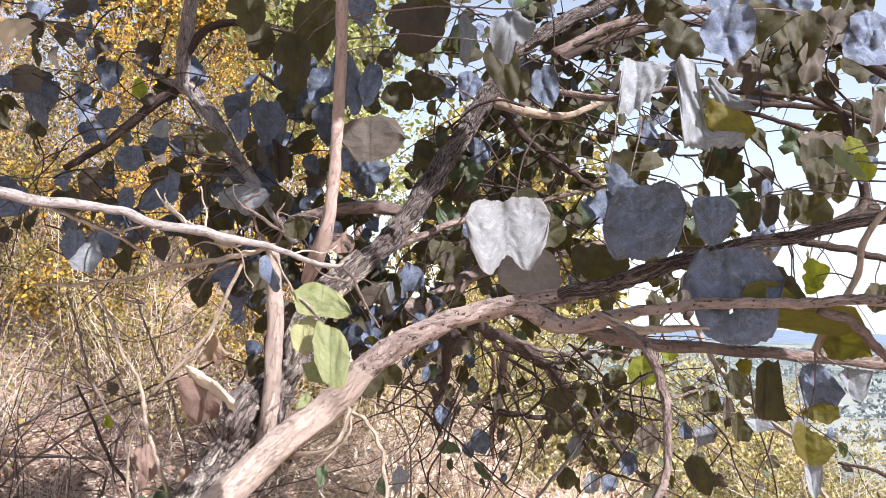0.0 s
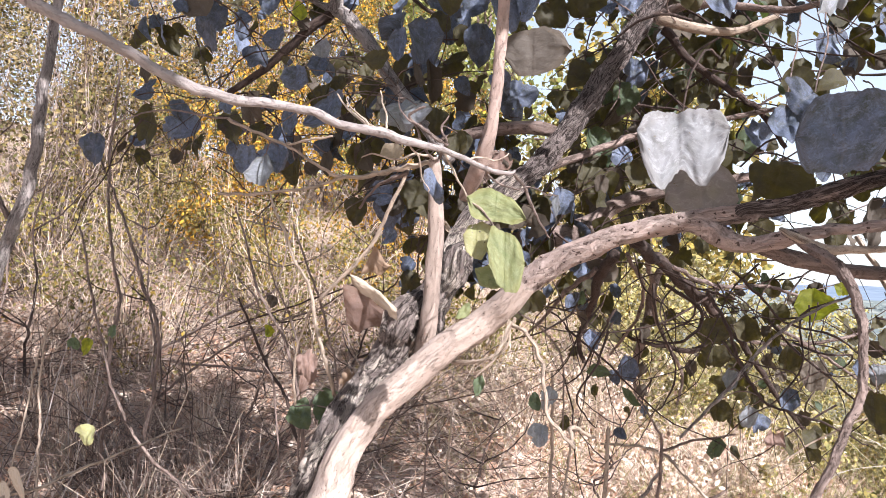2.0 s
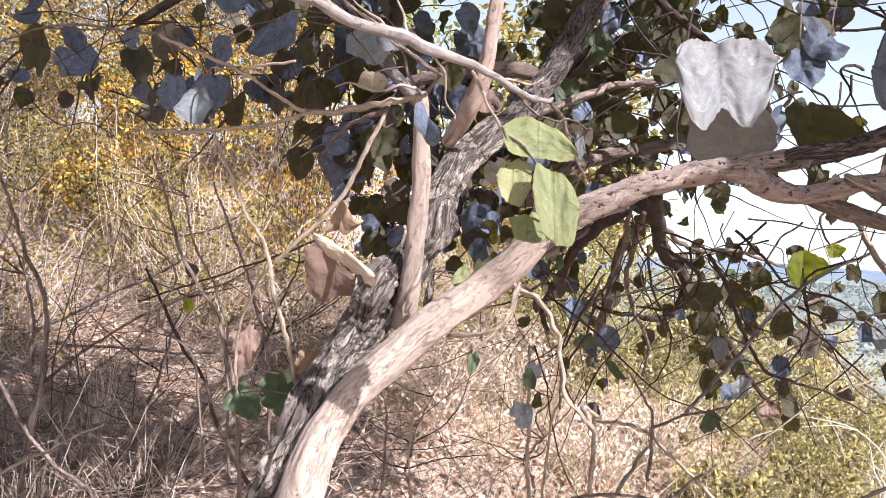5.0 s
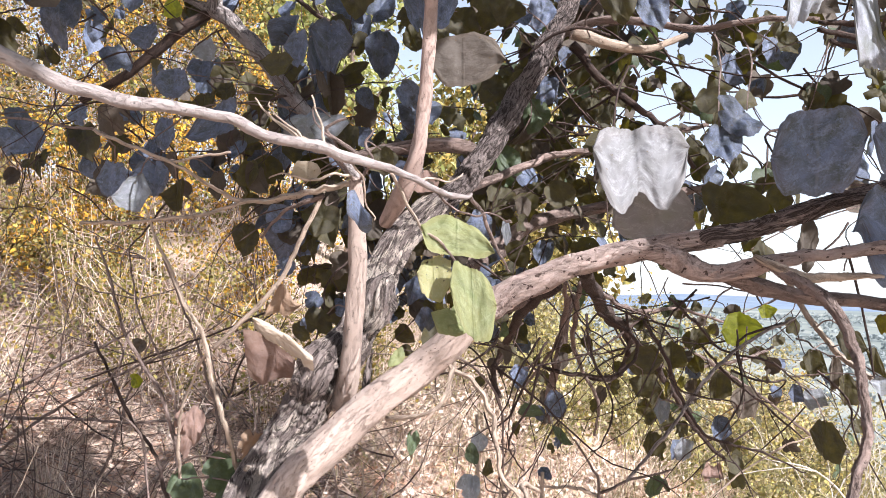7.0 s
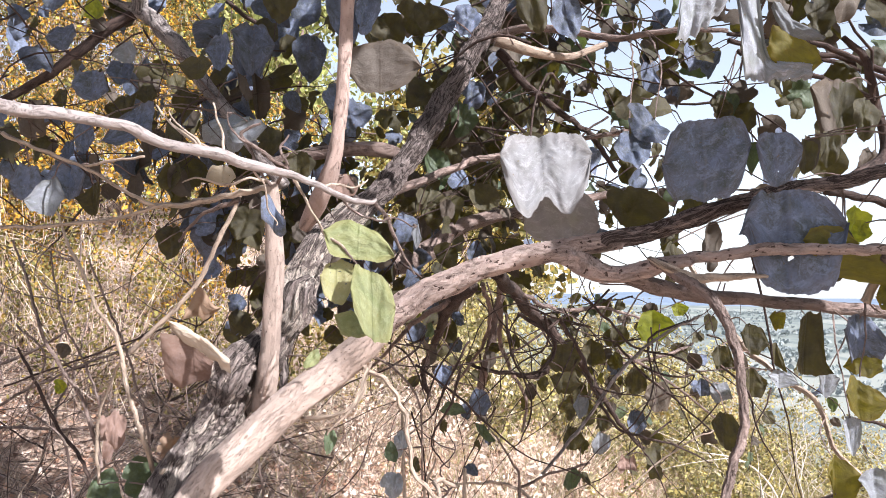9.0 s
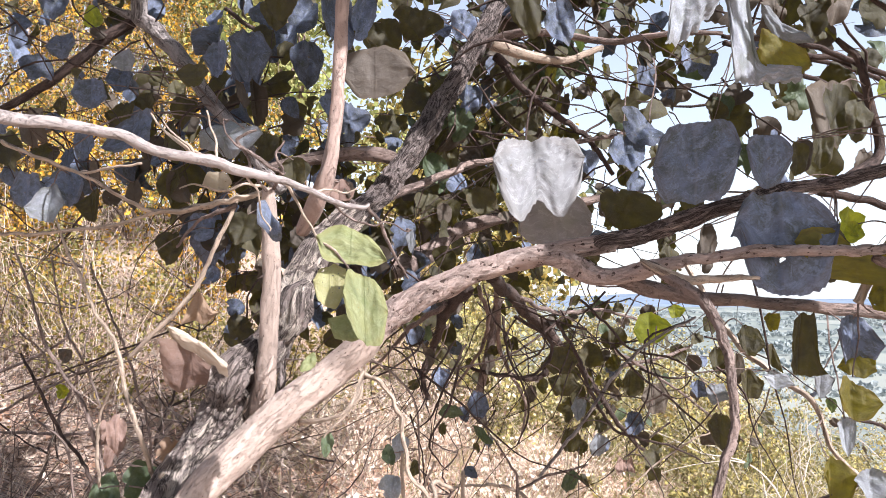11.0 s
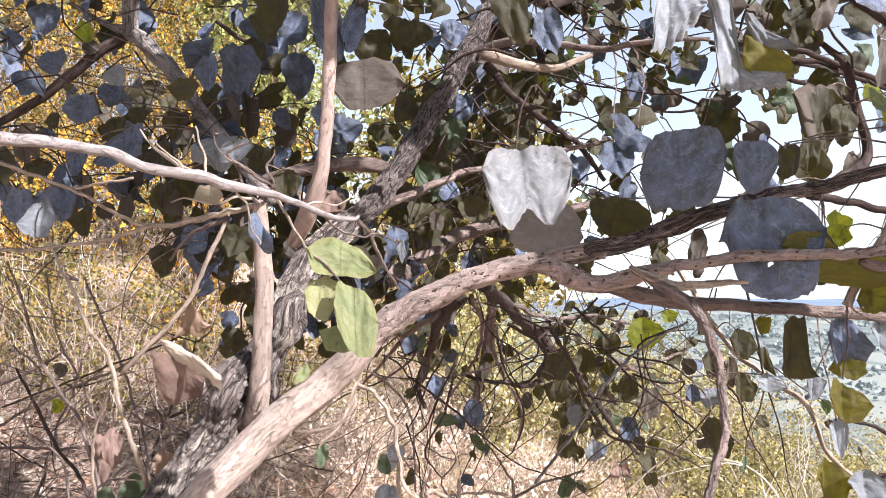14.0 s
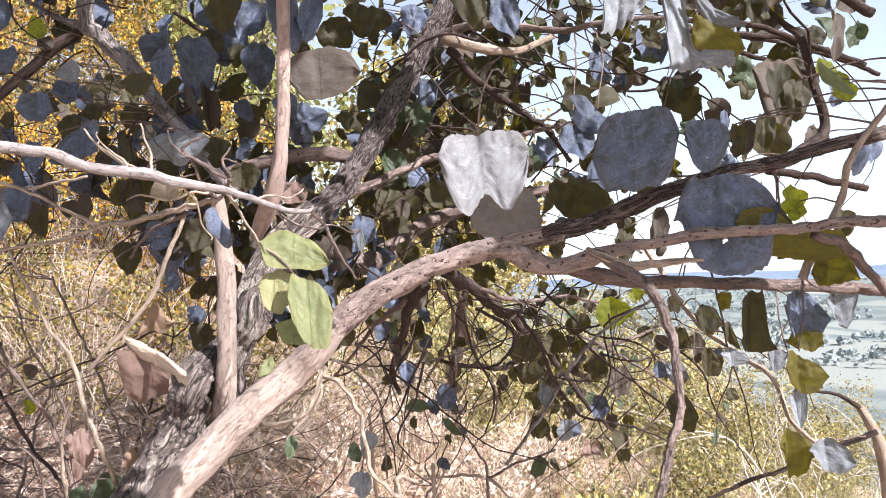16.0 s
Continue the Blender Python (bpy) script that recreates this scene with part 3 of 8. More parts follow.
def scraps(name, centres, sizes, mat, rs, flat=0.0, long=1.5, normals=None):
    """Many small bent leaves as one mesh: four corners and a folded middle each."""
    n = len(centres)
    d = rs.normal(size=(n, 3))
    d[:, 2] *= (1 - flat)
    d /= np.linalg.norm(d, axis=1)[:, None]
    e = rs.normal(size=(n, 3))
    if flat:
        e[:, 2] *= (1 - flat)
    e -= d * (e * d).sum(1)[:, None]
    e /= np.linalg.norm(e, axis=1)[:, None]
    f = np.cross(d, e)
    s = sizes[:, None]
    bend = rs.uniform(-0.25, 0.25, size=(n, 1)) * s
    k = rs.uniform(0.7, 1.25, size=(n, 1))
    v = np.stack([centres - d * s * 0.5 * long, centres + e * s * 0.36 * k - d * s * 0.28 + f * bend * 0.7, centres + e * s * 0.40 * k + d * s * 0.16 + f * bend, centres + d * s * 0.5 * long - f * bend * 0.8,
                  centres - e * s * 0.38 * k + d * s * 0.20 + f * bend, centres - e * s * 0.34 * k - d * s * 0.26 + f * bend * 0.6], axis=1).reshape(-1, 3)
    i = np.arange(n)[:, None] * 6
    faces = np.vstack([i + np.array([0, 1, 5]), i + np.array([1, 2, 5]), i + np.array([5, 2, 4]), i + np.array([2, 3, 4])])
    return mesh_of(name, v, faces, mat, smooth=False)


def stalks(name, feet, tops, bow, r0, mat, rs, seg=5):
    """Many thin bowed stalks as one mesh, three-sided and tapered."""
    n = len(feet)
    mid = (feet + tops) / 2 + bow
    s = np.linspace(0, 1, seg)[None, :, None]
    p = (1 - s) ** 2 * feet[:, None] + 2 * s * (1 - s) * mid[:, None] + s ** 2 * tops[:, None]
    p = p + rs.normal(size=p.shape) * 0.012 * np.linalg.norm(tops - feet, axis=1)[:, None, None] * (s > 0)
    ax = tops - feet
    ax /= np.linalg.norm(ax, axis=1)[:, None] + 1e-9
    a = np.cross(ax, rs.normal(size=(n, 3)))
    a /= np.linalg.norm(a, axis=1)[:, None] + 1e-9
    b = np.cross(ax, a)
    rr = r0[:, None, None] * (1 - 0.75 * s)
    rings = np.stack([p + rr * (math.cos(k * 2.0944) * a[:, None] + math.sin(k * 2.0944) * b[:, None]) for k in range(3)], axis=2)
    v = rings.reshape(-1, 3)
    base = (np.arange(n) * seg * 3)[:, None]
    quads = np.array([(j * 3 + k, j * 3 + (k + 1) % 3, j * 3 + 3 + (k + 1) % 3, j * 3 + 3 + k) for j in range(seg - 1) for k in range(3)])
    return mesh_of(name, v, (base[:, None, :] + quads[None]).reshape(-1, 4), mat)


# ---- the ground and the distance ----
def soft(s):
    return np.log1p(np.exp(np.clip(s * 1.6, -30, 30))) / 1.6 + np.where(s * 1.6 > 30, s - 18.75, 0)


def land(x, y):
    """The height of the hillside: level by the tree, rising to one side, and falling to the plain on the other."""
    x, y = np.asarray(x, dtype=float), np.asarray(y, dtype=float)
    z = -0.30 + 0.045 * (np.clip(y, -6, 18) - 3) + 0.15 * np.clip(-x - 1.0, 0, 20)
    z = z + (0.07 + 0.16 / (1 + np.exp(np.clip((x + 0.6) * 1.6, -30, 30)))) * np.clip(y - 3.2, 0, 10)
    z = z - 0.50 * soft(0.80 * x + 0.22 * y - 2.6)
    z = z + 0.10 * np.sin(x * 1.1 + 0.4) * np.cos(y * 0.9) + 0.05 * np.sin(x * 2.7 - y * 1.9)
    return np.maximum(z, -62 + 1.5 * np.sin(x * 0.004) * np.cos(y * 0.003))


def build_ground():
    rad = np.concatenate([[0.0], np.geomspace(0.25, 4850, 150)])
    ang = np.linspace(0, 2 * math.pi, 181)[:-1]
    rr, aa = np.meshgrid(rad[1:], ang, indexing="ij")
    x, y = rr * np.sin(aa), rr * np.cos(aa) + 0.2
    z = land(x, y)
    verts = np.vstack([[[0, 0.2, float(land(0, 0.2))]], np.stack([x, y, z], -1).reshape(-1, 3)])
    n = len(ang)
    faces = [(0, 1 + (k + 1) % n, 1 + k) for k in range(n)]
    for i in range(len(rad) - 2):
        for k in range(n):
            a, b = 1 + i * n + k, 1 + i * n + (k + 1) % n
            faces.append((a, b, b + n, a + n))
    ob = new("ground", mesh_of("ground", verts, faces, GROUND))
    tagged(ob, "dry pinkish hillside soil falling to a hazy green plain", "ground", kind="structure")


build_ground()


def build_hills():
    verts, faces = [], []
    n = 160
    for k in range(n + 1):
        a = radians(-60 + 150 * k / n)
        top = -62 + 44 + 34 * noise.noise(Vector((a * 4.5, 2.0, 0))) + 10 * noise.noise(Vector((a * 17, 0, 0)))
        for d, z in ((3300, -64), (3700, -62 + (top + 62) * 0.55), (4300, top), (4700, -64)):
            verts.append((d * math.sin(a), d * math.cos(a), z))
    for k in range(n):
        for j in range(3):
            a = k * 4 + j
            faces.append((a, a + 4, a + 5, a + 1))
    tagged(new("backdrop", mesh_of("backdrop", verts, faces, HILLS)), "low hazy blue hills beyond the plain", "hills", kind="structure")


build_hills()


# ---- the tree ----
TREE = thing("tree", (-0.98, 1.5, -0.35), "leaning tree with pinkish bark and large dusty grey-green leaves", "tree")
WOOD = []


def bough(name, mat, sides, seed, pts, rough=0.08, wobble=0.0, ridges=0.0):
    """A trunk, limb, branch or twig of the tree."""
    o = TREE.location
    thin = 0.8 if name == "twig" else 1.0
    local = [(x - o.x, y - o.y, z - o.z, r * thin) for x, y, z, r in pts]
    big = ridges > 0.15
    part_of(name, tube(name, local, mat, sides * 2 if big else sides, 30 if big else 9, rough, seed, wobble, ridges), TREE)
    WOOD.append(spline(pts, 10)[:, :3])


def nearest_wood(p):
    w = np.vstack(WOOD)
    return w[np.argmin(((w - p) ** 2).sum(1) + 0.25 * (w[:, 2] < p[2] - 0.02))]


LEAVES = []


def on_tree(x, y, z, w, h, kind, roll=0, nod=0, turn=0, shape=0):
    ob = leaf(TREE, x, y, z, w, h, kind, roll, nod, turn, shape)
    up = ob.matrix_basis.to_3x3() @ Vector((0, 0, 0.42))
    LEAVES.append((np.array((x, y, z)) + np.array(up), ob))


SAPLING = thing("dead_sapling", (-1.25, 1.9, float(land(-1.25, 1.9))), "thicket of dead straw-coloured sapling stems by the tree", "sapling")


def stick(name, mat, sides, seed, pts, rough=0.08, wobble=0.0, ridges=0.0):
    """A bare stem or twig of the dead sapling."""
    o = SAPLING.location
    part_of(name, tube(name, [(x - o.x, y - o.y, z - o.z, r * 0.58) for x, y, z, r in pts], mat, sides, 9, rough, seed, wobble, ridges), SAPLING)


def on_sapling(x, y, z, w, h, kind, roll=0, nod=0, turn=0, shape=0):
    leaf(SAPLING, x, y, z, w, h, kind, roll, nod, turn, shape)


bough("trunk", BARK_PALE, 20, 1, [(-1.000, 1.480, -0.500, 0.1300), (-0.945, 1.490, -0.200, 0.1060), (-0.860, 1.515, 0.200, 0.0900), (-0.775, 1.555, 0.445, 0.0760), (-0.700, 1.590, 0.632, 0.0589), (-0.682, 1.605, 0.706, 0.0543), (-0.657, 1.625, 0.785, 0.0483), (-0.636, 1.650, 0.861, 0.0436), (-0.618, 1.670, 0.933, 0.0394), (-0.598, 1.690, 0.990, 0.0372), (-0.549, 1.710, 1.064, 0.0364), (-0.491, 1.720, 1.122, 0.0357), (-0.431, 1.730, 1.176, 0.0353), (-0.360, 1.735, 1.235, 0.0348), (-0.283, 1.740, 1.293, 0.0342), (-0.230, 1.715, 1.342, 0.0315), (-0.192, 1.700, 1.387, 0.0281)], ridges=0.16, wobble=0.10)
bough("limb", BARK_LIMB, 20, 2, [(-0.237, 1.725, 1.338, 0.0264), (-0.182, 1.715, 1.399, 0.0284), (-0.116, 1.705, 1.447, 0.0278), (-0.042, 1.690, 1.480, 0.0255), (0.005, 1.680, 1.505, 0.0235), (0.065, 1.668, 1.524, 0.0215), (0.124, 1.660, 1.538, 0.0214), (0.183, 1.650, 1.547, 0.0214), (0.241, 1.640, 1.558, 0.0202), (0.309, 1.630, 1.566, 0.0187)], ridges=0.24, wobble=0.2)
bough("limb", BARK_ROUGH, 16, 3, [(0.275, 1.632, 1.562, 0.0189), (0.358, 1.626, 1.581, 0.0179), (0.419, 1.626, 1.601, 0.0184), (0.480, 1.626, 1.620, 0.0189), (0.542, 1.626, 1.643, 0.0166), (0.619, 1.630, 1.667, 0.0147), (0.713, 1.640, 1.692, 0.0133), (0.808, 1.650, 1.700, 0.0150), (0.883, 1.665, 1.722, 0.0141), (0.987, 1.680, 1.745, 0.0147), (1.097, 1.700, 1.768, 0.0152), (1.288, 1.760, 1.792, 0.0158)], ridges=0.3, wobble=0.4)
bough("limb", BARK_LIMB, 16, 4, [(0.153, 1.652, 1.540, 0.0150), (0.198, 1.638, 1.532, 0.0215), (0.231, 1.626, 1.515, 0.0236), (0.263, 1.612, 1.500, 0.0192), (0.301, 1.600, 1.495, 0.0165), (0.341, 1.580, 1.506, 0.0178), (0.381, 1.560, 1.518, 0.0138), (0.443, 1.540, 1.529, 0.0110), (0.525, 1.520, 1.539, 0.0108), (0.601, 1.512, 1.543, 0.0108), (0.713, 1.508, 1.545, 0.0102), (0.837, 1.490, 1.550, 0.0106), (0.943, 1.490, 1.549, 0.0106), (1.150, 1.500, 1.552, 0.0100), (1.420, 1.530, 1.560, 0.0080)], ridges=0.2, wobble=0.4)
bough("branch", BARK_TWIG, 12, 5, [(0.293, 1.615, 1.496, 0.0175), (0.373, 1.641, 1.476, 0.0179), (0.488, 1.685, 1.451, 0.0148), (0.652, 1.734, 1.443, 0.0141), (0.814, 1.785, 1.431, 0.0146), (0.958, 1.836, 1.419, 0.0152), (1.124, 1.886, 1.403, 0.0157), (1.186, 1.868, 1.394, 0.0144), (1.444, 1.919, 1.373, 0.0135)], ridges=0.15, wobble=0.3)
bough("branch", BARK_TWIG, 14, 6, [(0.343, 1.550, 1.521, 0.0076), (0.373, 1.509, 1.493, 0.0093), (0.406, 1.469, 1.460, 0.0099), (0.426, 1.430, 1.414, 0.0087), (0.435, 1.402, 1.360, 0.0081), (0.432, 1.376, 1.295, 0.0071), (0.418, 1.351, 1.223, 0.0069), (0.391, 1.336, 1.167, 0.0071), (0.363, 1.321, 1.103, 0.0070), (0.326, 1.308, 1.020, 0.0069)], ridges=0.3, wobble=0.4)
bough("splinter", BARK_STRAW, 8, 7, [(0.334, 1.540, 1.525, 0.0044), (0.363, 1.509, 1.504, 0.0076), (0.406, 1.507, 1.485, 0.0087), (0.469, 1.523, 1.488, 0.0077), (0.544, 1.538, 1.493, 0.0045), (0.599, 1.555, 1.487, 0.0023)], ridges=0.2)
bough("stub", BARK_STUB, 14, 8, [(-0.443, 1.772, 1.696, 0.0139), (-0.438, 1.786, 1.629, 0.0178), (-0.436, 1.801, 1.540, 0.0205), (-0.441, 1.817, 1.438, 0.0219), (-0.448, 1.833, 1.347, 0.0221), (-0.459, 1.859, 1.260, 0.0250), (-0.473, 1.884, 1.185, 0.0293)], ridges=0.06, wobble=0.2)
bough("trunk", BARK_OLD, 28, 9, [(-0.980, 1.620, -0.450, 0.0900), (-0.900, 1.640, 0.200, 0.0650), (-0.756, 1.660, 0.692, 0.0441), (-0.677, 1.721, 0.916, 0.0465), (-0.643, 1.800, 1.019, 0.0480), (-0.601, 1.860, 1.101, 0.0484), (-0.537, 1.900, 1.213, 0.0470), (-0.472, 1.930, 1.320, 0.0432), (-0.419, 1.970, 1.428, 0.0409), (-0.387, 2.030, 1.537, 0.0377), (-0.329, 2.090, 1.623, 0.0363), (-0.265, 2.140, 1.691, 0.0353)], ridges=0.42, wobble=0.25)
bough("trunk", BARK_SCALY, 26, 10, [(-0.369, 2.060, 1.560, 0.0272), (-0.308, 2.110, 1.640, 0.0288), (-0.228, 2.170, 1.719, 0.0308), (-0.157, 2.220, 1.808, 0.0324), (-0.096, 2.270, 1.911, 0.0332), (-0.043, 2.330, 2.014, 0.0332), (0.010, 2.390, 2.116, 0.0322), (0.070, 2.460, 2.229, 0.0320), (0.143, 2.570, 2.378, 0.0296), (0.230, 2.680, 2.560, 0.0280), (0.349, 2.730, 2.662, 0.0272), (0.661, 2.919, 2.892, 0.0288), (0.960, 3.105, 3.142, 0.0272)], ridges=0.36, wobble=0.25)
bough("branch", BARK_SHOOT, 12, 11, [(-0.386, 1.930, 1.613, 0.0175), (-0.345, 1.860, 1.674, 0.0232), (-0.318, 1.820, 1.725, 0.0205), (-0.302, 1.805, 1.782, 0.0172), (-0.296, 1.800, 1.846, 0.0160), (-0.290, 1.790, 1.916, 0.0153), (-0.285, 1.785, 1.987, 0.0153), (-0.281, 1.782, 2.059, 0.0153), (-0.277, 1.775, 2.162, 0.0153), (-0.275, 1.760, 2.288, 0.0165), (-0.272, 1.745, 2.439, 0.0158)], ridges=0.08, wobble=0.2)
bough("branch", BARK_TWIG, 10, 12, [(-0.541, 2.313, 1.838, 0.0170), (-0.419, 2.283, 1.860, 0.0202), (-0.300, 2.255, 1.874, 0.0217), (-0.199, 2.228, 1.866, 0.0215), (-0.133, 2.285, 1.854, 0.0204)], ridges=0.1, wobble=0.3)
bough("branch", BARK_TWIG, 10, 13, [(-0.303, 2.516, 1.520, 0.0336), (-0.158, 2.755, 1.557, 0.0414), (-0.041, 2.895, 1.616, 0.0394), (0.049, 2.934, 1.697, 0.0312), (0.177, 2.973, 1.746, 0.0273), (0.344, 3.010, 1.785, 0.0231), (0.586, 3.041, 1.837, 0.0188), (0.853, 3.120, 1.898, 0.0146)], ridges=0.1, wobble=0.3)
bough("branch", BARK_TWIG, 8, 14, [(-0.213, 2.197, 1.722, 0.0146), (-0.116, 2.288, 1.777, 0.0136), (-0.001, 2.377, 1.842, 0.0125), (0.144, 2.465, 1.894, 0.0112), (0.349, 2.548, 1.951, 0.0097), (0.652, 2.624, 2.038, 0.0081)], wobble=0.9)
bough("branch", BARK_TWIG, 8, 15, [(0.106, 2.544, 2.308, 0.0175), (0.206, 2.486, 2.328, 0.0152), (0.311, 2.429, 2.322, 0.0131), (0.539, 2.367, 2.272, 0.0109), (0.702, 2.306, 2.280, 0.0089), (0.863, 2.295, 2.279, 0.0071)], wobble=0.4)
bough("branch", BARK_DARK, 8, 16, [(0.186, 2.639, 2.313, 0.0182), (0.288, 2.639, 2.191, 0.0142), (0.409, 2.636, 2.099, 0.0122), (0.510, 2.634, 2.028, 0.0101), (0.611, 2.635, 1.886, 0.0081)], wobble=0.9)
bough("branch", BARK_STRAW, 8, 17, [(0.153, 2.442, 2.285, 0.0224), (0.256, 2.437, 2.251, 0.0187), (0.397, 2.478, 2.245, 0.0133), (0.543, 2.515, 2.306, 0.0097)], wobble=0.2)
bough("branch", BARK_WHITE, 12, 18, [(-1.300, 0.810, 2.000, 0.0112), (-1.011, 0.970, 1.854, 0.0106), (-0.921, 1.020, 1.807, 0.0100), (-0.829, 1.080, 1.762, 0.0100), (-0.749, 1.120, 1.720, 0.0098), (-0.667, 1.150, 1.699, 0.0092), (-0.546, 1.187, 1.687, 0.0080), (-0.494, 1.215, 1.670, 0.0080), (-0.439, 1.242, 1.664, 0.0084), (-0.391, 1.280, 1.653, 0.0087), (-0.339, 1.317, 1.646, 0.0063), (-0.266, 1.373, 1.622, 0.0052), (-0.212, 1.411, 1.612, 0.0044), (-0.196, 1.429, 1.619, 0.0025)], wobble=0.12, ridges=0.06)
bough("twig", BARK_TWIG, 6, 19, [(-0.202, 1.430, 1.619, 0.0050), (-0.175, 1.439, 1.592, 0.0040), (-0.160, 1.450, 1.563, 0.0041), (-0.147, 1.461, 1.533, 0.0031), (-0.125, 1.482, 1.488, 0.0021)], wobble=1.2)
bough("twig", BARK_STRAW, 6, 20, [(-0.328, 1.356, 1.641, 0.0037), (-0.302, 1.367, 1.594, 0.0028), (-0.277, 1.358, 1.555, 0.0028), (-0.243, 1.347, 1.527, 0.0028)], wobble=1.2)
bough("twig", BARK_STRAW, 6, 21, [(-0.454, 1.263, 1.671, 0.0034), (-0.499, 1.294, 1.708, 0.0026), (-0.537, 1.314, 1.748, 0.0018)], wobble=1.2)
bough("twig", BARK_STRAW, 6, 22, [(-0.416, 1.261, 1.660, 0.0034), (-0.424, 1.289, 1.699, 0.0026), (-0.448, 1.308, 1.752, 0.0018)], wobble=1.2)
bough("twig", BARK_STRAW, 6, 23, [(-0.437, 1.262, 1.667, 0.0034), (-0.474, 1.283, 1.692, 0.0026), (-0.515, 1.314, 1.726, 0.0018)], wobble=1.2)
bough("twig", BARK_TWIG, 6, 24, [(-0.394, 1.708, 1.718, 0.0061), (-0.455, 1.710, 1.755, 0.0061), (-0.497, 1.710, 1.797, 0.0049), (-0.455, 1.706, 1.815, 0.0036)], wobble=1.2)
bough("twig", BARK_STRAW, 6, 25, [(-0.983, 1.693, 1.782, 0.0047), (-0.901, 1.689, 1.747, 0.0047), (-0.807, 1.686, 1.705, 0.0047), (-0.734, 1.703, 1.664, 0.0048), (-0.673, 1.731, 1.639, 0.0061), (-0.582, 1.744, 1.651, 0.0086), (-0.489, 1.757, 1.675, 0.0087), (-0.443, 1.773, 1.684, 0.0076)], wobble=0.9)
bough("twig", BARK_STRAW, 6, 26, [(-1.038, 1.758, 1.589, 0.0049), (-0.892, 1.748, 1.596, 0.0049), (-0.783, 1.740, 1.605, 0.0049), (-0.661, 1.730, 1.639, 0.0049)], wobble=0.9)
bough("twig", BARK_STRAW, 6, 27, [(-0.843, 1.737, 1.722, 0.0036), (-0.770, 1.732, 1.734, 0.0036), (-0.704, 1.727, 1.743, 0.0036)], wobble=0.9)
bough("twig", BARK_STRAW, 8, 28, [(-0.510, 1.778, 1.672, 0.0063), (-0.563, 1.788, 1.558, 0.0063), (-0.604, 1.806, 1.477, 0.0064), (-0.690, 1.827, 1.385, 0.0064), (-0.769, 1.856, 1.312, 0.0065)], wobble=0.3)
bough("twig", BARK_TWIG, 6, 29, [(-0.510, 1.769, 1.658, 0.0075), (-0.607, 1.827, 1.626, 0.0052), (-0.676, 1.885, 1.571, 0.0040)], wobble=0.9)
stick("stem", BARK_STRAW, 8, 30, [(-0.892, 1.746, 1.623, 0.0036), (-0.855, 1.749, 1.531, 0.0061), (-0.807, 1.752, 1.428, 0.0061), (-0.764, 1.753, 1.355, 0.0073), (-0.736, 1.757, 1.258, 0.0085), (-0.707, 1.760, 1.160, 0.0085), (-0.700, 1.868, 1.024, 0.0104), (-0.662, 1.779, 1.065, 0.0115), (-0.669, 1.897, 1.003, 0.0123)], wobble=0.3)
stick("stem", BARK_TWIG, 8, 31, [(-1.265, 2.274, 1.596, 0.0049), (-1.225, 2.278, 1.483, 0.0065), (-1.176, 2.284, 1.321, 0.0081), (-1.111, 2.286, 1.215, 0.0081), (-1.038, 2.288, 1.085, 0.0097), (-0.990, 2.300, 0.834, 0.0114), (-0.995, 2.365, 0.570, 0.0116)], wobble=0.4)
stick("stem", BARK_STRAW, 8, 32, [(-0.782, 1.857, 1.309, 0.0052), (-0.872, 1.971, 1.183, 0.0055), (-0.908, 2.031, 1.054, 0.0071), (-0.917, 2.090, 0.897, 0.0073)], wobble=0.4)
bough("twig", BARK_STRAW, 8, 33, [(-0.250, 1.741, 1.315, 0.0062), (-0.180, 1.679, 1.264, 0.0059), (-0.136, 1.670, 1.204, 0.0059), (-0.131, 1.663, 1.141, 0.0058), (-0.115, 1.665, 1.083, 0.0053), (-0.056, 1.675, 1.016, 0.0053), (-0.072, 1.757, 1.042, 0.0065), (-0.012, 1.874, 0.999, 0.0055)], wobble=1.4)
bough("twig", BARK_STRAW, 6, 34, [(-0.220, 1.700, 1.295, 0.0060), (-0.233, 1.684, 1.244, 0.0059), (-0.267, 1.678, 1.204, 0.0047), (-0.358, 1.736, 1.181, 0.0085)], wobble=0.4)
bough("branch", BARK_DARK, 10, 35, [(0.066, 1.790, 1.500, 0.0169), (0.175, 2.187, 1.454, 0.0178), (0.301, 2.585, 1.374, 0.0214), (0.399, 2.683, 1.300, 0.0182), (0.535, 2.782, 1.167, 0.0127), (0.691, 2.884, 0.958, 0.0088), (0.857, 2.982, 0.803, 0.0068)], wobble=0.9)
bough("branch", BARK_DARK, 8, 36, [(0.399, 2.683, 1.300, 0.0162), (0.409, 2.737, 1.214, 0.0145), (0.347, 2.745, 1.152, 0.0103), (0.220, 2.803, 1.157, 0.0084), (0.093, 2.810, 1.189, 0.0063)], wobble=0.9)
bough("branch", BARK_DARK, 10, 37, [(0.022, 1.895, 1.469, 0.0152), (-0.006, 2.302, 1.403, 0.0170), (-0.029, 2.612, 1.288, 0.0136), (-0.066, 2.721, 1.180, 0.0101), (-0.046, 2.725, 1.079, 0.0081)], wobble=0.9)
bough("branch", BARK_TWIG, 8, 38, [(-0.023, 2.101, 1.432, 0.0078), (-0.116, 2.413, 1.347, 0.0077), (-0.194, 2.625, 1.250, 0.0056), (-0.279, 2.736, 1.160, 0.0044)], wobble=0.7)
bough("branch", BARK_TWIG, 8, 39, [(0.115, 2.089, 1.477, 0.0066), (0.178, 2.493, 1.369, 0.0081), (0.211, 2.699, 1.240, 0.0073), (0.314, 2.802, 1.062, 0.0060), (0.304, 2.810, 0.936, 0.0045)], wobble=0.7)
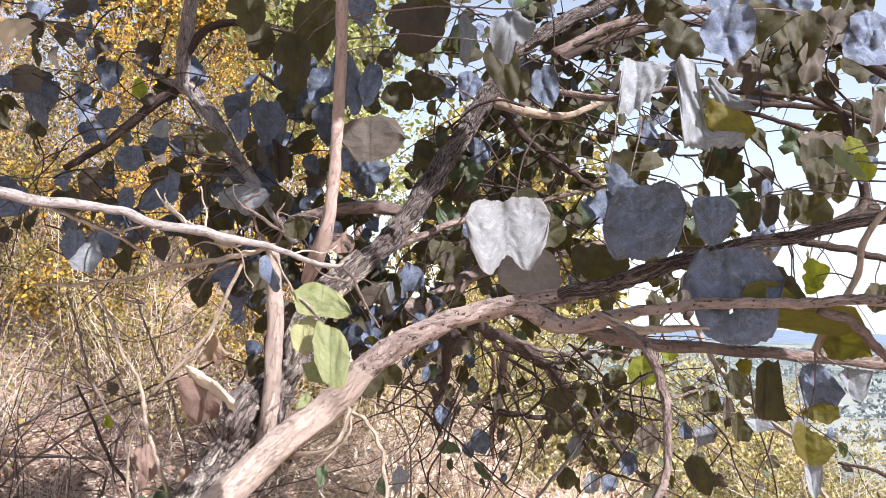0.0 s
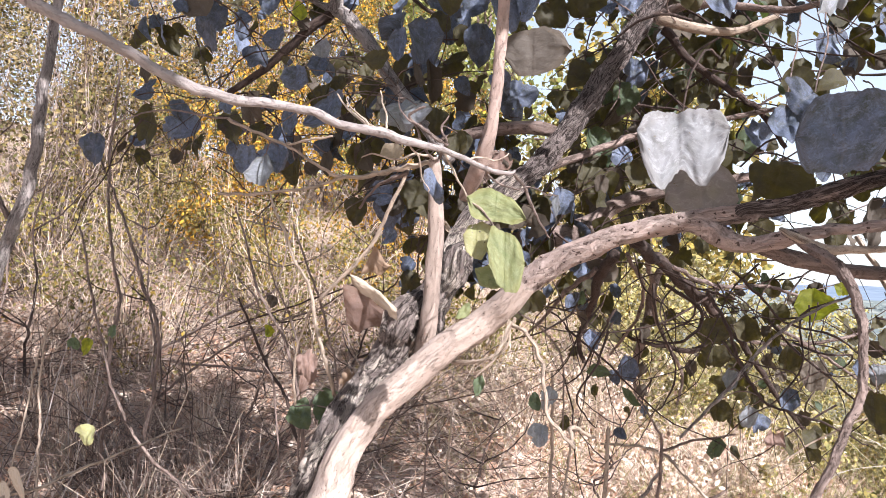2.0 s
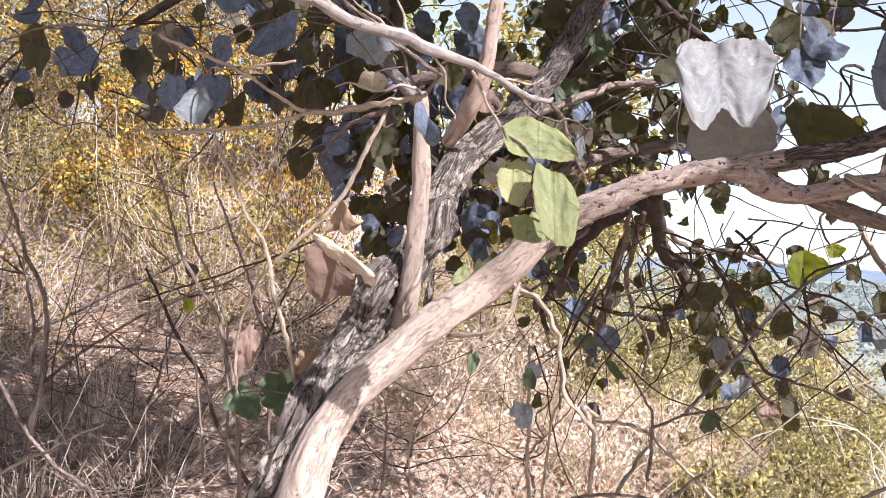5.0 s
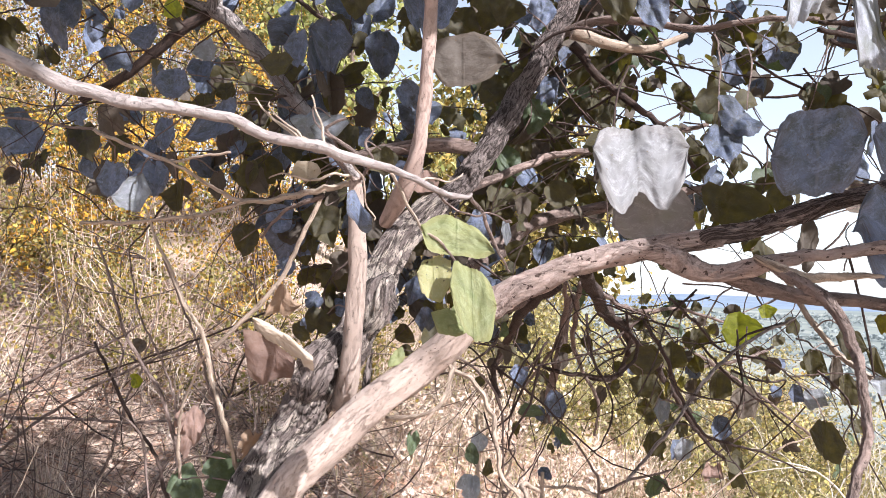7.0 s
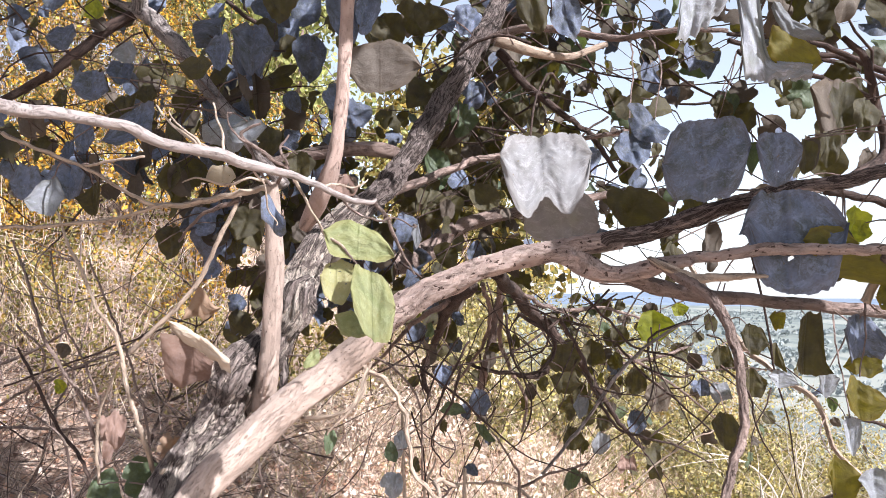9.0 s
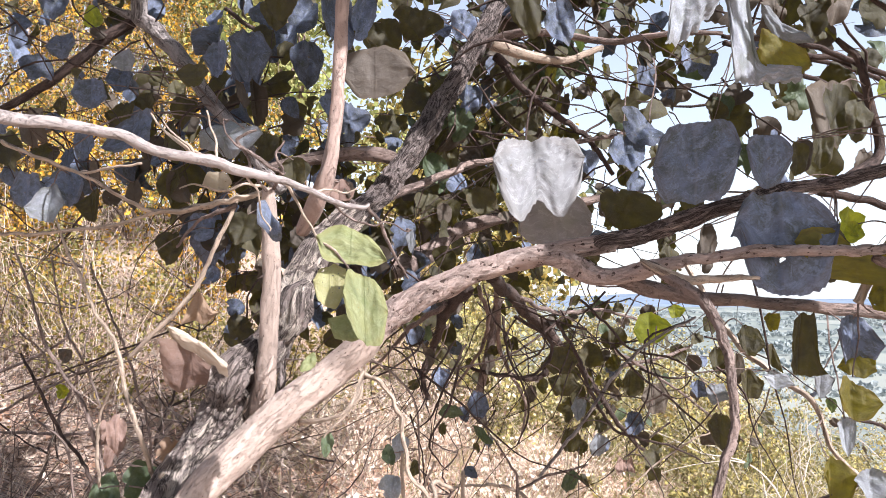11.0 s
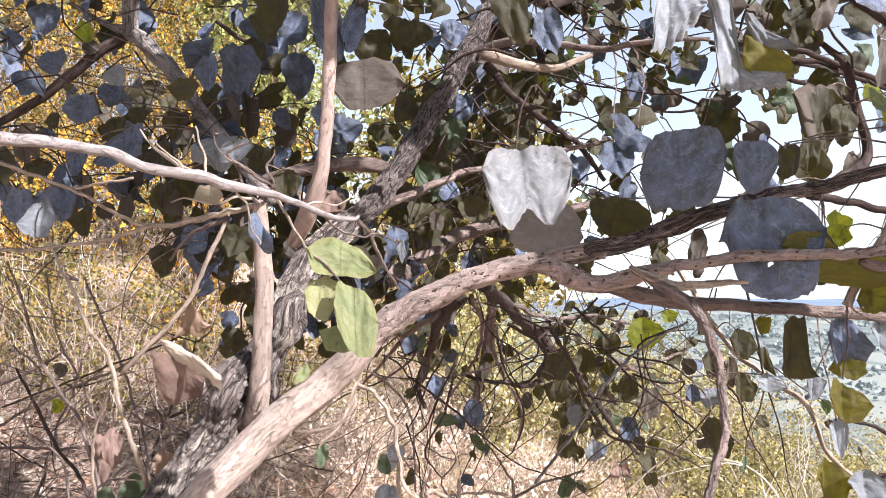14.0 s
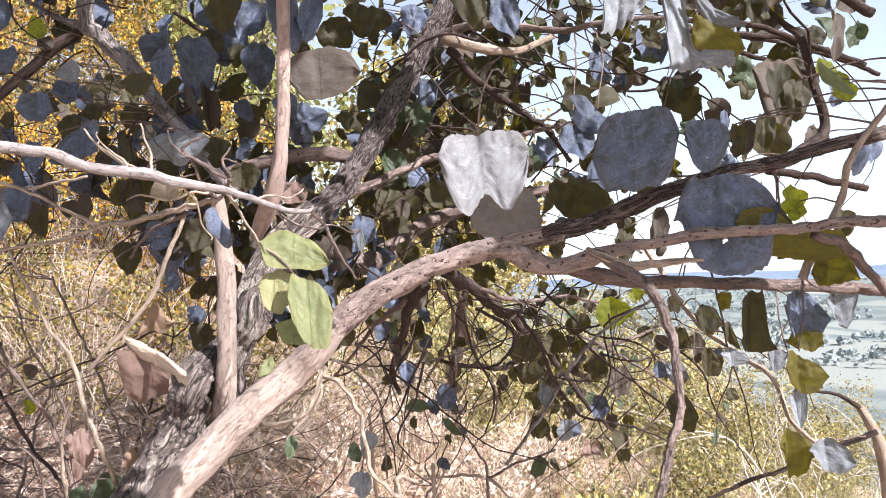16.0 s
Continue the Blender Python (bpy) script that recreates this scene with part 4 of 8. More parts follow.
bough("branch", BARK_TWIG, 8, 40, [(0.059, 1.993, 1.476, 0.0063), (0.144, 2.495, 1.369, 0.0067), (0.126, 2.704, 1.240, 0.0058), (0.051, 2.817, 1.105, 0.0045)], wobble=0.7)
bough("branch", BARK_TWIG, 8, 41, [(0.175, 2.187, 1.462, 0.0070), (0.388, 2.578, 1.394, 0.0070), (0.598, 2.764, 1.398, 0.0060), (0.800, 2.854, 1.351, 0.0048)], wobble=0.7)
bough("branch", BARK_TWIG, 8, 42, [(0.514, 2.782, 1.188, 0.0076), (0.713, 2.869, 1.188, 0.0063), (0.888, 2.856, 1.220, 0.0063), (1.016, 2.946, 1.256, 0.0049)], wobble=0.7)
bough("branch", BARK_TWIG, 8, 43, [(0.640, 2.770, 1.250, 0.0060), (0.822, 2.864, 1.154, 0.0063), (0.975, 2.860, 1.045, 0.0048), (1.172, 2.856, 0.891, 0.0048)], wobble=0.7)
bough("branch", BARK_STRAW, 8, 44, [(0.777, 2.441, 1.572, 0.0075), (0.899, 2.348, 1.317, 0.0089), (0.972, 2.248, 1.221, 0.0085), (1.033, 2.147, 1.151, 0.0081), (1.082, 2.152, 1.021, 0.0065), (1.163, 2.151, 0.940, 0.0065)], wobble=0.4)
bough("branch", BARK_DARK, 8, 45, [(1.196, 1.943, 1.021, 0.0073), (1.050, 1.956, 0.977, 0.0066), (0.948, 1.965, 0.937, 0.0058), (0.817, 1.975, 0.898, 0.0051), (0.671, 1.989, 0.833, 0.0044), (0.540, 2.003, 0.746, 0.0029)], wobble=0.4)
bough("branch", BARK_GREY, 12, 46, [(-1.287, 2.673, 2.539, 0.0079), (-1.137, 2.619, 2.442, 0.0117), (-1.032, 2.595, 2.395, 0.0270), (-0.917, 2.513, 2.285, 0.0280), (-0.820, 2.412, 2.174, 0.0250), (-0.734, 2.333, 2.057, 0.0224), (-0.655, 2.263, 1.963, 0.0200), (-0.569, 2.213, 1.853, 0.0178), (-0.479, 2.163, 1.748, 0.0174)], wobble=0.3)
bough("branch", BARK_DARK, 10, 47, [(-1.078, 2.617, 2.409, 0.0195), (-1.185, 2.628, 2.338, 0.0195), (-1.292, 2.640, 2.254, 0.0175), (-1.399, 2.651, 2.177, 0.0156), (-1.535, 2.665, 2.100, 0.0136)], wobble=0.3)
bough("branch", BARK_GREY, 10, 48, [(-1.055, 2.606, 2.399, 0.0252), (-1.050, 2.590, 2.513, 0.0285), (-1.035, 2.575, 2.654, 0.0263), (-1.007, 2.553, 2.872, 0.0241)], wobble=0.3)
bough("branch", BARK_DARK, 8, 49, [(-1.050, 2.590, 2.513, 0.0175), (-0.952, 2.581, 2.633, 0.0153), (-0.777, 2.586, 2.652, 0.0131), (-0.623, 2.596, 2.614, 0.0088)], wobble=0.3)
bough("branch", BARK_DARK, 8, 50, [(-0.812, 2.793, 2.529, 0.0084), (-0.706, 2.790, 2.455, 0.0084), (-0.601, 2.786, 2.413, 0.0084), (-0.496, 2.781, 2.381, 0.0063)], wobble=0.3)
bough("branch", BARK_DARK, 8, 51, [(1.068, 2.009, 1.774, 0.0154), (1.219, 2.094, 1.863, 0.0146), (1.195, 2.089, 1.976, 0.0130), (1.163, 2.083, 2.122, 0.0114), (1.098, 2.084, 2.187, 0.0081)], wobble=0.4)
bough("branch", BARK_STRAW, 8, 52, [(0.838, 1.642, 1.441, 0.0097), (0.868, 1.636, 1.507, 0.0085), (0.929, 1.627, 1.604, 0.0073), (0.930, 1.593, 1.683, 0.0073), (1.008, 1.582, 1.789, 0.0061), (1.110, 1.569, 1.893, 0.0061)], wobble=0.3)
bough("branch", BARK_DARK, 8, 53, [(0.863, 2.295, 2.270, 0.0071), (1.023, 2.285, 2.261, 0.0089), (1.165, 2.278, 2.233, 0.0089), (1.308, 2.272, 2.171, 0.0089), (1.486, 2.264, 2.099, 0.0089)], wobble=0.4)
bough("branch", BARK_DARK, 8, 54, [(1.187, 2.670, 2.364, 0.0084), (1.419, 2.657, 2.321, 0.0084), (1.629, 2.647, 2.257, 0.0084), (1.818, 2.639, 2.173, 0.0084)], wobble=0.4)
bough("branch", BARK_DARK, 8, 55, [(0.991, 2.016, 1.736, 0.0108), (1.114, 2.010, 1.712, 0.0108), (1.268, 2.002, 1.673, 0.0092)], wobble=0.4)
bough("branch", BARK_TWIG, 8, 56, [(0.789, 1.511, 1.531, 0.0102), (0.868, 1.527, 1.500, 0.0104), (0.943, 1.554, 1.433, 0.0094), (1.081, 1.600, 1.298, 0.0097)], wobble=0.4)
bough("branch", BARK_TWIG, 10, 95, [(0.219, 2.750, 1.442, 0.0135), (0.199, 2.800, 1.357, 0.0169), (0.178, 2.850, 1.184, 0.0182), (0.150, 2.900, 1.060, 0.0120), (0.158, 2.930, 0.960, 0.0050)], wobble=0.5)
on_tree(0.692, 1.604, 1.747, 0.050, 0.081, "olive", 0, 0, 10, 1)
on_tree(0.775, 1.638, 1.578, 0.116, 0.075, "olive", 60, 10, 0, 4)
on_tree(0.861, 1.682, 1.597, 0.050, 0.050, "lime", 30, 0, 0, 0)
on_tree(0.377, 1.761, 1.652, 0.145, 0.106, "olive", 10, 0, 0, 4)
on_tree(0.453, 1.996, 1.832, 0.108, 0.120, "slate", 0, 20, 0, 6)
on_tree(0.491, 1.990, 1.899, 0.135, 0.083, "slate", 50, 20, 0, 1)
on_tree(1.563, 2.805, 2.204, 0.190, 0.234, "olive", 10, 0, 0, 4)
on_tree(1.518, 2.815, 2.077, 0.138, 0.156, "olive", -5, 0, 0, 0)
on_tree(1.373, 2.816, 2.227, 0.178, 0.116, "olive", 80, 0, 0, 5)
on_tree(-0.612, 2.591, 2.320, 0.107, 0.128, "slate", -20, 0, 0, 1)
on_tree(-0.544, 2.586, 2.339, 0.088, 0.117, "slate", 20, 0, 0, 2)
on_tree(-0.459, 2.486, 2.228, 0.123, 0.157, "slate", 0, 0, 0, 0)
on_tree(-0.508, 2.185, 2.271, 0.097, 0.091, "olive", 0, 0, 0, 0)
on_tree(-0.455, 2.379, 2.334, 0.114, 0.118, "slate", 30, 0, 0, 2)
on_tree(-1.090, 2.333, 2.303, 0.079, 0.062, "lime", 60, 0, 0, 0)
on_tree(-0.344, 2.786, 2.106, 0.177, 0.160, "slate", -10, 0, 20, 3)
on_tree(-0.200, 2.463, 2.320, 0.123, 0.116, "olive", -40, 0, 0, 0)
on_tree(-0.113, 2.456, 2.357, 0.123, 0.112, "olive", 20, 0, 0, 1)
on_tree(-0.028, 2.353, 2.296, 0.128, 0.079, "slate", 60, 30, 0, 2)
on_tree(0.199, 2.041, 2.215, 0.092, 0.108, "olive", -20, 0, 0, 0)
on_tree(0.276, 1.988, 2.180, 0.093, 0.126, "slate", -15, 0, 0, 6)
on_tree(-0.381, 1.806, 1.746, 0.067, 0.065, "olive", 0, 0, 20, 0)
on_tree(-0.297, 1.952, 1.718, 0.079, 0.065, "brown", 0, 0, 0, 1)
on_tree(-0.847, 2.347, 1.601, 0.095, 0.099, "olive", 10, 0, 0, 0)
on_tree(-0.736, 2.439, 1.617, 0.196, 0.161, "slate", 30, 0, 0, 3)
on_tree(-0.609, 2.328, 1.652, 0.102, 0.153, "olive", -20, 0, 0, 4)
on_tree(-0.585, 2.142, 1.364, 0.092, 0.077, "olive", 50, 0, 0, 3)
on_tree(-0.218, 1.383, 1.405, 0.057, 0.034, "green", 70, 30, 0, 0)
on_tree(-0.954, 2.192, 0.924, 0.102, 0.071, "deep", -60, 20, 0, 0)
on_tree(-0.812, 2.079, 0.972, 0.117, 0.091, "deep", 60, 20, 0, 2)
on_sapling(-0.970, 2.288, 1.020, 0.058, 0.120, "withered", 10, 0, 30, 3)
on_tree(-0.707, 1.966, 1.072, 0.066, 0.083, "dry", 30, 0, 30, 5)
on_tree(-0.339, 1.727, 1.311, 0.054, 0.027, "green", -60, 20, 0, 0)
on_tree(-0.170, 1.931, 1.066, 0.055, 0.033, "deep", 70, 10, 0, 0)
on_tree(-0.169, 2.139, 0.932, 0.062, 0.077, "ash", 0, 20, 0, 1)
on_tree(-0.107, 2.496, 1.640, 0.030, 0.093, "slate", 0, 0, 60, 0)
on_tree(-0.030, 2.886, 1.748, 0.096, 0.101, "olive", 0, 0, 0, 0)
on_tree(0.036, 2.880, 1.791, 0.101, 0.109, "brown", 10, 0, 0, 2)
on_tree(-0.128, 2.890, 1.792, 0.101, 0.101, "olive", 10, 0, 0, 1)
on_tree(-0.072, 2.984, 1.838, 0.091, 0.100, "brown", 0, 0, 0, 0)
on_tree(0.109, 2.972, 1.837, 0.100, 0.104, "olive", 0, 0, 0, 4)
on_tree(0.172, 2.968, 1.837, 0.091, 0.091, "brown", -10, 0, 0, 6)
on_tree(0.065, 2.661, 2.070, 0.114, 0.122, "deep", 20, 0, 0, 0)
on_tree(0.095, 2.654, 2.161, 0.101, 0.122, "slate", 0, 0, 20, 1)
on_tree(0.030, 2.769, 1.968, 0.076, 0.105, "olive", 0, 0, 20, 2)
on_tree(0.298, 2.842, 2.140, 0.096, 0.101, "olive", 0, 0, 0, 0)
on_tree(0.240, 2.739, 2.262, 0.118, 0.127, "olive", 10, 0, 0, 1)
on_tree(0.827, 2.318, 1.923, 0.054, 0.107, "olive", 0, 0, 20, 0)
on_tree(1.040, 1.800, 1.954, 0.069, 0.055, "lime", 60, 30, 0, 0)
on_tree(1.061, 1.802, 1.899, 0.069, 0.083, "slate", 0, 0, 20, 1)
on_tree(0.968, 1.991, 2.205, 0.092, 0.108, "olive", 0, 0, 0, 4)
on_tree(1.099, 2.181, 2.244, 0.072, 0.061, "olive", 40, 0, 0, 0)
on_tree(1.372, 2.365, 2.222, 0.112, 0.112, "olive", 0, 0, 0, 5)
on_tree(0.977, 1.929, 1.532, 0.102, 0.088, "olive", 20, 0, 0, 5)
on_tree(-0.097, 2.037, 2.393, 0.179, 0.162, "brown", 0, 0, 0, 1)
on_tree(0.161, 1.663, 2.223, 0.117, 0.131, "ash", 10, 20, 0, 3)
on_tree(0.685, 1.686, 2.203, 0.145, 0.152, "slate", 0, 0, 0, 6)
on_tree(-0.283, 2.120, 2.488, 0.107, 0.107, "slate", 0, 0, 0, 0)
on_tree(-0.264, 2.147, 2.248, 0.089, 0.161, "slate", 20, 0, 40, 2)
on_tree(-0.671, 2.202, 2.521, 0.131, 0.149, "olive", 0, 0, 0, 1)
on_tree(0.966, 1.889, 2.291, 0.108, 0.154, "olive", 0, 0, 0, 4)
on_tree(1.150, 1.895, 2.308, 0.123, 0.108, "slate", 0, 0, 0, 0)
on_tree(0.997, 1.995, 2.253, 0.097, 0.146, "olive", 0, 0, 0, 1)
on_tree(0.913, 1.733, 1.865, 0.083, 0.097, "olive", 0, 0, 10, 0)
on_tree(0.954, 1.634, 1.857, 0.078, 0.065, "lime", 60, 10, 0, 2)
on_tree(0.890, 1.838, 1.814, 0.058, 0.096, "olive", 0, 0, 0, 1)
on_tree(-1.334, 2.585, 2.456, 0.123, 0.118, "slate", 0, 10, 0, 0)
on_tree(-1.422, 2.299, 2.280, 0.136, 0.175, "slate", 0, 10, 0, 3)
on_tree(-0.694, 2.405, 2.500, 0.122, 0.142, "olive", 0, 0, 20, 2)
on_tree(-0.074, 2.253, 2.275, 0.112, 0.093, "olive", 20, 0, 0, 4)
on_tree(0.056, 2.450, 2.354, 0.101, 0.101, "slate", 20, 0, 0, 0)
on_tree(1.021, 1.975, 1.949, 0.092, 0.170, "olive", 0, 0, 0, 4)
on_tree(-1.627, 1.998, 1.753, 0.107, 0.107, "slate", 0, 0, 0, 0)
on_tree(-1.528, 2.138, 1.855, 0.093, 0.149, "olive", 0, 0, 0, 2)
on_sapling(-2.337, 2.191, 1.470, 0.118, 0.072, "olive", 40, 0, 0, 3)
sheet("leaf", SAPLING, -1.237, 1.300, 0.891, 0.041, 0.067, "cream", (-0.1, 0.2, 0.42, 0.5, 0.46, 0.4, 0.3, 0.2), (-0.2, -0.42, -0.46, -0.5, -0.48, -0.44, -0.3, -0.1), 0.12, 0.15, 8, 4, 0, 51, "pale cream dead leaf, curled", crease=0.15, ragged=0.05)
sheet("leaf", SAPLING, -1.210, 1.310, 0.917, 0.043, 0.072, "cream", (0.45, 0.49, 0.5, 0.4, 0.3, 0.12, -0.1, -0.3), (0.3, 0.1, -0.1, -0.22, -0.32, -0.42, -0.48, -0.5), 0.12, 0.15, 8, 4, 0, 52, "pale cream shard of a dead leaf", crease=0.15, ragged=0.05)
sheet("leaf", SAPLING, -1.700, 1.620, 1.031, 0.084, 0.076, "cream", (0.0, 0.3, 0.45, 0.5, 0.44, 0.42, 0.25, 0.0), (-0.05, -0.3, -0.42, -0.5, -0.46, -0.4, -0.36, -0.1), 0.12, 0.15, 8, 4, 0, 53, "pinkish cream dead leaf", crease=0.15, ragged=0.05)
on_tree(-0.848, 1.947, 0.965, 0.081, 0.081, "deep", -40, 20, 0, 0)
on_tree(-0.726, 1.881, 1.007, 0.108, 0.102, "deep", 40, 20, 0, 2)
on_sapling(-1.683, 2.114, 0.794, 0.078, 0.078, "yellowing", 20, 10, 0, 1)
on_sapling(-0.911, 2.148, 1.085, 0.054, 0.107, "withered", 0, 0, 20, 3)
on_tree(-0.306, 1.801, 1.122, 0.033, 0.055, "deep", 10, 0, 20, 0)
on_tree(-0.142, 2.154, 1.038, 0.058, 0.081, "ash", 0, 0, 30, 3)
stick("stem", BARK_STRAW, 8, 57, [(-1.375, 1.096, 0.660, 0.0099), (-1.301, 1.182, 0.823, 0.0079), (-1.245, 1.255, 0.880, 0.0071), (-1.203, 1.372, 0.899, 0.0063), (-1.145, 1.495, 0.925, 0.0054), (-1.058, 1.680, 0.970, 0.0044)], wobble=1.2)
stick("twig", BARK_STRAW, 6, 58, [(-1.301, 1.182, 0.823, 0.0079), (-1.268, 1.197, 0.893, 0.0057), (-1.294, 1.195, 0.960, 0.0034)], wobble=1.2)
stick("twig", BARK_STRAW, 6, 59, [(-1.306, 1.180, 0.817, 0.0079), (-1.349, 1.173, 0.877, 0.0068), (-1.374, 1.176, 1.001, 0.0057), (-1.376, 1.191, 1.194, 0.0045), (-1.402, 1.195, 1.340, 0.0034)], wobble=1.2)
stick("stem", BARK_STRAW, 6, 60, [(-1.482, 1.683, 1.208, 0.0046), (-1.489, 1.668, 1.053, 0.0054), (-1.471, 1.661, 0.900, 0.0062), (-1.463, 1.644, 0.654, 0.0062), (-1.437, 1.636, 0.455, 0.0069), (-1.409, 1.618, 0.133, 0.0077)], wobble=1.2)
stick("stem", BARK_STRAW, 6, 61, [(-1.555, 1.618, 0.650, 0.0046), (-1.521, 1.648, 0.913, 0.0046), (-1.495, 1.674, 1.145, 0.0046), (-1.469, 1.689, 1.239, 0.0031)], wobble=1.2)
stick("stem", BARK_TWIG, 6, 62, [(-1.643, 1.973, 1.494, 0.0054), (-1.558, 1.973, 1.195, 0.0071), (-1.498, 1.975, 1.002, 0.0071), (-1.391, 1.990, 0.811, 0.0089), (-1.262, 2.017, 0.693, 0.0089), (-1.185, 2.029, 0.572, 0.0089), (-1.117, 2.029, 0.326, 0.0107)], wobble=1.2)
stick("twig", BARK_STRAW, 6, 63, [(-1.291, 1.396, 0.850, 0.0039), (-1.228, 1.407, 0.763, 0.0039), (-1.160, 1.419, 0.675, 0.0039), (-1.054, 1.442, 0.590, 0.0039)], wobble=1.2)
stick("stem", BARK_GREY, 12, 64, [(-2.385, 2.700, 3.050, 0.0160), (-2.400, 2.680, 2.620, 0.0300), (-2.407, 2.650, 2.247, 0.0375), (-2.412, 2.629, 2.003, 0.0414), (-2.418, 2.608, 1.760, 0.0438), (-2.469, 2.576, 1.539, 0.0462), (-2.523, 2.533, 1.195, 0.0511), (-2.562, 2.485, 0.731, 0.0560), (-2.552, 2.449, 0.246, 0.0608), (-2.552, 2.422, -0.095, 0.0657)], wobble=0.6, ridges=0.12)
stick("stem", BARK_TWIG, 8, 65, [(-2.488, 2.571, 1.538, 0.0195), (-2.648, 2.548, 1.821, 0.0170), (-2.863, 2.492, 1.883, 0.0146)], wobble=0.4)
stick("stem", BARK_TWIG, 8, 66, [(-2.242, 2.907, 2.272, 0.0078), (-2.239, 2.869, 1.779, 0.0104), (-2.189, 2.854, 1.419, 0.0104), (-2.131, 2.852, 1.188, 0.0130), (-2.151, 2.826, 0.928, 0.0156), (-2.124, 2.788, 0.359, 0.0156)], wobble=1.4)
stick("stem", BARK_TWIG, 8, 67, [(-2.289, 2.861, 1.855, 0.0078), (-2.157, 2.876, 1.576, 0.0104), (-2.058, 2.884, 1.322, 0.0130), (-1.954, 2.891, 1.042, 0.0130), (-1.962, 2.864, 0.730, 0.0156), (-1.987, 2.828, 0.366, 0.0156)], wobble=1.4)
stick("twig", BARK_STRAW, 8, 68, [(0.019, 2.394, 0.861, 0.0054), (0.101, 2.417, 0.858, 0.0071), (0.206, 2.445, 0.839, 0.0089), (0.311, 2.365, 0.765, 0.0085), (0.420, 2.334, 0.652, 0.0100), (0.464, 2.283, 0.509, 0.0114), (0.529, 2.262, 0.010, 0.0130)], wobble=0.7)
stick("stem", BARK_STRAW, 8, 69, [(-0.044, 2.280, 0.968, 0.0051), (-0.080, 2.260, 0.847, 0.0068), (-0.092, 2.242, 0.660, 0.0068), (-0.093, 2.224, 0.438, 0.0085), (-0.080, 2.192, -0.004, 0.0085)], wobble=1.2)
stick("stem", BARK_TWIG, 6, 70, [(-0.570, 2.340, 0.981, 0.0056), (-0.549, 2.332, 0.796, 0.0056), (-0.552, 2.313, 0.572, 0.0075), (-0.525, 2.300, 0.312, 0.0075), (-0.509, 2.275, -0.060, 0.0075)], wobble=1.2)
stick("stem", BARK_STRAW, 6, 71, [(-0.477, 2.363, 0.930, 0.0056), (-0.479, 2.343, 0.688, 0.0056), (-0.446, 2.335, 0.466, 0.0075), (-0.401, 2.306, -0.054, 0.0075)], wobble=1.2)
stick("stem", BARK_TWIG, 6, 72, [(-0.728, 2.280, 0.787, 0.0037), (-0.628, 2.297, 0.643, 0.0056), (-0.530, 2.315, 0.517, 0.0056), (-0.447, 2.325, 0.354, 0.0075), (-0.383, 2.311, -0.053, 0.0075)], wobble=1.2)
stick("stem", BARK_TWIG, 6, 73, [(-1.308, 2.579, 1.579, 0.0056), (-1.274, 2.589, 1.374, 0.0056), (-1.177, 2.593, 1.188, 0.0075), (-1.140, 2.601, 1.001, 0.0075), (-1.121, 2.626, 0.554, 0.0075)], wobble=1.2)
stick("stem", BARK_TWIG, 6, 74, [(-1.316, 2.881, 1.573, 0.0063), (-1.201, 2.889, 1.299, 0.0084), (-1.137, 2.896, 1.109, 0.0084), (-1.085, 2.905, 0.899, 0.0084), (-1.064, 2.930, 0.435, 0.0105)], wobble=1.2)
stick("twig", BARK_DARK, 6, 75, [(-1.457, 2.615, 1.133, 0.0056), (-1.252, 2.597, 1.206, 0.0056), (-1.047, 2.579, 1.280, 0.0056), (-0.824, 2.559, 1.373, 0.0056)], wobble=1.2)
stick("twig", BARK_TWIG, 6, 76, [(-1.419, 2.600, 1.337, 0.0056), (-1.326, 2.601, 1.225, 0.0056), (-1.382, 2.613, 1.077, 0.0056), (-1.252, 2.613, 0.927, 0.0075), (-1.214, 2.632, 0.554, 0.0075)], wobble=1.2)
on_tree(-0.516, 2.109, 1.864, 0.071, 0.092, "olive", 10, 0, 20, 1)
on_tree(-0.577, 2.126, 1.641, 0.108, 0.092, "olive", 20, 0, 0, 6)
on_tree(-0.715, 2.235, 1.651, 0.097, 0.081, "slate", 40, 0, 0, 2)
on_tree(-0.563, 2.627, 1.640, 0.097, 0.117, "olive", 0, 0, 20, 0)
on_tree(1.191, 2.012, 1.581, 0.077, 0.092, "olive", 0, 0, 0, 1)
on_sapling(-1.648, 2.044, 1.104, 0.048, 0.060, "lime", 20, 10, 0, 0)
on_sapling(-1.688, 2.034, 1.111, 0.037, 0.048, "deep", -30, 10, 20, 1)
on_sapling(-1.570, 2.070, 1.154, 0.034, 0.045, "deep", 10, 10, 0, 2)
on_sapling(-1.525, 1.614, 0.494, 0.046, 0.071, "lime", 10, 10, 20, 0)
on_sapling(-1.300, 1.678, 0.493, 0.055, 0.068, "lime", -20, 10, 0, 1)
on_sapling(-1.698, 1.605, 0.997, 0.068, 0.055, "dry", 40, 20, 0, 3)
on_sapling(-1.361, 1.662, 0.521, 0.046, 0.092, "straw", 20, 20, 20, 1)
on_sapling(-1.539, 2.327, 0.341, 0.084, 0.076, "straw", 30, 50, 0, 3)
on_sapling(-1.604, 2.314, 0.401, 0.076, 0.063, "straw", -50, 40, 0, 1)
on_sapling(-1.311, 2.699, 1.244, 0.058, 0.051, "brown", 20, 0, 0, 0)
on_sapling(-1.321, 2.707, 1.118, 0.058, 0.047, "lime", 40, 30, 0, 1)
on_sapling(-0.990, 2.287, 1.061, 0.065, 0.081, "withered", 20, 0, 40, 5)
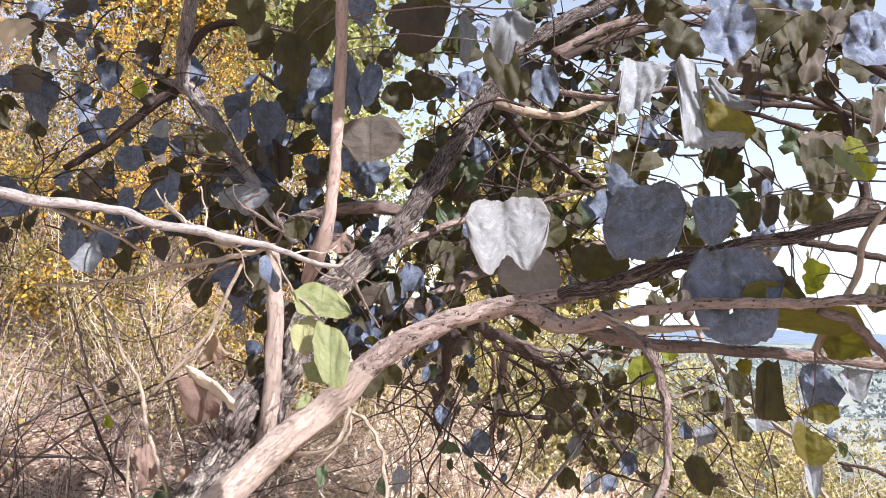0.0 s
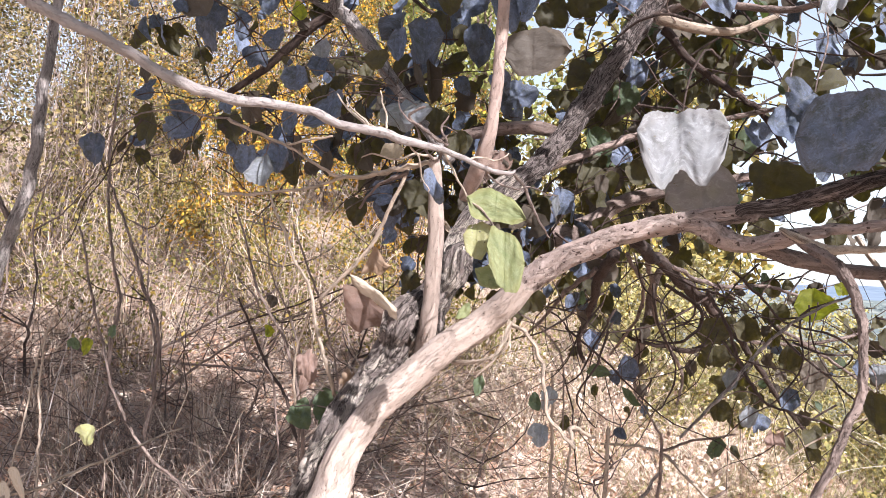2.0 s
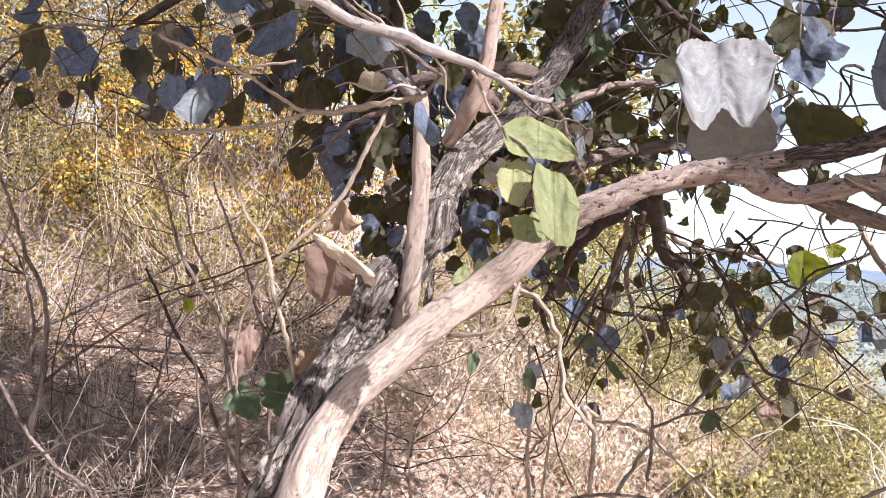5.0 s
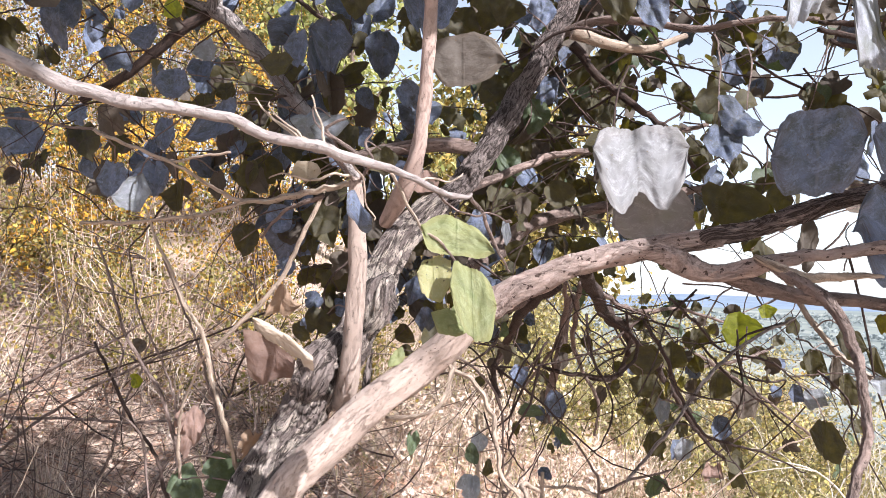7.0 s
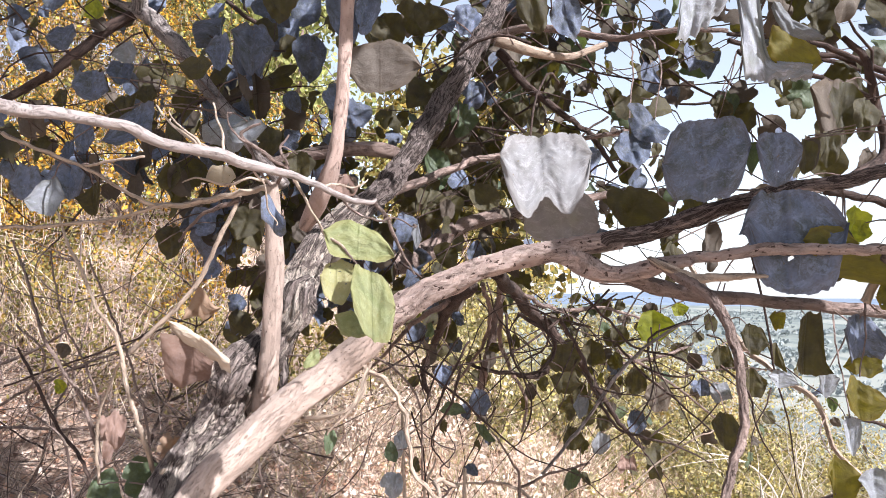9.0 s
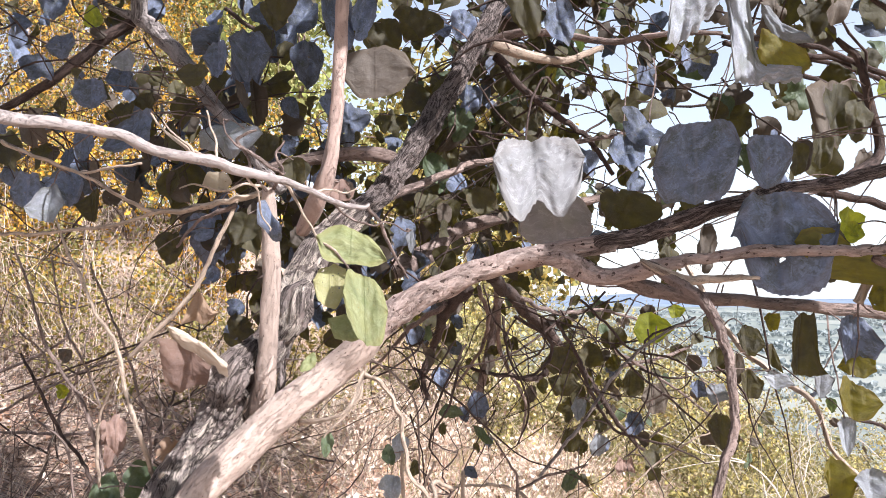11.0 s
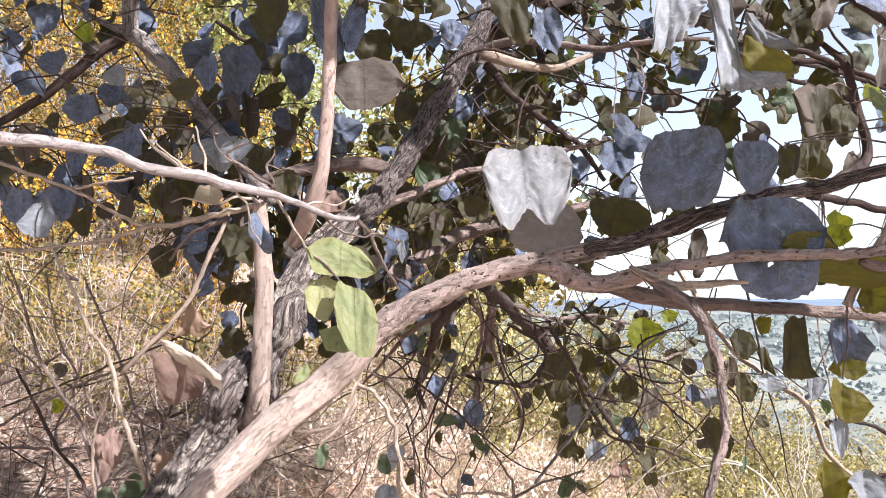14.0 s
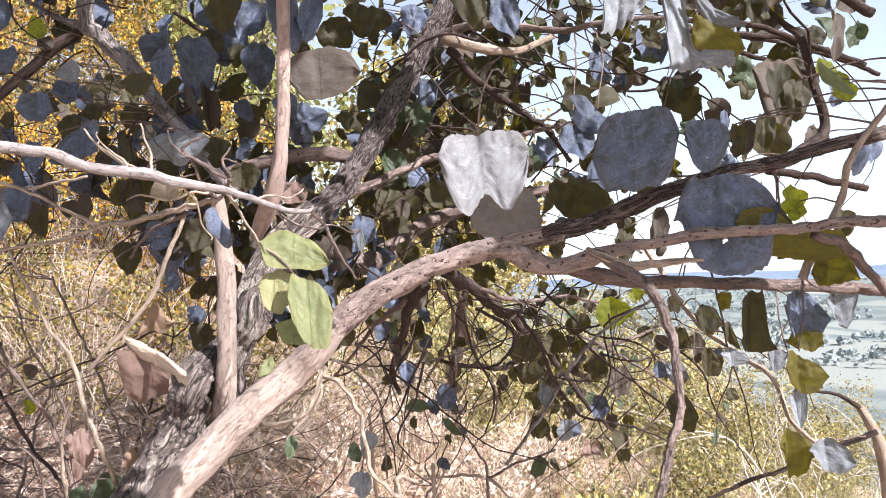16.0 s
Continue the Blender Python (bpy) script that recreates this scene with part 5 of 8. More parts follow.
bough("branch", BARK_TWIG, 8, 77, [(0.360, 2.450, 2.467, 0.0182), (0.561, 2.544, 2.601, 0.0169), (0.777, 2.643, 2.693, 0.0175), (1.030, 2.746, 2.768, 0.0159), (1.347, 2.855, 2.804, 0.0141)], wobble=0.4)
bough("branch", BARK_DARK, 8, 78, [(0.380, 2.453, 2.447, 0.0162), (0.582, 2.549, 2.563, 0.0148), (0.777, 2.648, 2.649, 0.0153), (1.007, 2.751, 2.712, 0.0136)], wobble=0.4)
bough("branch", BARK_DARK, 8, 79, [(0.912, 2.391, 2.286, 0.0078), (1.087, 2.401, 2.259, 0.0097), (1.262, 2.409, 2.250, 0.0097), (1.379, 2.417, 2.222, 0.0078), (1.476, 2.423, 2.203, 0.0078)], wobble=0.4)
bough("branch", BARK_DARK, 8, 80, [(0.895, 2.297, 2.216, 0.0075), (1.026, 2.306, 2.190, 0.0075), (1.194, 2.318, 2.135, 0.0075), (1.343, 2.329, 2.090, 0.0075)], wobble=0.4)
bough("branch", BARK_DARK, 8, 81, [(1.111, 1.994, 2.310, 0.0146), (1.208, 2.005, 2.246, 0.0146), (1.338, 2.018, 2.174, 0.0146)], wobble=0.4)
bough("branch", BARK_STRAW, 10, 82, [(1.392, 2.292, 1.015, 0.0107), (1.441, 2.293, 0.923, 0.0178), (1.470, 2.298, 0.779, 0.0196), (1.487, 2.306, 0.581, 0.0214)], wobble=0.4)
bough("twig", BARK_DARK, 6, 83, [(1.159, 2.206, 1.095, 0.0051), (1.260, 2.199, 1.080, 0.0068), (1.359, 2.244, 1.025, 0.0087)], wobble=0.6)
on_tree(0.725, 2.170, 2.397, 0.161, 0.125, "olive", 30, 0, 0, 1)
on_tree(0.925, 2.092, 2.264, 0.102, 0.112, "brown", 0, 0, 20, 3)
on_tree(0.875, 1.978, 2.365, 0.146, 0.146, "olive", 10, 0, 0, 4)
on_tree(0.973, 1.987, 2.317, 0.120, 0.154, "olive", -10, 0, 0, 0)
on_tree(0.984, 1.898, 2.215, 0.086, 0.123, "brown", 10, 0, 20, 1)
on_tree(1.086, 1.988, 2.350, 0.130, 0.130, "brown", 20, 0, 0, 6)
on_tree(1.135, 1.899, 2.262, 0.170, 0.108, "slate", 60, 10, 0, 0)
on_tree(1.214, 2.083, 2.453, 0.119, 0.119, "olive", 0, 0, 0, 2)
on_tree(1.175, 2.418, 2.133, 0.128, 0.097, "deep", 70, 0, 0, 5)
on_tree(1.340, 2.421, 2.169, 0.175, 0.117, "olive", 60, 0, 0, 3)
on_tree(0.874, 1.532, 1.849, 0.134, 0.041, "green", 80, 40, 0, 0)
on_tree(1.224, 2.019, 2.117, 0.071, 0.162, "brown", 0, 0, 30, 1)
on_tree(0.057, 1.950, 2.327, 0.071, 0.162, "ash", 0, 10, 40, 3)
on_tree(0.148, 1.819, 2.175, 0.099, 0.165, "olive", -15, 0, 0, 0)
on_tree(-0.471, 2.034, 2.289, 0.112, 0.196, "olive", 0, 0, 10, 1)
on_tree(-0.438, 2.216, 2.476, 0.168, 0.224, "olive", 0, 0, 0, 4)
on_tree(-0.332, 2.145, 2.248, 0.107, 0.214, "slate", -10, 0, 20, 2)
on_tree(-1.379, 2.083, 2.427, 0.143, 0.125, "straw", 30, 30, 0, 3)
on_tree(-0.081, 2.321, 2.570, 0.175, 0.175, "olive", 0, 0, 0, 2)
on_tree(0.876, 2.165, 2.496, 0.143, 0.143, "slate", 0, 0, 0, 1)
on_tree(0.736, 2.349, 2.604, 0.156, 0.136, "olive", 30, 0, 0, 3)
on_tree(1.118, 2.270, 2.552, 0.149, 0.131, "slate", 10, 0, 0, 0)
on_tree(0.840, 2.316, 2.031, 0.082, 0.093, "olive", 0, 0, 20, 4)
on_tree(0.903, 2.414, 2.074, 0.097, 0.117, "brown", 0, 0, 0, 1)
bough("knot", BARK_OLD, 16, 84, [(-0.441, 1.923, 1.340, 0.0164), (-0.414, 1.909, 1.389, 0.0327), (-0.397, 1.915, 1.436, 0.0356), (-0.380, 1.961, 1.477, 0.0169)], ridges=0.5, wobble=0.5)
bough("knot", BARK_OLD, 16, 85, [(-0.577, 1.891, 1.185, 0.0186), (-0.532, 1.844, 1.254, 0.0389), (-0.506, 1.859, 1.304, 0.0368), (-0.485, 1.916, 1.341, 0.0164)], ridges=0.5, wobble=0.5)
bough("splinter", BARK_PALE, 8, 86, [(-0.458, 1.821, 1.220, 0.0051), (-0.446, 1.797, 1.264, 0.0076), (-0.434, 1.785, 1.294, 0.0050), (-0.426, 1.783, 1.323, 0.0019)], ridges=0.2)
bough("splinter", BARK_OLD, 8, 87, [(-0.413, 1.787, 1.225, 0.0063), (-0.404, 1.774, 1.266, 0.0087), (-0.402, 1.772, 1.301, 0.0050), (-0.396, 1.781, 1.323, 0.0019)], ridges=0.2)
bough("twig", BARK_TWIG, 6, 88, [(-0.441, 1.763, 1.689, 0.0050), (-0.466, 1.732, 1.722, 0.0043), (-0.479, 1.711, 1.765, 0.0036), (-0.513, 1.711, 1.801, 0.0024), (-0.525, 1.709, 1.840, 0.0018)], wobble=1.5)
bough("twig", BARK_STRAW, 6, 89, [(-0.447, 1.743, 1.696, 0.0050), (-0.485, 1.715, 1.699, 0.0036), (-0.532, 1.699, 1.679, 0.0036), (-0.576, 1.681, 1.691, 0.0024), (-0.609, 1.684, 1.681, 0.0018)], wobble=1.5)
bough("twig", BARK_TWIG, 6, 90, [(-0.426, 1.761, 1.694, 0.0050), (-0.397, 1.707, 1.728, 0.0043), (-0.412, 1.706, 1.764, 0.0036), (-0.394, 1.703, 1.791, 0.0024)], wobble=1.5)
bough("twig", BARK_STRAW, 6, 91, [(-0.451, 1.252, 1.671, 0.0030), (-0.470, 1.272, 1.696, 0.0026), (-0.493, 1.283, 1.712, 0.0017), (-0.509, 1.293, 1.737, 0.0013)], wobble=1.5)
bough("twig", BARK_STRAW, 6, 92, [(-0.283, 1.364, 1.624, 0.0028), (-0.262, 1.402, 1.641, 0.0024), (-0.233, 1.421, 1.636, 0.0020), (-0.211, 1.438, 1.655, 0.0015)], wobble=1.5)
bough("twig", BARK_TWIG, 6, 93, [(-0.249, 1.393, 1.616, 0.0029), (-0.222, 1.413, 1.589, 0.0025), (-0.185, 1.421, 1.578, 0.0025), (-0.165, 1.439, 1.588, 0.0020), (-0.125, 1.457, 1.574, 0.0015)], wobble=1.5)
bough("twig", BARK_STRAW, 6, 94, [(-0.381, 1.289, 1.651, 0.0026), (-0.365, 1.310, 1.623, 0.0022), (-0.364, 1.332, 1.588, 0.0018), (-0.350, 1.332, 1.562, 0.0014)], wobble=1.5)
on_tree(0.772, 1.661, 1.577, 0.116, 0.073, "lime", 60, 10, 0, 4)
on_tree(0.900, 1.759, 1.630, 0.070, 0.075, "lime", 20, 0, 10, 1)
on_tree(0.816, 1.798, 1.793, 0.055, 0.097, "brown", 0, 0, 10, 1)
on_tree(1.266, 1.964, 1.782, 0.092, 0.139, "slate", 20, 0, 20, 3)
on_tree(0.887, 1.996, 1.740, 0.092, 0.077, "slate", 40, 0, 0, 5)
on_tree(1.414, 2.449, 1.894, 0.097, 0.117, "brown", 40, 0, 0, 4)
on_tree(0.664, 2.021, 1.583, 0.077, 0.139, "brown", 10, 0, 20, 2)
on_tree(0.620, 2.127, 1.544, 0.075, 0.130, "olive", -10, 0, 20, 3)

# leaves with an outline of their own
sheet("leaf", TREE, 0.148, 1.642, 1.700, 0.199, 0.194, "dust", (0.2, 0.35, 0.42, 0.44, 0.45, 0.455, 0.46, 0.46, 0.455, 0.475, 0.49, 0.49, 0.5, 0.49, 0.48, 0.47, 0.41, 0.27), (0.15, -0.13, -0.29, -0.4, -0.46, -0.48, -0.4, -0.33, -0.25, -0.22, -0.31, -0.38, -0.43, -0.4, -0.31, -0.21, -0.09, 0.2),
      0.10, 0.05, 8, 10, 0, 3, "large pale dusty leaf folded to two points", crease=0.07, nu=48, nv=40)
sheet("leaf", TREE, 0.207, 1.760, 1.628, 0.183, 0.135, "shaded", (-0.17, 0.3, 0.34, 0.39, 0.43, 0.45, 0.46, 0.47, 0.48, 0.49, 0.47, 0.41, 0.33, 0.11), (-0.21, -0.35, -0.42, -0.44, -0.46, -0.49, -0.5, -0.49, -0.48, -0.47, -0.46, -0.45, -0.32, -0.21),
      0.05, 0.1, -35, -22, 0, 4, "rounded grey leaf behind the pale one")
sheet("leaf", TREE, 0.427, 1.493, 1.715, 0.177, 0.170, "slate", (-0.04, 0.23, 0.33, 0.39, 0.42, 0.43, 0.44, 0.45, 0.46, 0.47, 0.49, 0.48, 0.43, 0.19), (-0.11, -0.37, -0.48, -0.48, -0.46, -0.47, -0.49, -0.48, -0.44, -0.44, -0.43, -0.36, -0.24, 0.14),
      0.05, 0.1, 4, 0, 0, 5, "large blue-grey dusty leaf", crease=0.10, nu=36, nv=32)
sheet("leaf", TREE, 0.574, 1.503, 1.717, 0.096, 0.108, "slate", (0.36, 0.43, 0.47, 0.48, 0.48, 0.49, 0.49, 0.49, 0.5, 0.5, 0.48, 0.44, 0.38, 0.26), (0.24, -0.1, -0.28, -0.35, -0.41, -0.45, -0.48, -0.48, -0.45, -0.42, -0.36, -0.27, -0.14, -0.0), 0.10, 0.15, 8, 0, 0, 8, "small rounded blue-grey leaf")
sheet("leaf", TREE, 0.621, 1.545, 1.561, 0.209, 0.214, "slate", (0.07, 0.3, 0.41, 0.48, 0.46, 0.47, 0.49, 0.5, 0.5, 0.48, 0.46, 0.41, 0.31, 0.17), (0.05, 0.04, -0.25, -0.4, -0.44, -0.46, -0.48, -0.49, -0.49, -0.47, -0.46, -0.42, -0.29, 0.15),
      0.10, 0.12, -4, 6, 0, 11, "blue-grey leaf with a pale midrib and frayed edge", crease=0.16, nu=36, nv=32)
sheet("leaf", TREE, 0.688, 1.525, 1.562, 0.112, 0.062, "ochre", (0.03, 0.21, 0.39, 0.42, 0.46, 0.49, 0.49, 0.48, 0.47, 0.46, 0.36, 0.25, 0.08, -0.08), (0.0, -0.18, -0.38, -0.49, -0.47, -0.45, -0.42, -0.4, -0.38, -0.35, -0.29, -0.23, -0.16, -0.1), 0.1, 0.1, 0, 0, 0, 12, "ochre-green leaf lit through, with brown spots")
sheet("leaf", TREE, 0.810, 1.600, 1.514, 0.231, 0.078, "ochre", (0.3, 0.42, 0.5, 0.5, 0.5, 0.5, 0.5, 0.5, 0.49, 0.44, 0.4, 0.35, 0.31, -0.27), (0.29, -0.08, -0.23, -0.27, -0.31, -0.35, -0.39, -0.42, -0.45, -0.48, -0.48, -0.42, -0.36, -0.3), 0.1, 0.1, 0, 0, 0, 13, "hanging ochre-green leaf with spots")
sheet("leaf", TREE, 0.436, 1.540, 2.020, 0.120, 0.135, "ash", (-0.40, 0.1, 0.43, 0.46, 0.49, 0.47, 0.46, 0.44, 0.45, 0.44, 0.42, 0.40, 0.38, 0.30), (-0.5, -0.47, -0.45, -0.42, -0.46, -0.40, -0.30, -0.36, -0.2, -0.24, -0.05, -0.06, 0.05, 0.2), 0.25, 0.3, 10, 0, 0, 14, "torn pale grey leaf full of holes", crease=0.2, nu=36, nv=30)
sheet("leaf", TREE, 0.580, 1.540, 1.986, 0.139, 0.223, "ash", (0.35, 0.4, 0.46, 0.49, 0.47, 0.45, 0.43, 0.4, 0.17, -0.15, -0.24, -0.29, -0.3, -0.31, -0.32, -0.33, -0.34, -0.35, -0.36, -0.37), (0.33, 0.18, -0.41, -0.47, -0.45, -0.48, -0.46, -0.47, -0.45, -0.47, -0.47, -0.44, -0.47, -0.48, -0.46, -0.49, -0.49, -0.47, -0.5, -0.5), 0.2, 0.15, -6, 4, 0, 17, "torn curling pale grey leaf", crease=0.22, nu=48, nv=36)
sheet("leaf", TREE, 0.624, 1.527, 1.942, 0.107, 0.096, "ochre", (0.11, 0.5, 0.5, 0.5, 0.5, 0.47, 0.41, 0.35, 0.29, 0.23, 0.18, 0.13, 0.07, -0.26), (0.05, -0.17, -0.23, -0.29, -0.35, -0.39, -0.41, -0.43, -0.45, -0.47, -0.49, -0.47, -0.38, -0.3), 0.1, 0.2, 0, 0, 0, 18, "olive underside of a torn leaf")
sheet("leaf", TREE, 0.626, 1.520, 1.993, 0.091, 0.085, "ash", (0.5, 0.5, 0.5, 0.39, 0.27, 0.16, 0.06, -0.02, -0.11, -0.19, -0.27, -0.48), (0.4, 0.07, -0.07, -0.18, -0.22, -0.26, -0.3, -0.34, -0.38, -0.42, -0.46, -0.5), 0.2, 0.3, -6, 10, 0, 19, "curled pale rim of the torn leaf", crease=0.2)
sheet("leaf", TREE, 1.207, 2.300, 2.016, 0.161, 0.237, "brown", (0.39, 0.42, 0.45, 0.48, 0.5, 0.5, 0.46, 0.5, 0.5, 0.46, 0.5, 0.5, 0.5, 0.23), (0.37, 0.2, -0.05, -0.25, -0.37, -0.43, -0.46, -0.49, -0.44, -0.36, -0.15, -0.1, -0.07, 0.17), 0.08, 0.1, 0, 0, 0, 20, "lobed brown leaf hanging against the sky")
sheet("leaf", TREE, -0.220, 1.355, 1.540, 0.117, 0.077, "green", (0.23, 0.33, 0.43, 0.47, 0.49, 0.47, 0.43, 0.39, 0.32, 0.26, 0.19, 0.04, -0.1, -0.35), (0.18, -0.22, -0.35, -0.38, -0.38, -0.39, -0.41, -0.42, -0.44, -0.46, -0.49, -0.47, -0.42, -0.37), 0.05, 0.1, 0, 20, 0, 21, "sunlit pale green leaf with toothed edge", crease=0.1, nu=30, nv=26)
sheet("leaf", TREE, -0.195, 1.325, 1.439, 0.070, 0.128, "green", (0.25, 0.46, 0.49, 0.47, 0.45, 0.44, 0.42, 0.4, 0.38, 0.36, 0.32, 0.25, 0.17, -0.04), (0.14, -0.1, -0.2, -0.3, -0.37, -0.41, -0.45, -0.49, -0.49, -0.49, -0.5, -0.48, -0.38, -0.12), 0.1, 0.1, 10, 15, 0, 24, "sunlit pale green leaf", crease=0.1, nu=26, nv=30)
sheet("leaf", TREE, -0.256, 1.361, 1.472, 0.054, 0.078, "yellowing", (0.13, 0.24, 0.38, 0.4, 0.42, 0.44, 0.46, 0.48, 0.5, 0.48, 0.45, 0.43, 0.4, 0.38), (0.08, -0.14, -0.3, -0.34, -0.38, -0.42, -0.45, -0.47, -0.48, -0.49, -0.45, -0.33, -0.2, -0.09), 0.1, 0.1, 0, 15, 0, 27, "yellowing green leaf with brown spots")
sheet("leaf", TREE, -0.229, 1.380, 1.403, 0.063, 0.047, "green", (0.34, 0.36, 0.39, 0.42, 0.45, 0.48, 0.49, 0.41, 0.33, 0.25, 0.18, 0.06, -0.14, -0.31), (0.29, 0.0, -0.33, -0.39, -0.41, -0.43, -0.45, -0.47, -0.49, -0.49, -0.45, -0.41, -0.37, -0.34), 0.1, 0.1, 10, 10, 0, 28, "small dull green leaf under the others")
sheet("leaf", TREE, -0.205, 1.852, 1.995, 0.197, 0.128, "taupe", (0.21, 0.27, 0.33, 0.39, 0.43, 0.45, 0.47, 0.48, 0.5, 0.45, 0.4, 0.35, 0.2, -0.05), (0.19, -0.08, -0.25, -0.41, -0.5, -0.5, -0.5, -0.5, -0.47, -0.44, -0.41, -0.35, -0.21, -0.07), 0.08, 0.1, -10, 0, 0, 29, "large brownish-grey underside of a leaf with veins", crease=0.04)
sheet("curled_leaf", TREE, -0.601, 1.814, 1.331, 0.150, 0.120, "cream", (0.50, 0.47, 0.40, 0.30, 0.22, 0.10, -0.04, -0.18, -0.32), (0.40, 0.24, 0.14, 0.08, -0.02, -0.16, -0.28, -0.42, -0.50), 0.1, 0.5, 0, 32, 0, 30, "cream curled rim of a dry leaf", nu=40)
sheet("dry_leaf", TREE, -0.628, 1.867, 1.292, 0.135, 0.150, "withered", (0.50, 0.47, 0.34, 0.18, 0.05, -0.08), (-0.30, -0.50, -0.42, -0.38, -0.36, -0.28), 0.1, 0.2, 0, -22, 0, 31, "hanging dry brown leaf in its own shade")
sheet("dry_leaf", TREE, -0.623, 1.900, 1.424, 0.085, 0.085, "dry", (-0.35, 0.1, 0.5, 0.3, 0.0, -0.05), (-0.45, -0.40, -0.38, -0.5, -0.3, -0.1), 0.2, 0.2, 20, -15, 0, 36, "reddish-brown scrap of dry leaf")
sheet("curled_leaf", TREE, -0.418, 1.700, 1.614, 0.055, 0.09, "slate", (0.4, 0.5, 0.2, 0.0, -0.2), (-0.1, -0.2, -0.4, -0.5, -0.45), 0.5, 0.5, 0, 10, 0, 33, "crumpled grey leaf wrapped on a broken stub")

sheet("curled_leaf", TREE, -0.642, 2.40, 2.177, 0.10, 0.21, "slate", (0.3, 0.5, 0.42, 0.46, 0.3, 0.1), (-0.1, -0.3, -0.5, -0.34, -0.42, -0.1), 0.7, 0.9, 20, 10, 0, 41, "shrivelled dark blue-grey leaf hanging limp")
sheet("curled_leaf", TREE, -0.736, 2.453, 2.26, 0.11, 0.15, "slate", (0.2, 0.4, 0.5, 0.3, 0.42), (-0.3, -0.2, -0.5, -0.4, -0.2), 0.8, 0.7, -20, 0, 10, 43, "shrivelled dark leaf with torn lobes")
sheet("curled_leaf", TREE, -0.60, 2.36, 2.06, 0.05, 0.16, "brown", (0.4, 0.5, 0.3, 0.2), (-0.2, -0.5, -0.46, -0.3), 0.8, 0.6, 30, 0, -8, 45, "rolled dry dark leaf")
sheet("curled_leaf", TREE, -0.59, 1.964, 1.854, 0.11, 0.10, "ash", (-0.2, 0.2, 0.45, 0.5, 0.3, 0.1), (-0.4, -0.3, -0.2, -0.42, -0.5, -0.2), 0.5, 0.9, 10, 30, 0, 47, "crumpled grey leaf among thin shoots")
# boughs added out of view to carry the shading sprays overhead
bough("branch", BARK_SCALY, 10, 160, [(0.35, 2.90, 2.90, 0.040), (0.45, 2.00, 3.35, 0.032), (0.60, 0.80, 3.50, 0.024), (0.90, -0.40, 3.55, 0.016), (1.30, -0.90, 3.50, 0.008)], wobble=0.6)
bough("branch", BARK_SCALY, 8, 161, [(0.60, 0.80, 3.50, 0.018), (1.00, 0.85, 3.10, 0.014), (1.25, 0.88, 2.60, 0.008)], wobble=0.6)
bough("branch", BARK_SCALY, 8, 162, [(0.45, 2.00, 3.35, 0.022), (-0.40, 1.60, 3.50, 0.016), (-1.20, 1.30, 3.50, 0.008)], wobble=0.6)
# crooked twigs that hang and cross below the limbs
bough("twig", BARK_DARK, 6, 140, [(0.176, 2.150, 1.396, 0.0071), (0.271, 2.150, 1.332, 0.0064), (0.271, 2.150, 1.278, 0.0056), (0.214, 2.150, 1.229, 0.0047), (0.120, 2.150, 1.233, 0.0032)], wobble=0.8)
bough("twig", BARK_DARK, 6, 141, [(0.144, 2.150, 1.396, 0.0048), (0.159, 2.150, 1.287, 0.0040), (0.210, 2.150, 1.163, 0.0032), (0.209, 2.150, 1.101, 0.0031), (0.180, 2.150, 1.040, 0.0024), (0.153, 2.150, 1.025, 0.0016)], wobble=0.8)
bough("twig", BARK_DARK, 6, 142, [(0.044, 2.200, 1.315, 0.0040), (-0.018, 2.200, 1.197, 0.0040), (-0.058, 2.200, 1.112, 0.0032), (-0.090, 2.200, 1.081, 0.0024)], wobble=0.8)
bough("twig", BARK_TWIG, 6, 143, [(-0.256, 1.950, 1.315, 0.0035), (-0.203, 1.950, 1.288, 0.0035), (-0.142, 1.950, 1.239, 0.0035), (-0.103, 1.950, 1.177, 0.0035), (-0.096, 1.950, 1.074, 0.0028), (-0.093, 1.950, 0.993, 0.0028)], wobble=0.8)
bough("twig", BARK_STRAW, 6, 144, [(-0.215, 1.750, 1.301, 0.0050), (-0.223, 1.750, 1.278, 0.0049), (-0.232, 1.750, 1.235, 0.0043), (-0.266, 1.750, 1.188, 0.0037), (-0.307, 1.750, 1.146, 0.0025)], wobble=0.8)
bough("twig", BARK_GREY, 6, 145, [(0.214, 2.000, 0.991, 0.0051), (0.311, 2.000, 1.108, 0.0058), (0.392, 2.000, 1.221, 0.0059), (0.491, 2.000, 1.322, 0.0052), (0.633, 2.000, 1.398, 0.0045)], wobble=0.8)
bough("twig", BARK_DARK, 6, 146, [(0.286, 2.100, 1.381, 0.0062), (0.338, 2.100, 1.296, 0.0062), (0.371, 2.100, 1.208, 0.0062), (0.404, 2.100, 1.140, 0.0054), (0.444, 2.100, 1.086, 0.0046), (0.493, 2.100, 1.066, 0.0046), (0.589, 2.100, 1.044, 0.0039), (0.705, 2.100, 0.994, 0.0023)], wobble=0.8)
bough("twig", BARK_DARK, 6, 147, [(0.350, 2.100, 1.443, 0.0047), (0.409, 2.100, 1.390, 0.0047), (0.490, 2.100, 1.307, 0.0039), (0.607, 2.100, 1.282, 0.0039), (0.683, 2.100, 1.230, 0.0023)], wobble=0.8)
bough("twig", BARK_DARK, 6, 148, [(0.457, 2.150, 1.314, 0.0040), (0.525, 2.150, 1.234, 0.0040), (0.596, 2.150, 1.178, 0.0040), (0.687, 2.150, 1.107, 0.0032), (0.729, 2.150, 1.072, 0.0024)], wobble=0.8)
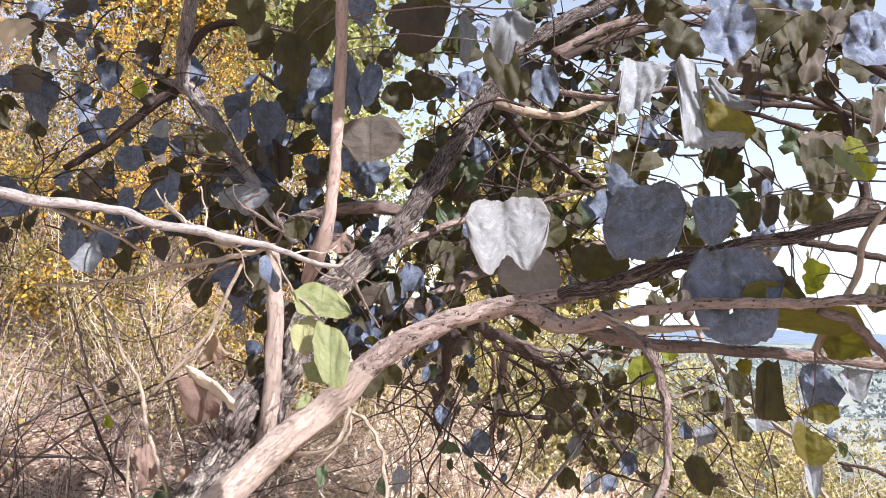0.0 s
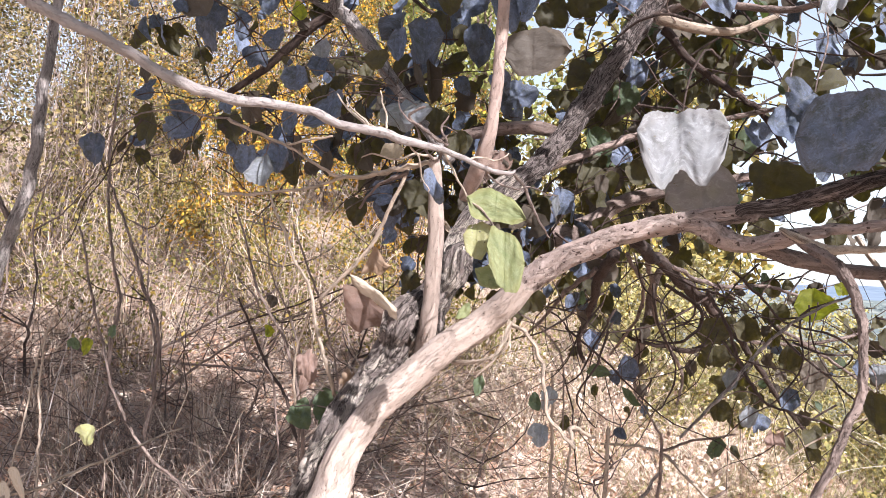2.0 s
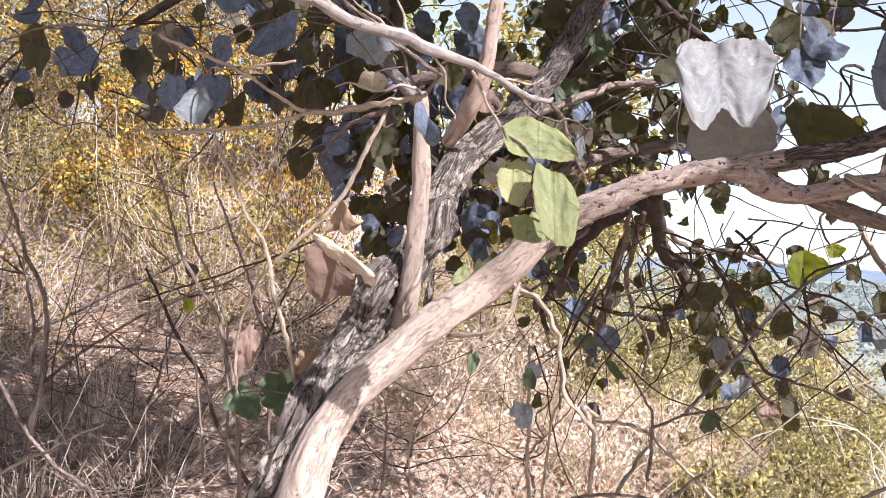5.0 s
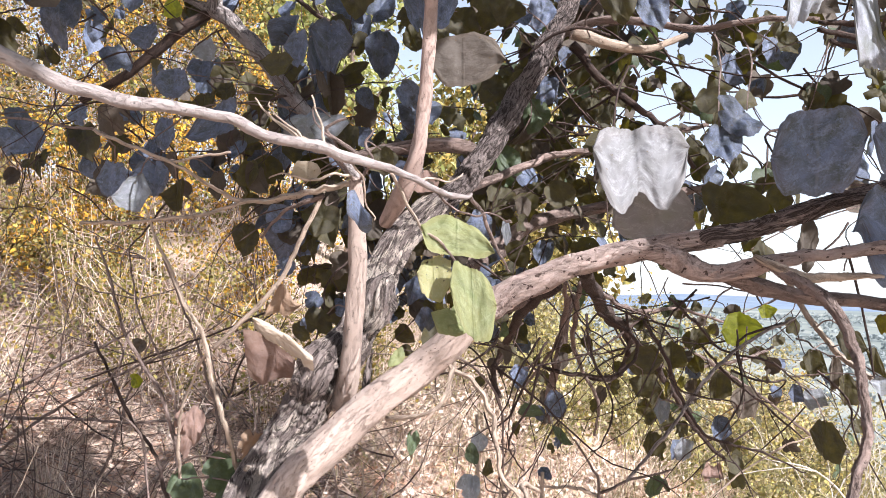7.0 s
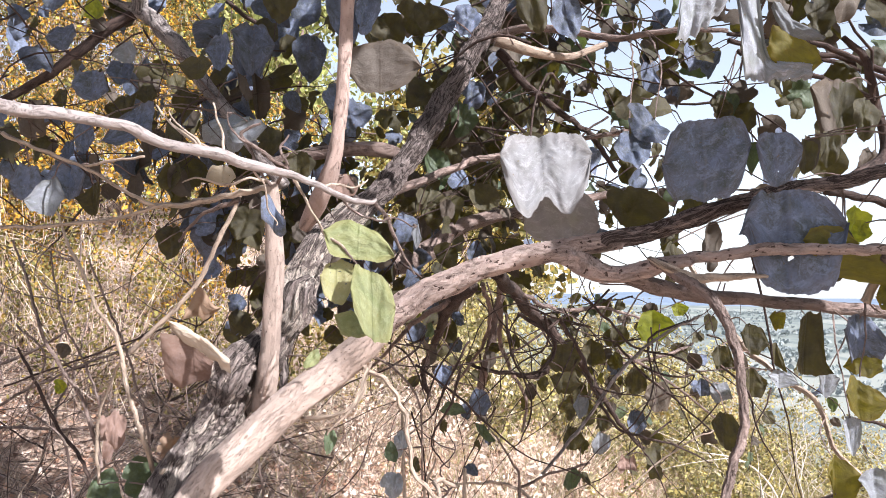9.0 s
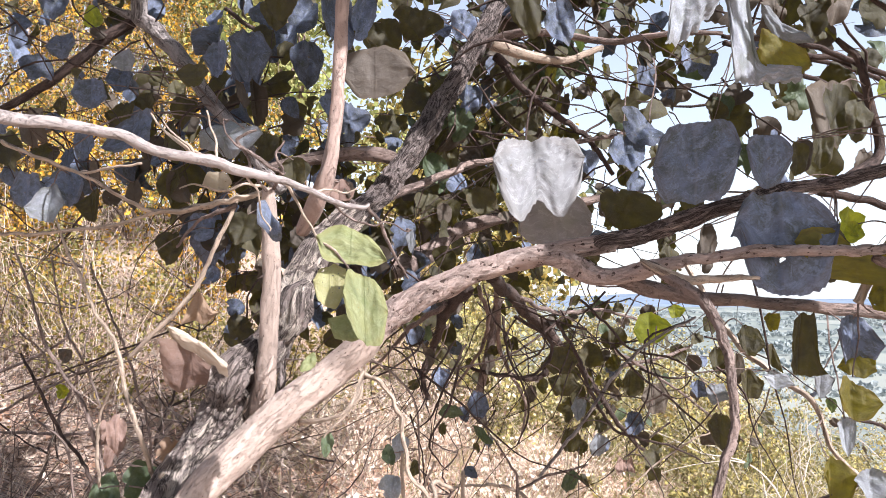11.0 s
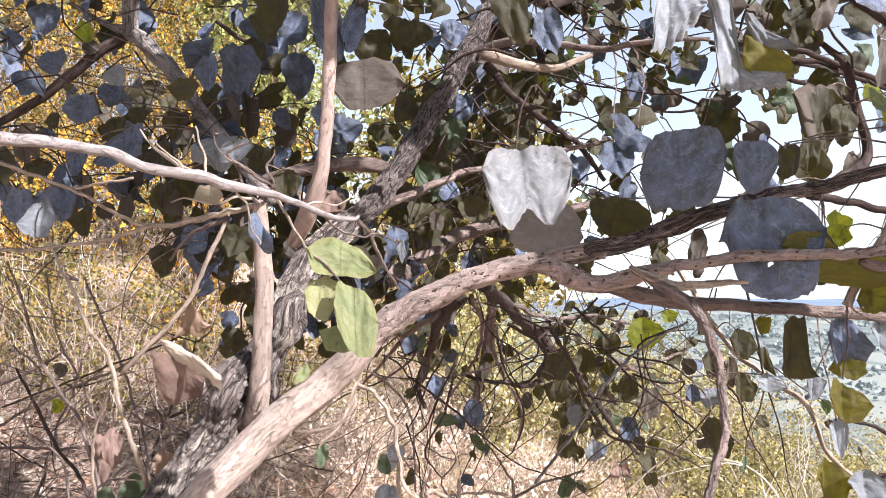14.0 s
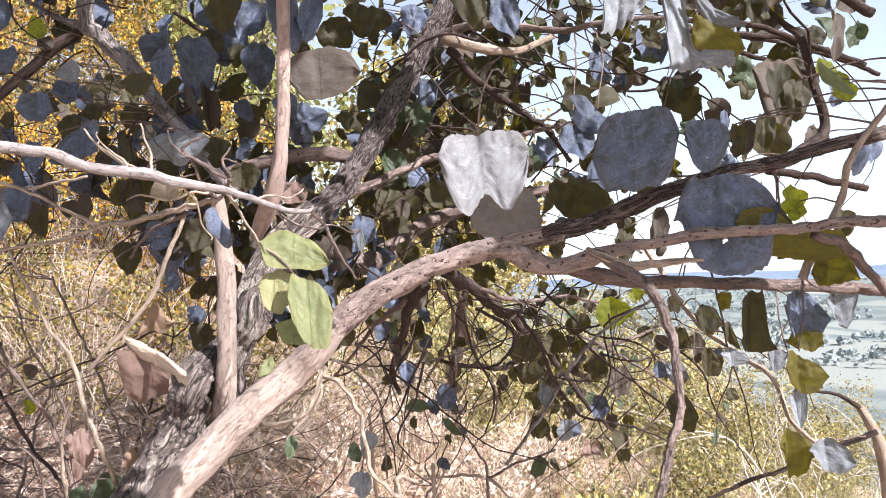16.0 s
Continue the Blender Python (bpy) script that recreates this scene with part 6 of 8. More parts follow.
bough("twig", BARK_DARK, 6, 149, [(0.596, 2.150, 1.175, 0.0024), (0.641, 2.150, 1.165, 0.0024), (0.692, 2.150, 1.175, 0.0016)], wobble=0.8)
bough("twig", BARK_DARK, 6, 150, [(0.493, 2.100, 1.072, 0.0023), (0.508, 2.100, 1.033, 0.0023), (0.538, 2.100, 0.992, 0.0023), (0.577, 2.100, 0.900, 0.0015)], wobble=0.8)
bough("twig", BARK_STRAW, 6, 151, [(0.515, 2.300, 0.857, 0.0034), (0.622, 2.300, 0.942, 0.0034), (0.738, 2.300, 1.014, 0.0034), (0.833, 2.300, 1.048, 0.0026)], wobble=0.8)
bough("twig", BARK_TWIG, 6, 152, [(0.193, 2.200, 0.905, 0.0056), (0.292, 2.200, 0.946, 0.0048), (0.393, 2.200, 0.971, 0.0040)], wobble=0.8)
bough("twig", BARK_TWIG, 6, 153, [(0.123, 2.200, 1.046, 0.0032), (0.165, 2.200, 0.975, 0.0040), (0.188, 2.200, 0.940, 0.0048), (0.188, 2.200, 0.879, 0.0056), (0.185, 2.200, 0.758, 0.0064)], wobble=0.8)


def cut_leaf(x, y, z, w, h, kind, top, bottom, seed):
    """A leaf of the crown with its own torn or rounded outline, tied to the nearest wood."""
    ob = sheet("leaf", TREE, x, y, z, w, h, kind, top, bottom, 0.10 + 0.25 * abs(math.sin(seed * 4.1)), 0.2 * math.sin(seed * 2.3), 10 * math.sin(seed * 1.7), 8 * math.sin(seed * 2.9), 0, seed, crease=0.20, ragged=0.09, nu=22, nv=16)
    LEAVES.append((np.array((x, y, z + 0.4 * h)), ob))


cut_leaf(0.773, 1.750, 1.345, 0.094, 0.151, "olive", (0.4, 0.44, 0.47, 0.5, 0.48, 0.47, -0.23, -0.41), (-0.29, -0.42, -0.47, -0.48, -0.49, -0.49, -0.45, -0.42), 60)
cut_leaf(0.864, 1.700, 1.360, 0.096, 0.110, "slate", (0.26, 0.43, 0.46, 0.5, 0.46, 0.39, 0.14, -0.14), (0.17, -0.5, -0.44, -0.39, -0.38, -0.4, -0.43, -0.18), 61)
cut_leaf(0.876, 1.720, 1.303, 0.080, 0.064, "ochre", (-0.08, 0.2, 0.35, 0.43, 0.5, 0.46, 0.43, 0.16), (-0.11, -0.24, -0.36, -0.4, -0.45, -0.5, -0.35, -0.21), 62)
cut_leaf(0.793, 1.600, 1.248, 0.091, 0.102, "ochre", (0.11, 0.4, 0.48, 0.37, 0.28, 0.21, 0.11, -0.12), (0.05, -0.24, -0.35, -0.42, -0.5, -0.46, -0.38, -0.15), 63)
cut_leaf(0.926, 1.900, 0.996, 0.096, 0.133, "ochre", (0.2, 0.39, 0.44, 0.5, 0.44, 0.38, 0.29, 0.14), (0.18, 0.09, -0, -0.46, -0.48, -0.45, -0.33, 0.06), 64)
cut_leaf(1.004, 1.860, 0.992, 0.109, 0.096, "ash", (0.22, 0.41, 0.47, 0.49, 0.49, 0.36, 0.24, -0.14), (0.2, -0.04, -0.3, -0.38, -0.45, -0.47, -0.33, -0.19), 65)
cut_leaf(0.651, 1.900, 1.119, 0.077, 0.105, "olive", (0.24, 0.36, 0.48, 0.46, 0.42, 0.38, 0.18, -0.08), (0.21, -0.07, -0.28, -0.39, -0.49, -0.5, -0.5, -0.18), 66)
cut_leaf(0.867, 2.200, 1.196, 0.071, 0.091, "olive", (0.41, 0.43, 0.45, 0.48, 0.5, 0.38, 0.26, 0.15), (0.32, -0.16, -0.4, -0.49, -0.47, -0.44, -0.42, 0.03), 67)
cut_leaf(0.843, 2.150, 1.325, 0.084, 0.100, "olive", (0.19, 0.29, 0.4, 0.5, 0.44, 0.39, 0.3, -0.11), (0.15, -0.18, -0.28, -0.37, -0.47, -0.41, -0.28, -0.16), 68)
cut_leaf(0.893, 2.100, 1.281, 0.051, 0.087, "olive", (0.38, 0.41, 0.45, 0.49, 0.34, 0.12, -0.12, -0.45), (0.34, 0.11, -0.16, -0.26, -0.32, -0.38, -0.44, -0.49), 69)
cut_leaf(0.802, 2.250, 1.260, 0.063, 0.088, "olive", (0.22, 0.31, 0.41, 0.5, 0.47, 0.44, 0.41, -0.17), (0.12, -0.31, -0.41, -0.49, -0.44, -0.38, -0.32, -0.28), 70)
cut_leaf(0.834, 2.200, 1.237, 0.046, 0.108, "brown", (0.22, 0.35, 0.5, 0.48, 0.46, 0.44, 0.3, -0.12), (0.16, -0.02, -0.23, -0.45, -0.44, -0.36, -0.27, -0.2), 71)
cut_leaf(0.726, 2.100, 1.183, 0.069, 0.063, "ash", (0.14, 0.29, 0.46, 0.49, 0.47, 0.45, 0.43, -0.15), (0.1, -0.11, -0.34, -0.48, -0.42, -0.37, -0.31, -0.26), 72)
cut_leaf(0.679, 2.100, 1.199, 0.038, 0.053, "slate", (0.04, 0.24, 0.49, 0.47, 0.45, 0.42, 0.39, -0.15), (-0.04, -0.21, -0.43, -0.48, -0.46, -0.43, -0.41, -0.39), 73)
cut_leaf(0.845, 2.000, 1.235, 0.081, 0.054, "ash", (0.18, 0.28, 0.4, 0.48, 0.37, 0.26, 0.15, -0.29), (0.15, -0.07, -0.3, -0.49, -0.45, -0.41, -0.37, -0.34), 74)
cut_leaf(0.908, 1.900, 1.232, 0.057, 0.075, "ash", (0.35, 0.39, 0.44, 0.48, 0.46, 0.39, 0.32, 0.26), (0.3, -0.11, -0.31, -0.44, -0.45, -0.34, -0.23, 0.2), 75)
cut_leaf(0.868, 1.750, 1.138, 0.041, 0.097, "ash", (0.31, 0.36, 0.42, 0.48, 0.47, 0.44, 0.4, 0.37), (0.24, -0.19, -0.32, -0.41, -0.49, -0.34, -0.19, 0.23), 76)
cut_leaf(0.888, 1.620, 1.458, 0.096, 0.076, "ochre", (0, 0.33, 0.42, 0.5, 0.48, 0.47, 0.46, -0.28), (-0.05, -0.39, -0.44, -0.49, -0.47, -0.43, -0.38, -0.34), 77)
cut_leaf(0.915, 1.650, 1.362, 0.079, 0.090, "ash", (0.34, 0.39, 0.45, 0.5, 0.48, 0.47, 0.45, 0.43), (0.33, 0.16, -0.02, -0.19, -0.39, -0.38, -0.13, 0.39), 78)
cut_leaf(0.754, 1.850, 1.391, 0.044, 0.048, "ochre", (0.23, 0.32, 0.43, 0.5, 0.48, 0.47, 0.46, 0.44), (0.18, -0.06, -0.33, -0.49, -0.45, -0.41, -0.38, 0.2), 79)
cut_leaf(0.621, 2.300, 1.352, 0.118, 0.112, "lime", (0.04, 0.4, 0.44, 0.49, 0.44, 0.37, 0.26, 0.02), (-0.02, -0.34, -0.43, -0.48, -0.42, -0.33, -0.16, -0), 80)
cut_leaf(0.697, 2.300, 1.407, 0.052, 0.047, "lime", (0.14, 0.24, 0.34, 0.45, 0.45, 0.34, 0.24, 0.14), (0.05, -0.41, -0.49, -0.47, -0.45, -0.43, -0.21, 0.08), 81)
cut_leaf(0.339, 2.300, 1.262, 0.118, 0.092, "olive", (-0.08, 0.18, 0.38, 0.42, 0.45, 0.49, 0.29, 0.02), (-0.11, -0.33, -0.5, -0.5, -0.5, -0.5, -0.29, -0.02), 82)
cut_leaf(0.352, 2.350, 1.178, 0.093, 0.073, "olive", (0.27, 0.34, 0.43, 0.5, 0.48, 0.47, 0.46, -0.04), (0.23, -0.19, -0.46, -0.47, -0.49, -0.48, -0.29, -0.11), 83)
cut_leaf(0.456, 2.400, 1.268, 0.079, 0.093, "olive", (0.13, 0.26, 0.4, 0.48, 0.42, 0.37, 0.31, -0.11), (0.07, -0.32, -0.42, -0.47, -0.47, -0.4, -0.34, -0.28), 84)
cut_leaf(0.607, 2.250, 1.150, 0.082, 0.097, "brown", (0.07, 0.29, 0.41, 0.43, 0.45, 0.48, 0.5, 0.09), (0.03, -0.18, -0.4, -0.49, -0.47, -0.45, -0.43, 0.01), 85)
cut_leaf(0.553, 2.300, 1.189, 0.072, 0.098, "olive", (0.13, 0.27, 0.42, 0.49, 0.46, 0.43, 0.4, -0.05), (0.06, -0.33, -0.39, -0.44, -0.49, -0.42, -0.33, -0.25), 86)
cut_leaf(0.557, 2.300, 1.068, 0.058, 0.077, "slate", (0.08, 0.24, 0.42, 0.49, 0.46, 0.43, 0.4, -0), (-0.01, -0.39, -0.43, -0.46, -0.5, -0.4, -0.28, -0.18), 87)
cut_leaf(0.437, 2.250, 1.014, 0.053, 0.075, "ash", (0.08, 0.22, 0.39, 0.49, 0.47, 0.44, 0.41, 0.39), (-0.01, -0.39, -0.43, -0.47, -0.47, -0.35, -0.23, 0.22), 88)
cut_leaf(0.389, 2.300, 1.113, 0.049, 0.077, "ash", (0.08, 0.21, 0.36, 0.5, 0.45, 0.41, 0.37, 0.33), (0.03, -0.14, -0.33, -0.49, -0.43, -0.37, -0.31, 0.14), 89)
cut_leaf(0.362, 2.300, 1.020, 0.068, 0.073, "olive", (0, 0.3, 0.5, 0.49, 0.49, 0.48, 0.33, 0), (-0.06, -0.3, -0.46, -0.47, -0.49, -0.44, -0.24, -0.06), 90)
cut_leaf(0.341, 2.200, 0.926, 0.055, 0.068, "deep", (-0.17, 0.15, 0.34, 0.39, 0.45, 0.49, 0.35, 0.23), (-0.23, -0.35, -0.49, -0.45, -0.39, -0.32, -0.05, 0.18), 91)
cut_leaf(0.498, 2.200, 0.968, 0.058, 0.057, "withered", (-0.04, 0.22, 0.49, 0.31, 0.26, 0.36, 0.46, -0.33), (-0.11, -0.44, -0.42, -0.32, -0.28, -0.31, -0.33, -0.35), 92)
cut_leaf(-0.003, 2.200, 1.126, 0.075, 0.043, "deep", (-0.03, 0.26, 0.49, 0.46, 0.43, 0.4, 0.18, -0.2), (-0.08, -0.3, -0.44, -0.47, -0.5, -0.41, -0.33, -0.25), 93)
cut_leaf(0.101, 2.300, 1.039, 0.061, 0.061, "deep", (0.49, 0.45, 0.4, 0.36, 0.23, 0.01, -0.2, -0.39), (0.45, 0.07, -0.13, -0.28, -0.43, -0.48, -0.45, -0.42), 94)
cut_leaf(0.099, 2.400, 1.113, 0.069, 0.092, "slate", (0.05, 0.32, 0.49, 0.47, 0.44, 0.42, 0.31, -0.04), (-0.01, -0.29, -0.39, -0.43, -0.47, -0.47, -0.27, -0.1), 95)
cut_leaf(-0.025, 2.300, 1.205, 0.057, 0.079, "slate", (0.16, 0.28, 0.43, 0.48, 0.45, 0.42, 0.38, 0.36), (0.11, -0.08, -0.3, -0.49, -0.44, -0.38, -0.32, 0.16), 96)
cut_leaf(-0.982, 2.100, 2.002, 0.091, 0.083, "slate", (-0.04, 0.38, 0.42, 0.47, 0.49, 0.44, 0.39, -0.12), (-0.1, -0.38, -0.5, -0.5, -0.5, -0.48, -0.33, -0.18), 97)
cut_leaf(-0.916, 2.150, 1.957, 0.070, 0.073, "olive", (-0.01, 0.23, 0.46, 0.47, 0.48, 0.48, 0.49, 0.5), (-0.06, -0.37, -0.48, -0.45, -0.42, -0.39, -0.36, 0.4), 98)
cut_leaf(-0.856, 2.150, 1.990, 0.070, 0.058, "olive", (-0.01, 0.25, 0.5, 0.5, 0.5, 0.5, 0.5, 0.07), (-0.05, -0.17, -0.31, -0.44, -0.43, -0.3, -0.17, -0.05), 99)
cut_leaf(-0.943, 2.200, 2.068, 0.075, 0.080, "slate", (-0.08, 0.37, 0.41, 0.44, 0.48, 0.43, 0.29, 0.17), (-0.15, -0.3, -0.46, -0.49, -0.48, -0.46, -0.45, -0.02), 100)
cut_leaf(-0.907, 2.120, 2.101, 0.065, 0.066, "ash", (-0.17, 0.12, 0.35, 0.4, 0.45, 0.5, 0.27, 0.06), (-0.21, -0.31, -0.41, -0.45, -0.47, -0.48, -0.42, -0.01), 101)
cut_leaf(-1.088, 2.150, 2.147, 0.086, 0.076, "slate", (-0.03, 0.26, 0.43, 0.44, 0.46, 0.47, 0.49, 0.14), (-0.07, -0.32, -0.42, -0.46, -0.49, -0.36, -0.16, 0.04), 102)
cut_leaf(-0.826, 2.000, 1.872, 0.135, 0.118, "slate", (-0.37, -0.04, 0.21, 0.36, 0.42, 0.47, 0.49, 0.44), (-0.39, -0.46, -0.47, -0.41, -0.35, -0.32, -0.3, -0.27), 103)
cut_leaf(-0.558, 2.100, 2.109, 0.114, 0.151, "slate", (0.27, 0.4, 0.5, 0.49, 0.48, 0.47, 0.28, 0.07), (0.24, -0.14, -0.39, -0.46, -0.38, -0.3, -0.22, 0.03), 104)
cut_leaf(-0.582, 2.120, 2.011, 0.042, 0.084, "brown", (0.49, 0.46, 0.42, 0.38, 0.28, 0.07, -0.13, -0.3), (0.34, -0.08, -0.22, -0.35, -0.48, -0.45, -0.39, -0.34), 105)
cut_leaf(-0.655, 2.140, 2.112, 0.074, 0.110, "slate", (0.05, 0.27, 0.46, 0.47, 0.48, 0.49, 0.42, 0.06), (0.01, -0.18, -0.39, -0.48, -0.45, -0.42, -0.26, 0), 106)
cut_leaf(-0.961, 1.950, 1.716, 0.095, 0.093, "slate", (0.07, 0.42, 0.5, 0.5, 0.5, 0.47, 0.34, 0.21), (0.03, -0.25, -0.38, -0.45, -0.48, -0.41, -0.34, 0.16), 107)
cut_leaf(-1.078, 1.980, 1.720, 0.074, 0.094, "slate", (-0, 0.24, 0.5, 0.49, 0.48, 0.47, 0.43, 0.01), (-0.05, -0.38, -0.49, -0.49, -0.48, -0.47, -0.28, -0.04), 108)
cut_leaf(-0.980, 1.900, 1.676, 0.094, 0.106, "ash", (-0.14, 0.12, 0.34, 0.41, 0.49, 0.36, 0.14, -0.08), (-0.17, -0.39, -0.45, -0.47, -0.48, -0.5, -0.32, -0.11), 109)
cut_leaf(-0.897, 1.930, 1.675, 0.067, 0.092, "olive", (0.03, 0.12, 0.21, 0.31, 0.36, 0.41, 0.45, 0.5), (0, -0.21, -0.4, -0.45, -0.48, -0.32, -0.16, 0.33), 110)
cut_leaf(-1.014, 2.050, 1.813, 0.034, 0.060, "slate", (-0.01, 0.21, 0.43, 0.45, 0.46, 0.48, 0.49, 0.02), (-0.08, -0.19, -0.32, -0.45, -0.44, -0.36, -0.27, -0.2), 111)
cut_leaf(-0.804, 1.950, 1.703, 0.044, 0.083, "brown", (-0.12, 0.19, 0.4, 0.43, 0.46, 0.49, 0.31, 0.08), (-0.18, -0.25, -0.34, -0.42, -0.49, -0.31, -0.13, 0.03), 112)
cut_leaf(-0.535, 1.720, 1.703, 0.066, 0.048, "straw", (-0.24, 0.39, 0.44, 0.49, 0.44, 0.37, 0.22, -0.11), (-0.32, -0.37, -0.42, -0.46, -0.48, -0.5, -0.34, -0.16), 113)
cut_leaf(-0.385, 1.780, 1.740, 0.063, 0.061, "olive", (0.1, 0.27, 0.4, 0.43, 0.47, 0.5, 0.37, 0.22), (0.04, -0.38, -0.42, -0.47, -0.49, -0.47, -0.44, -0.42), 114)
cut_leaf(-0.297, 1.950, 1.721, 0.074, 0.060, "withered", (-0.23, 0.09, 0.41, 0.44, 0.48, 0.41, 0.19, -0.01), (-0.27, -0.39, -0.5, -0.49, -0.48, -0.47, -0.46, -0.11), 115)
cut_leaf(-0.507, 1.820, 1.820, 0.088, 0.061, "ash", (-0.02, 0.17, 0.38, 0.5, 0.5, 0.5, 0.44, 0.2), (-0.09, -0.48, -0.45, -0.41, -0.38, -0.28, -0.05, 0.17), 116)
cut_leaf(-0.660, 1.950, 2.007, 0.088, 0.062, "olive", (0.09, 0.32, 0.5, 0.5, 0.5, 0.5, 0.32, 0.09), (0.05, -0.23, -0.5, -0.49, -0.47, -0.46, -0.24, 0.05), 117)
cut_leaf(-0.120, 1.620, 1.568, 0.021, 0.056, "ash", (0.17, 0.44, 0.49, 0.47, 0.46, 0.44, 0.17, -0.05), (0.05, -0.08, -0.25, -0.42, -0.44, -0.33, -0.22, -0.14), 118)
cut_leaf(-1.040, 2.200, 1.882, 0.056, 0.103, "slate", (0.14, 0.36, 0.5, 0.49, 0.47, 0.46, 0.45, -0.01), (0.05, -0.36, -0.41, -0.47, -0.45, -0.32, -0.2, -0.08), 119)
cut_leaf(-0.800, 2.200, 1.773, 0.067, 0.083, "olive", (-0.05, 0.21, 0.5, 0.49, 0.48, 0.47, 0.38, -0.03), (-0.12, -0.46, -0.47, -0.49, -0.5, -0.38, -0.23, -0.09), 120)
cut_leaf(-1.135, 2.250, 2.005, 0.046, 0.054, "olive", (-0.01, 0.17, 0.39, 0.49, 0.47, 0.45, 0.43, 0.41), (-0.08, -0.27, -0.5, -0.46, -0.43, -0.39, -0.36, 0.26), 121)
# thin crossing stems in front of the slope
rt = random.Random(77)
for k in range(30):
    x, y = rt.uniform(-2.4, -1.05), rt.uniform(1.75, 2.75)
    z = float(land(x, y))
    lean, high = rt.uniform(-0.55, 0.55), rt.uniform(0.55, 1.15)
    r = rt.uniform(0.0035, 0.0065)
    stick("stem", (BARK_STRAW, BARK_TWIG, BARK_STRAW, BARK_GREY)[k % 4], 6, 300 + k, [(x, y, z - 0.02, r), (x + lean * 0.3 + rt.uniform(-0.05, 0.05), y + rt.uniform(-0.08, 0.08), z + high * 0.35, r * 0.85),
          (x + lean * 0.65 + rt.uniform(-0.08, 0.08), y + rt.uniform(-0.12, 0.12), z + high * 0.7, r * 0.65), (x + lean + rt.uniform(-0.1, 0.1), y + rt.uniform(-0.15, 0.15), z + high, r * 0.35)], wobble=1.2)
# stalks that tie the leaves to the wood
rt = random.Random(5)
for k, (p, ob) in enumerate(LEAVES):
    q = nearest_wood(p)
    gap = float(np.linalg.norm(q - p))
    if gap > 0.75:
        q = p + (q - p) * 0.6 / gap
    mid = (p + q) / 2 + np.array((rt.uniform(-0.1, 0.1), rt.uniform(-0.1, 0.1), rt.uniform(0.0, 0.12))) * gap
    r = 0.0013 + 0.0012 * min(1, gap)
    o = TREE.location
    pts = [(*(q - np.array(o)), r * 1.5), (*(mid - np.array(o)), r * 1.2), (*(p - np.array(o)), r)]
    stalk = part_of("stalk", tube("stalk", pts, BARK_TWIG, 5, 5, 0.05, k, 0.8), ob)
    stalk.matrix_parent_inverse = ob.matrix_basis.inverted()


MASS = {}
SUNNY = [Vector((-2.44, 5.03, 0.45)), Vector((-2.20, 4.90, 0.33)), Vector((-1.95, 4.72, 0.25)), Vector((-1.77, 4.56, 0.20))]


def mass_leaf(p, w, h, kind, roll, nod, turn, shape):
    """Keeps a leaf for the joined foliage; those over the sunny patch of the slope stand farther out."""
    for q in SUNNY:
        way = Vector(p) - q
        if (way - SUN * way.dot(SUN)).length < 0.30:
            p = (p[0] + 0.05, p[1] + 0.75, p[2] + 0.22)
            break
    m = Matrix.Translation(p) @ Euler((radians(-nod), 0, radians(turn))).to_matrix().to_4x4() @ Matrix.Rotation(radians(roll), 4, "Y") @ Matrix.Diagonal((w, min(w, h), h, 1))
    MASS.setdefault(kind, []).append((m, shape))


COARSE = []
for k in range(14):
    COARSE.append(blade(500 + k, (0.08, 0.24, 0.36, -0.16)[k % 4], (0.1, 0.5, -0.3)[k % 3], (1, 3, 5, 2, 0)[k % 5], 2, 18))
TANGLE = []


def spray(origin, way, length, n_leaf, kinds, size, seed, r=0.004, droop=0.25, spread=0.06, kink=0.35, apart=False, lowest=-9.0):
    """A leafy side twig: a bent stalk with leaves hung along it."""
    rs = random.Random(seed)
    p, d = np.array(origin, dtype=float), np.array(way, dtype=float)
    d /= np.linalg.norm(d)
    pts = [p.copy()]
    for k in range(5):
        d = d + np.array([rs.uniform(-kink, kink), rs.uniform(-kink, kink), rs.uniform(-kink, kink * 0.7) - droop * 0.3])
        d /= np.linalg.norm(d)
        p = p + d * length / 5
        pts.append(p.copy())
    o = np.array(TREE.location)
    line = [(*(q - o), r * (1 - 0.15 * i)) for i, q in enumerate(pts)]
    if apart:
        part_of("twig", tube("twig", line, BARK_DARK, 5, 4, 0.08, seed, 0.9), TREE)
    else:
        TANGLE.append((line, seed))
    way_line = spline([(*q, 0.0) for q in pts], 8)[:, :3]
    for k in range(n_leaf):
        q = way_line[int(len(way_line) * (0.25 + 0.74 * k / max(1, n_leaf)))]
        s = size * rs.uniform(0.65, 1.25)
        at = (q[0] + rs.uniform(-spread, spread), q[1] + rs.uniform(-spread, spread), q[2] - s * 0.5)
        if at[2] - s * 0.5 < lowest + (0.12 if q[0] < -1.3 else 0.0):
            continue
        look_of = (s, s * rs.uniform(0.95, 1.3), rs.choice(kinds), rs.uniform(-60, 60), rs.uniform(-15, 30), rs.uniform(-70, 70), rs.randrange(14))
        if apart:
            leaf(TREE, *at, *look_of)
        else:
            mass_leaf(at, *look_of)


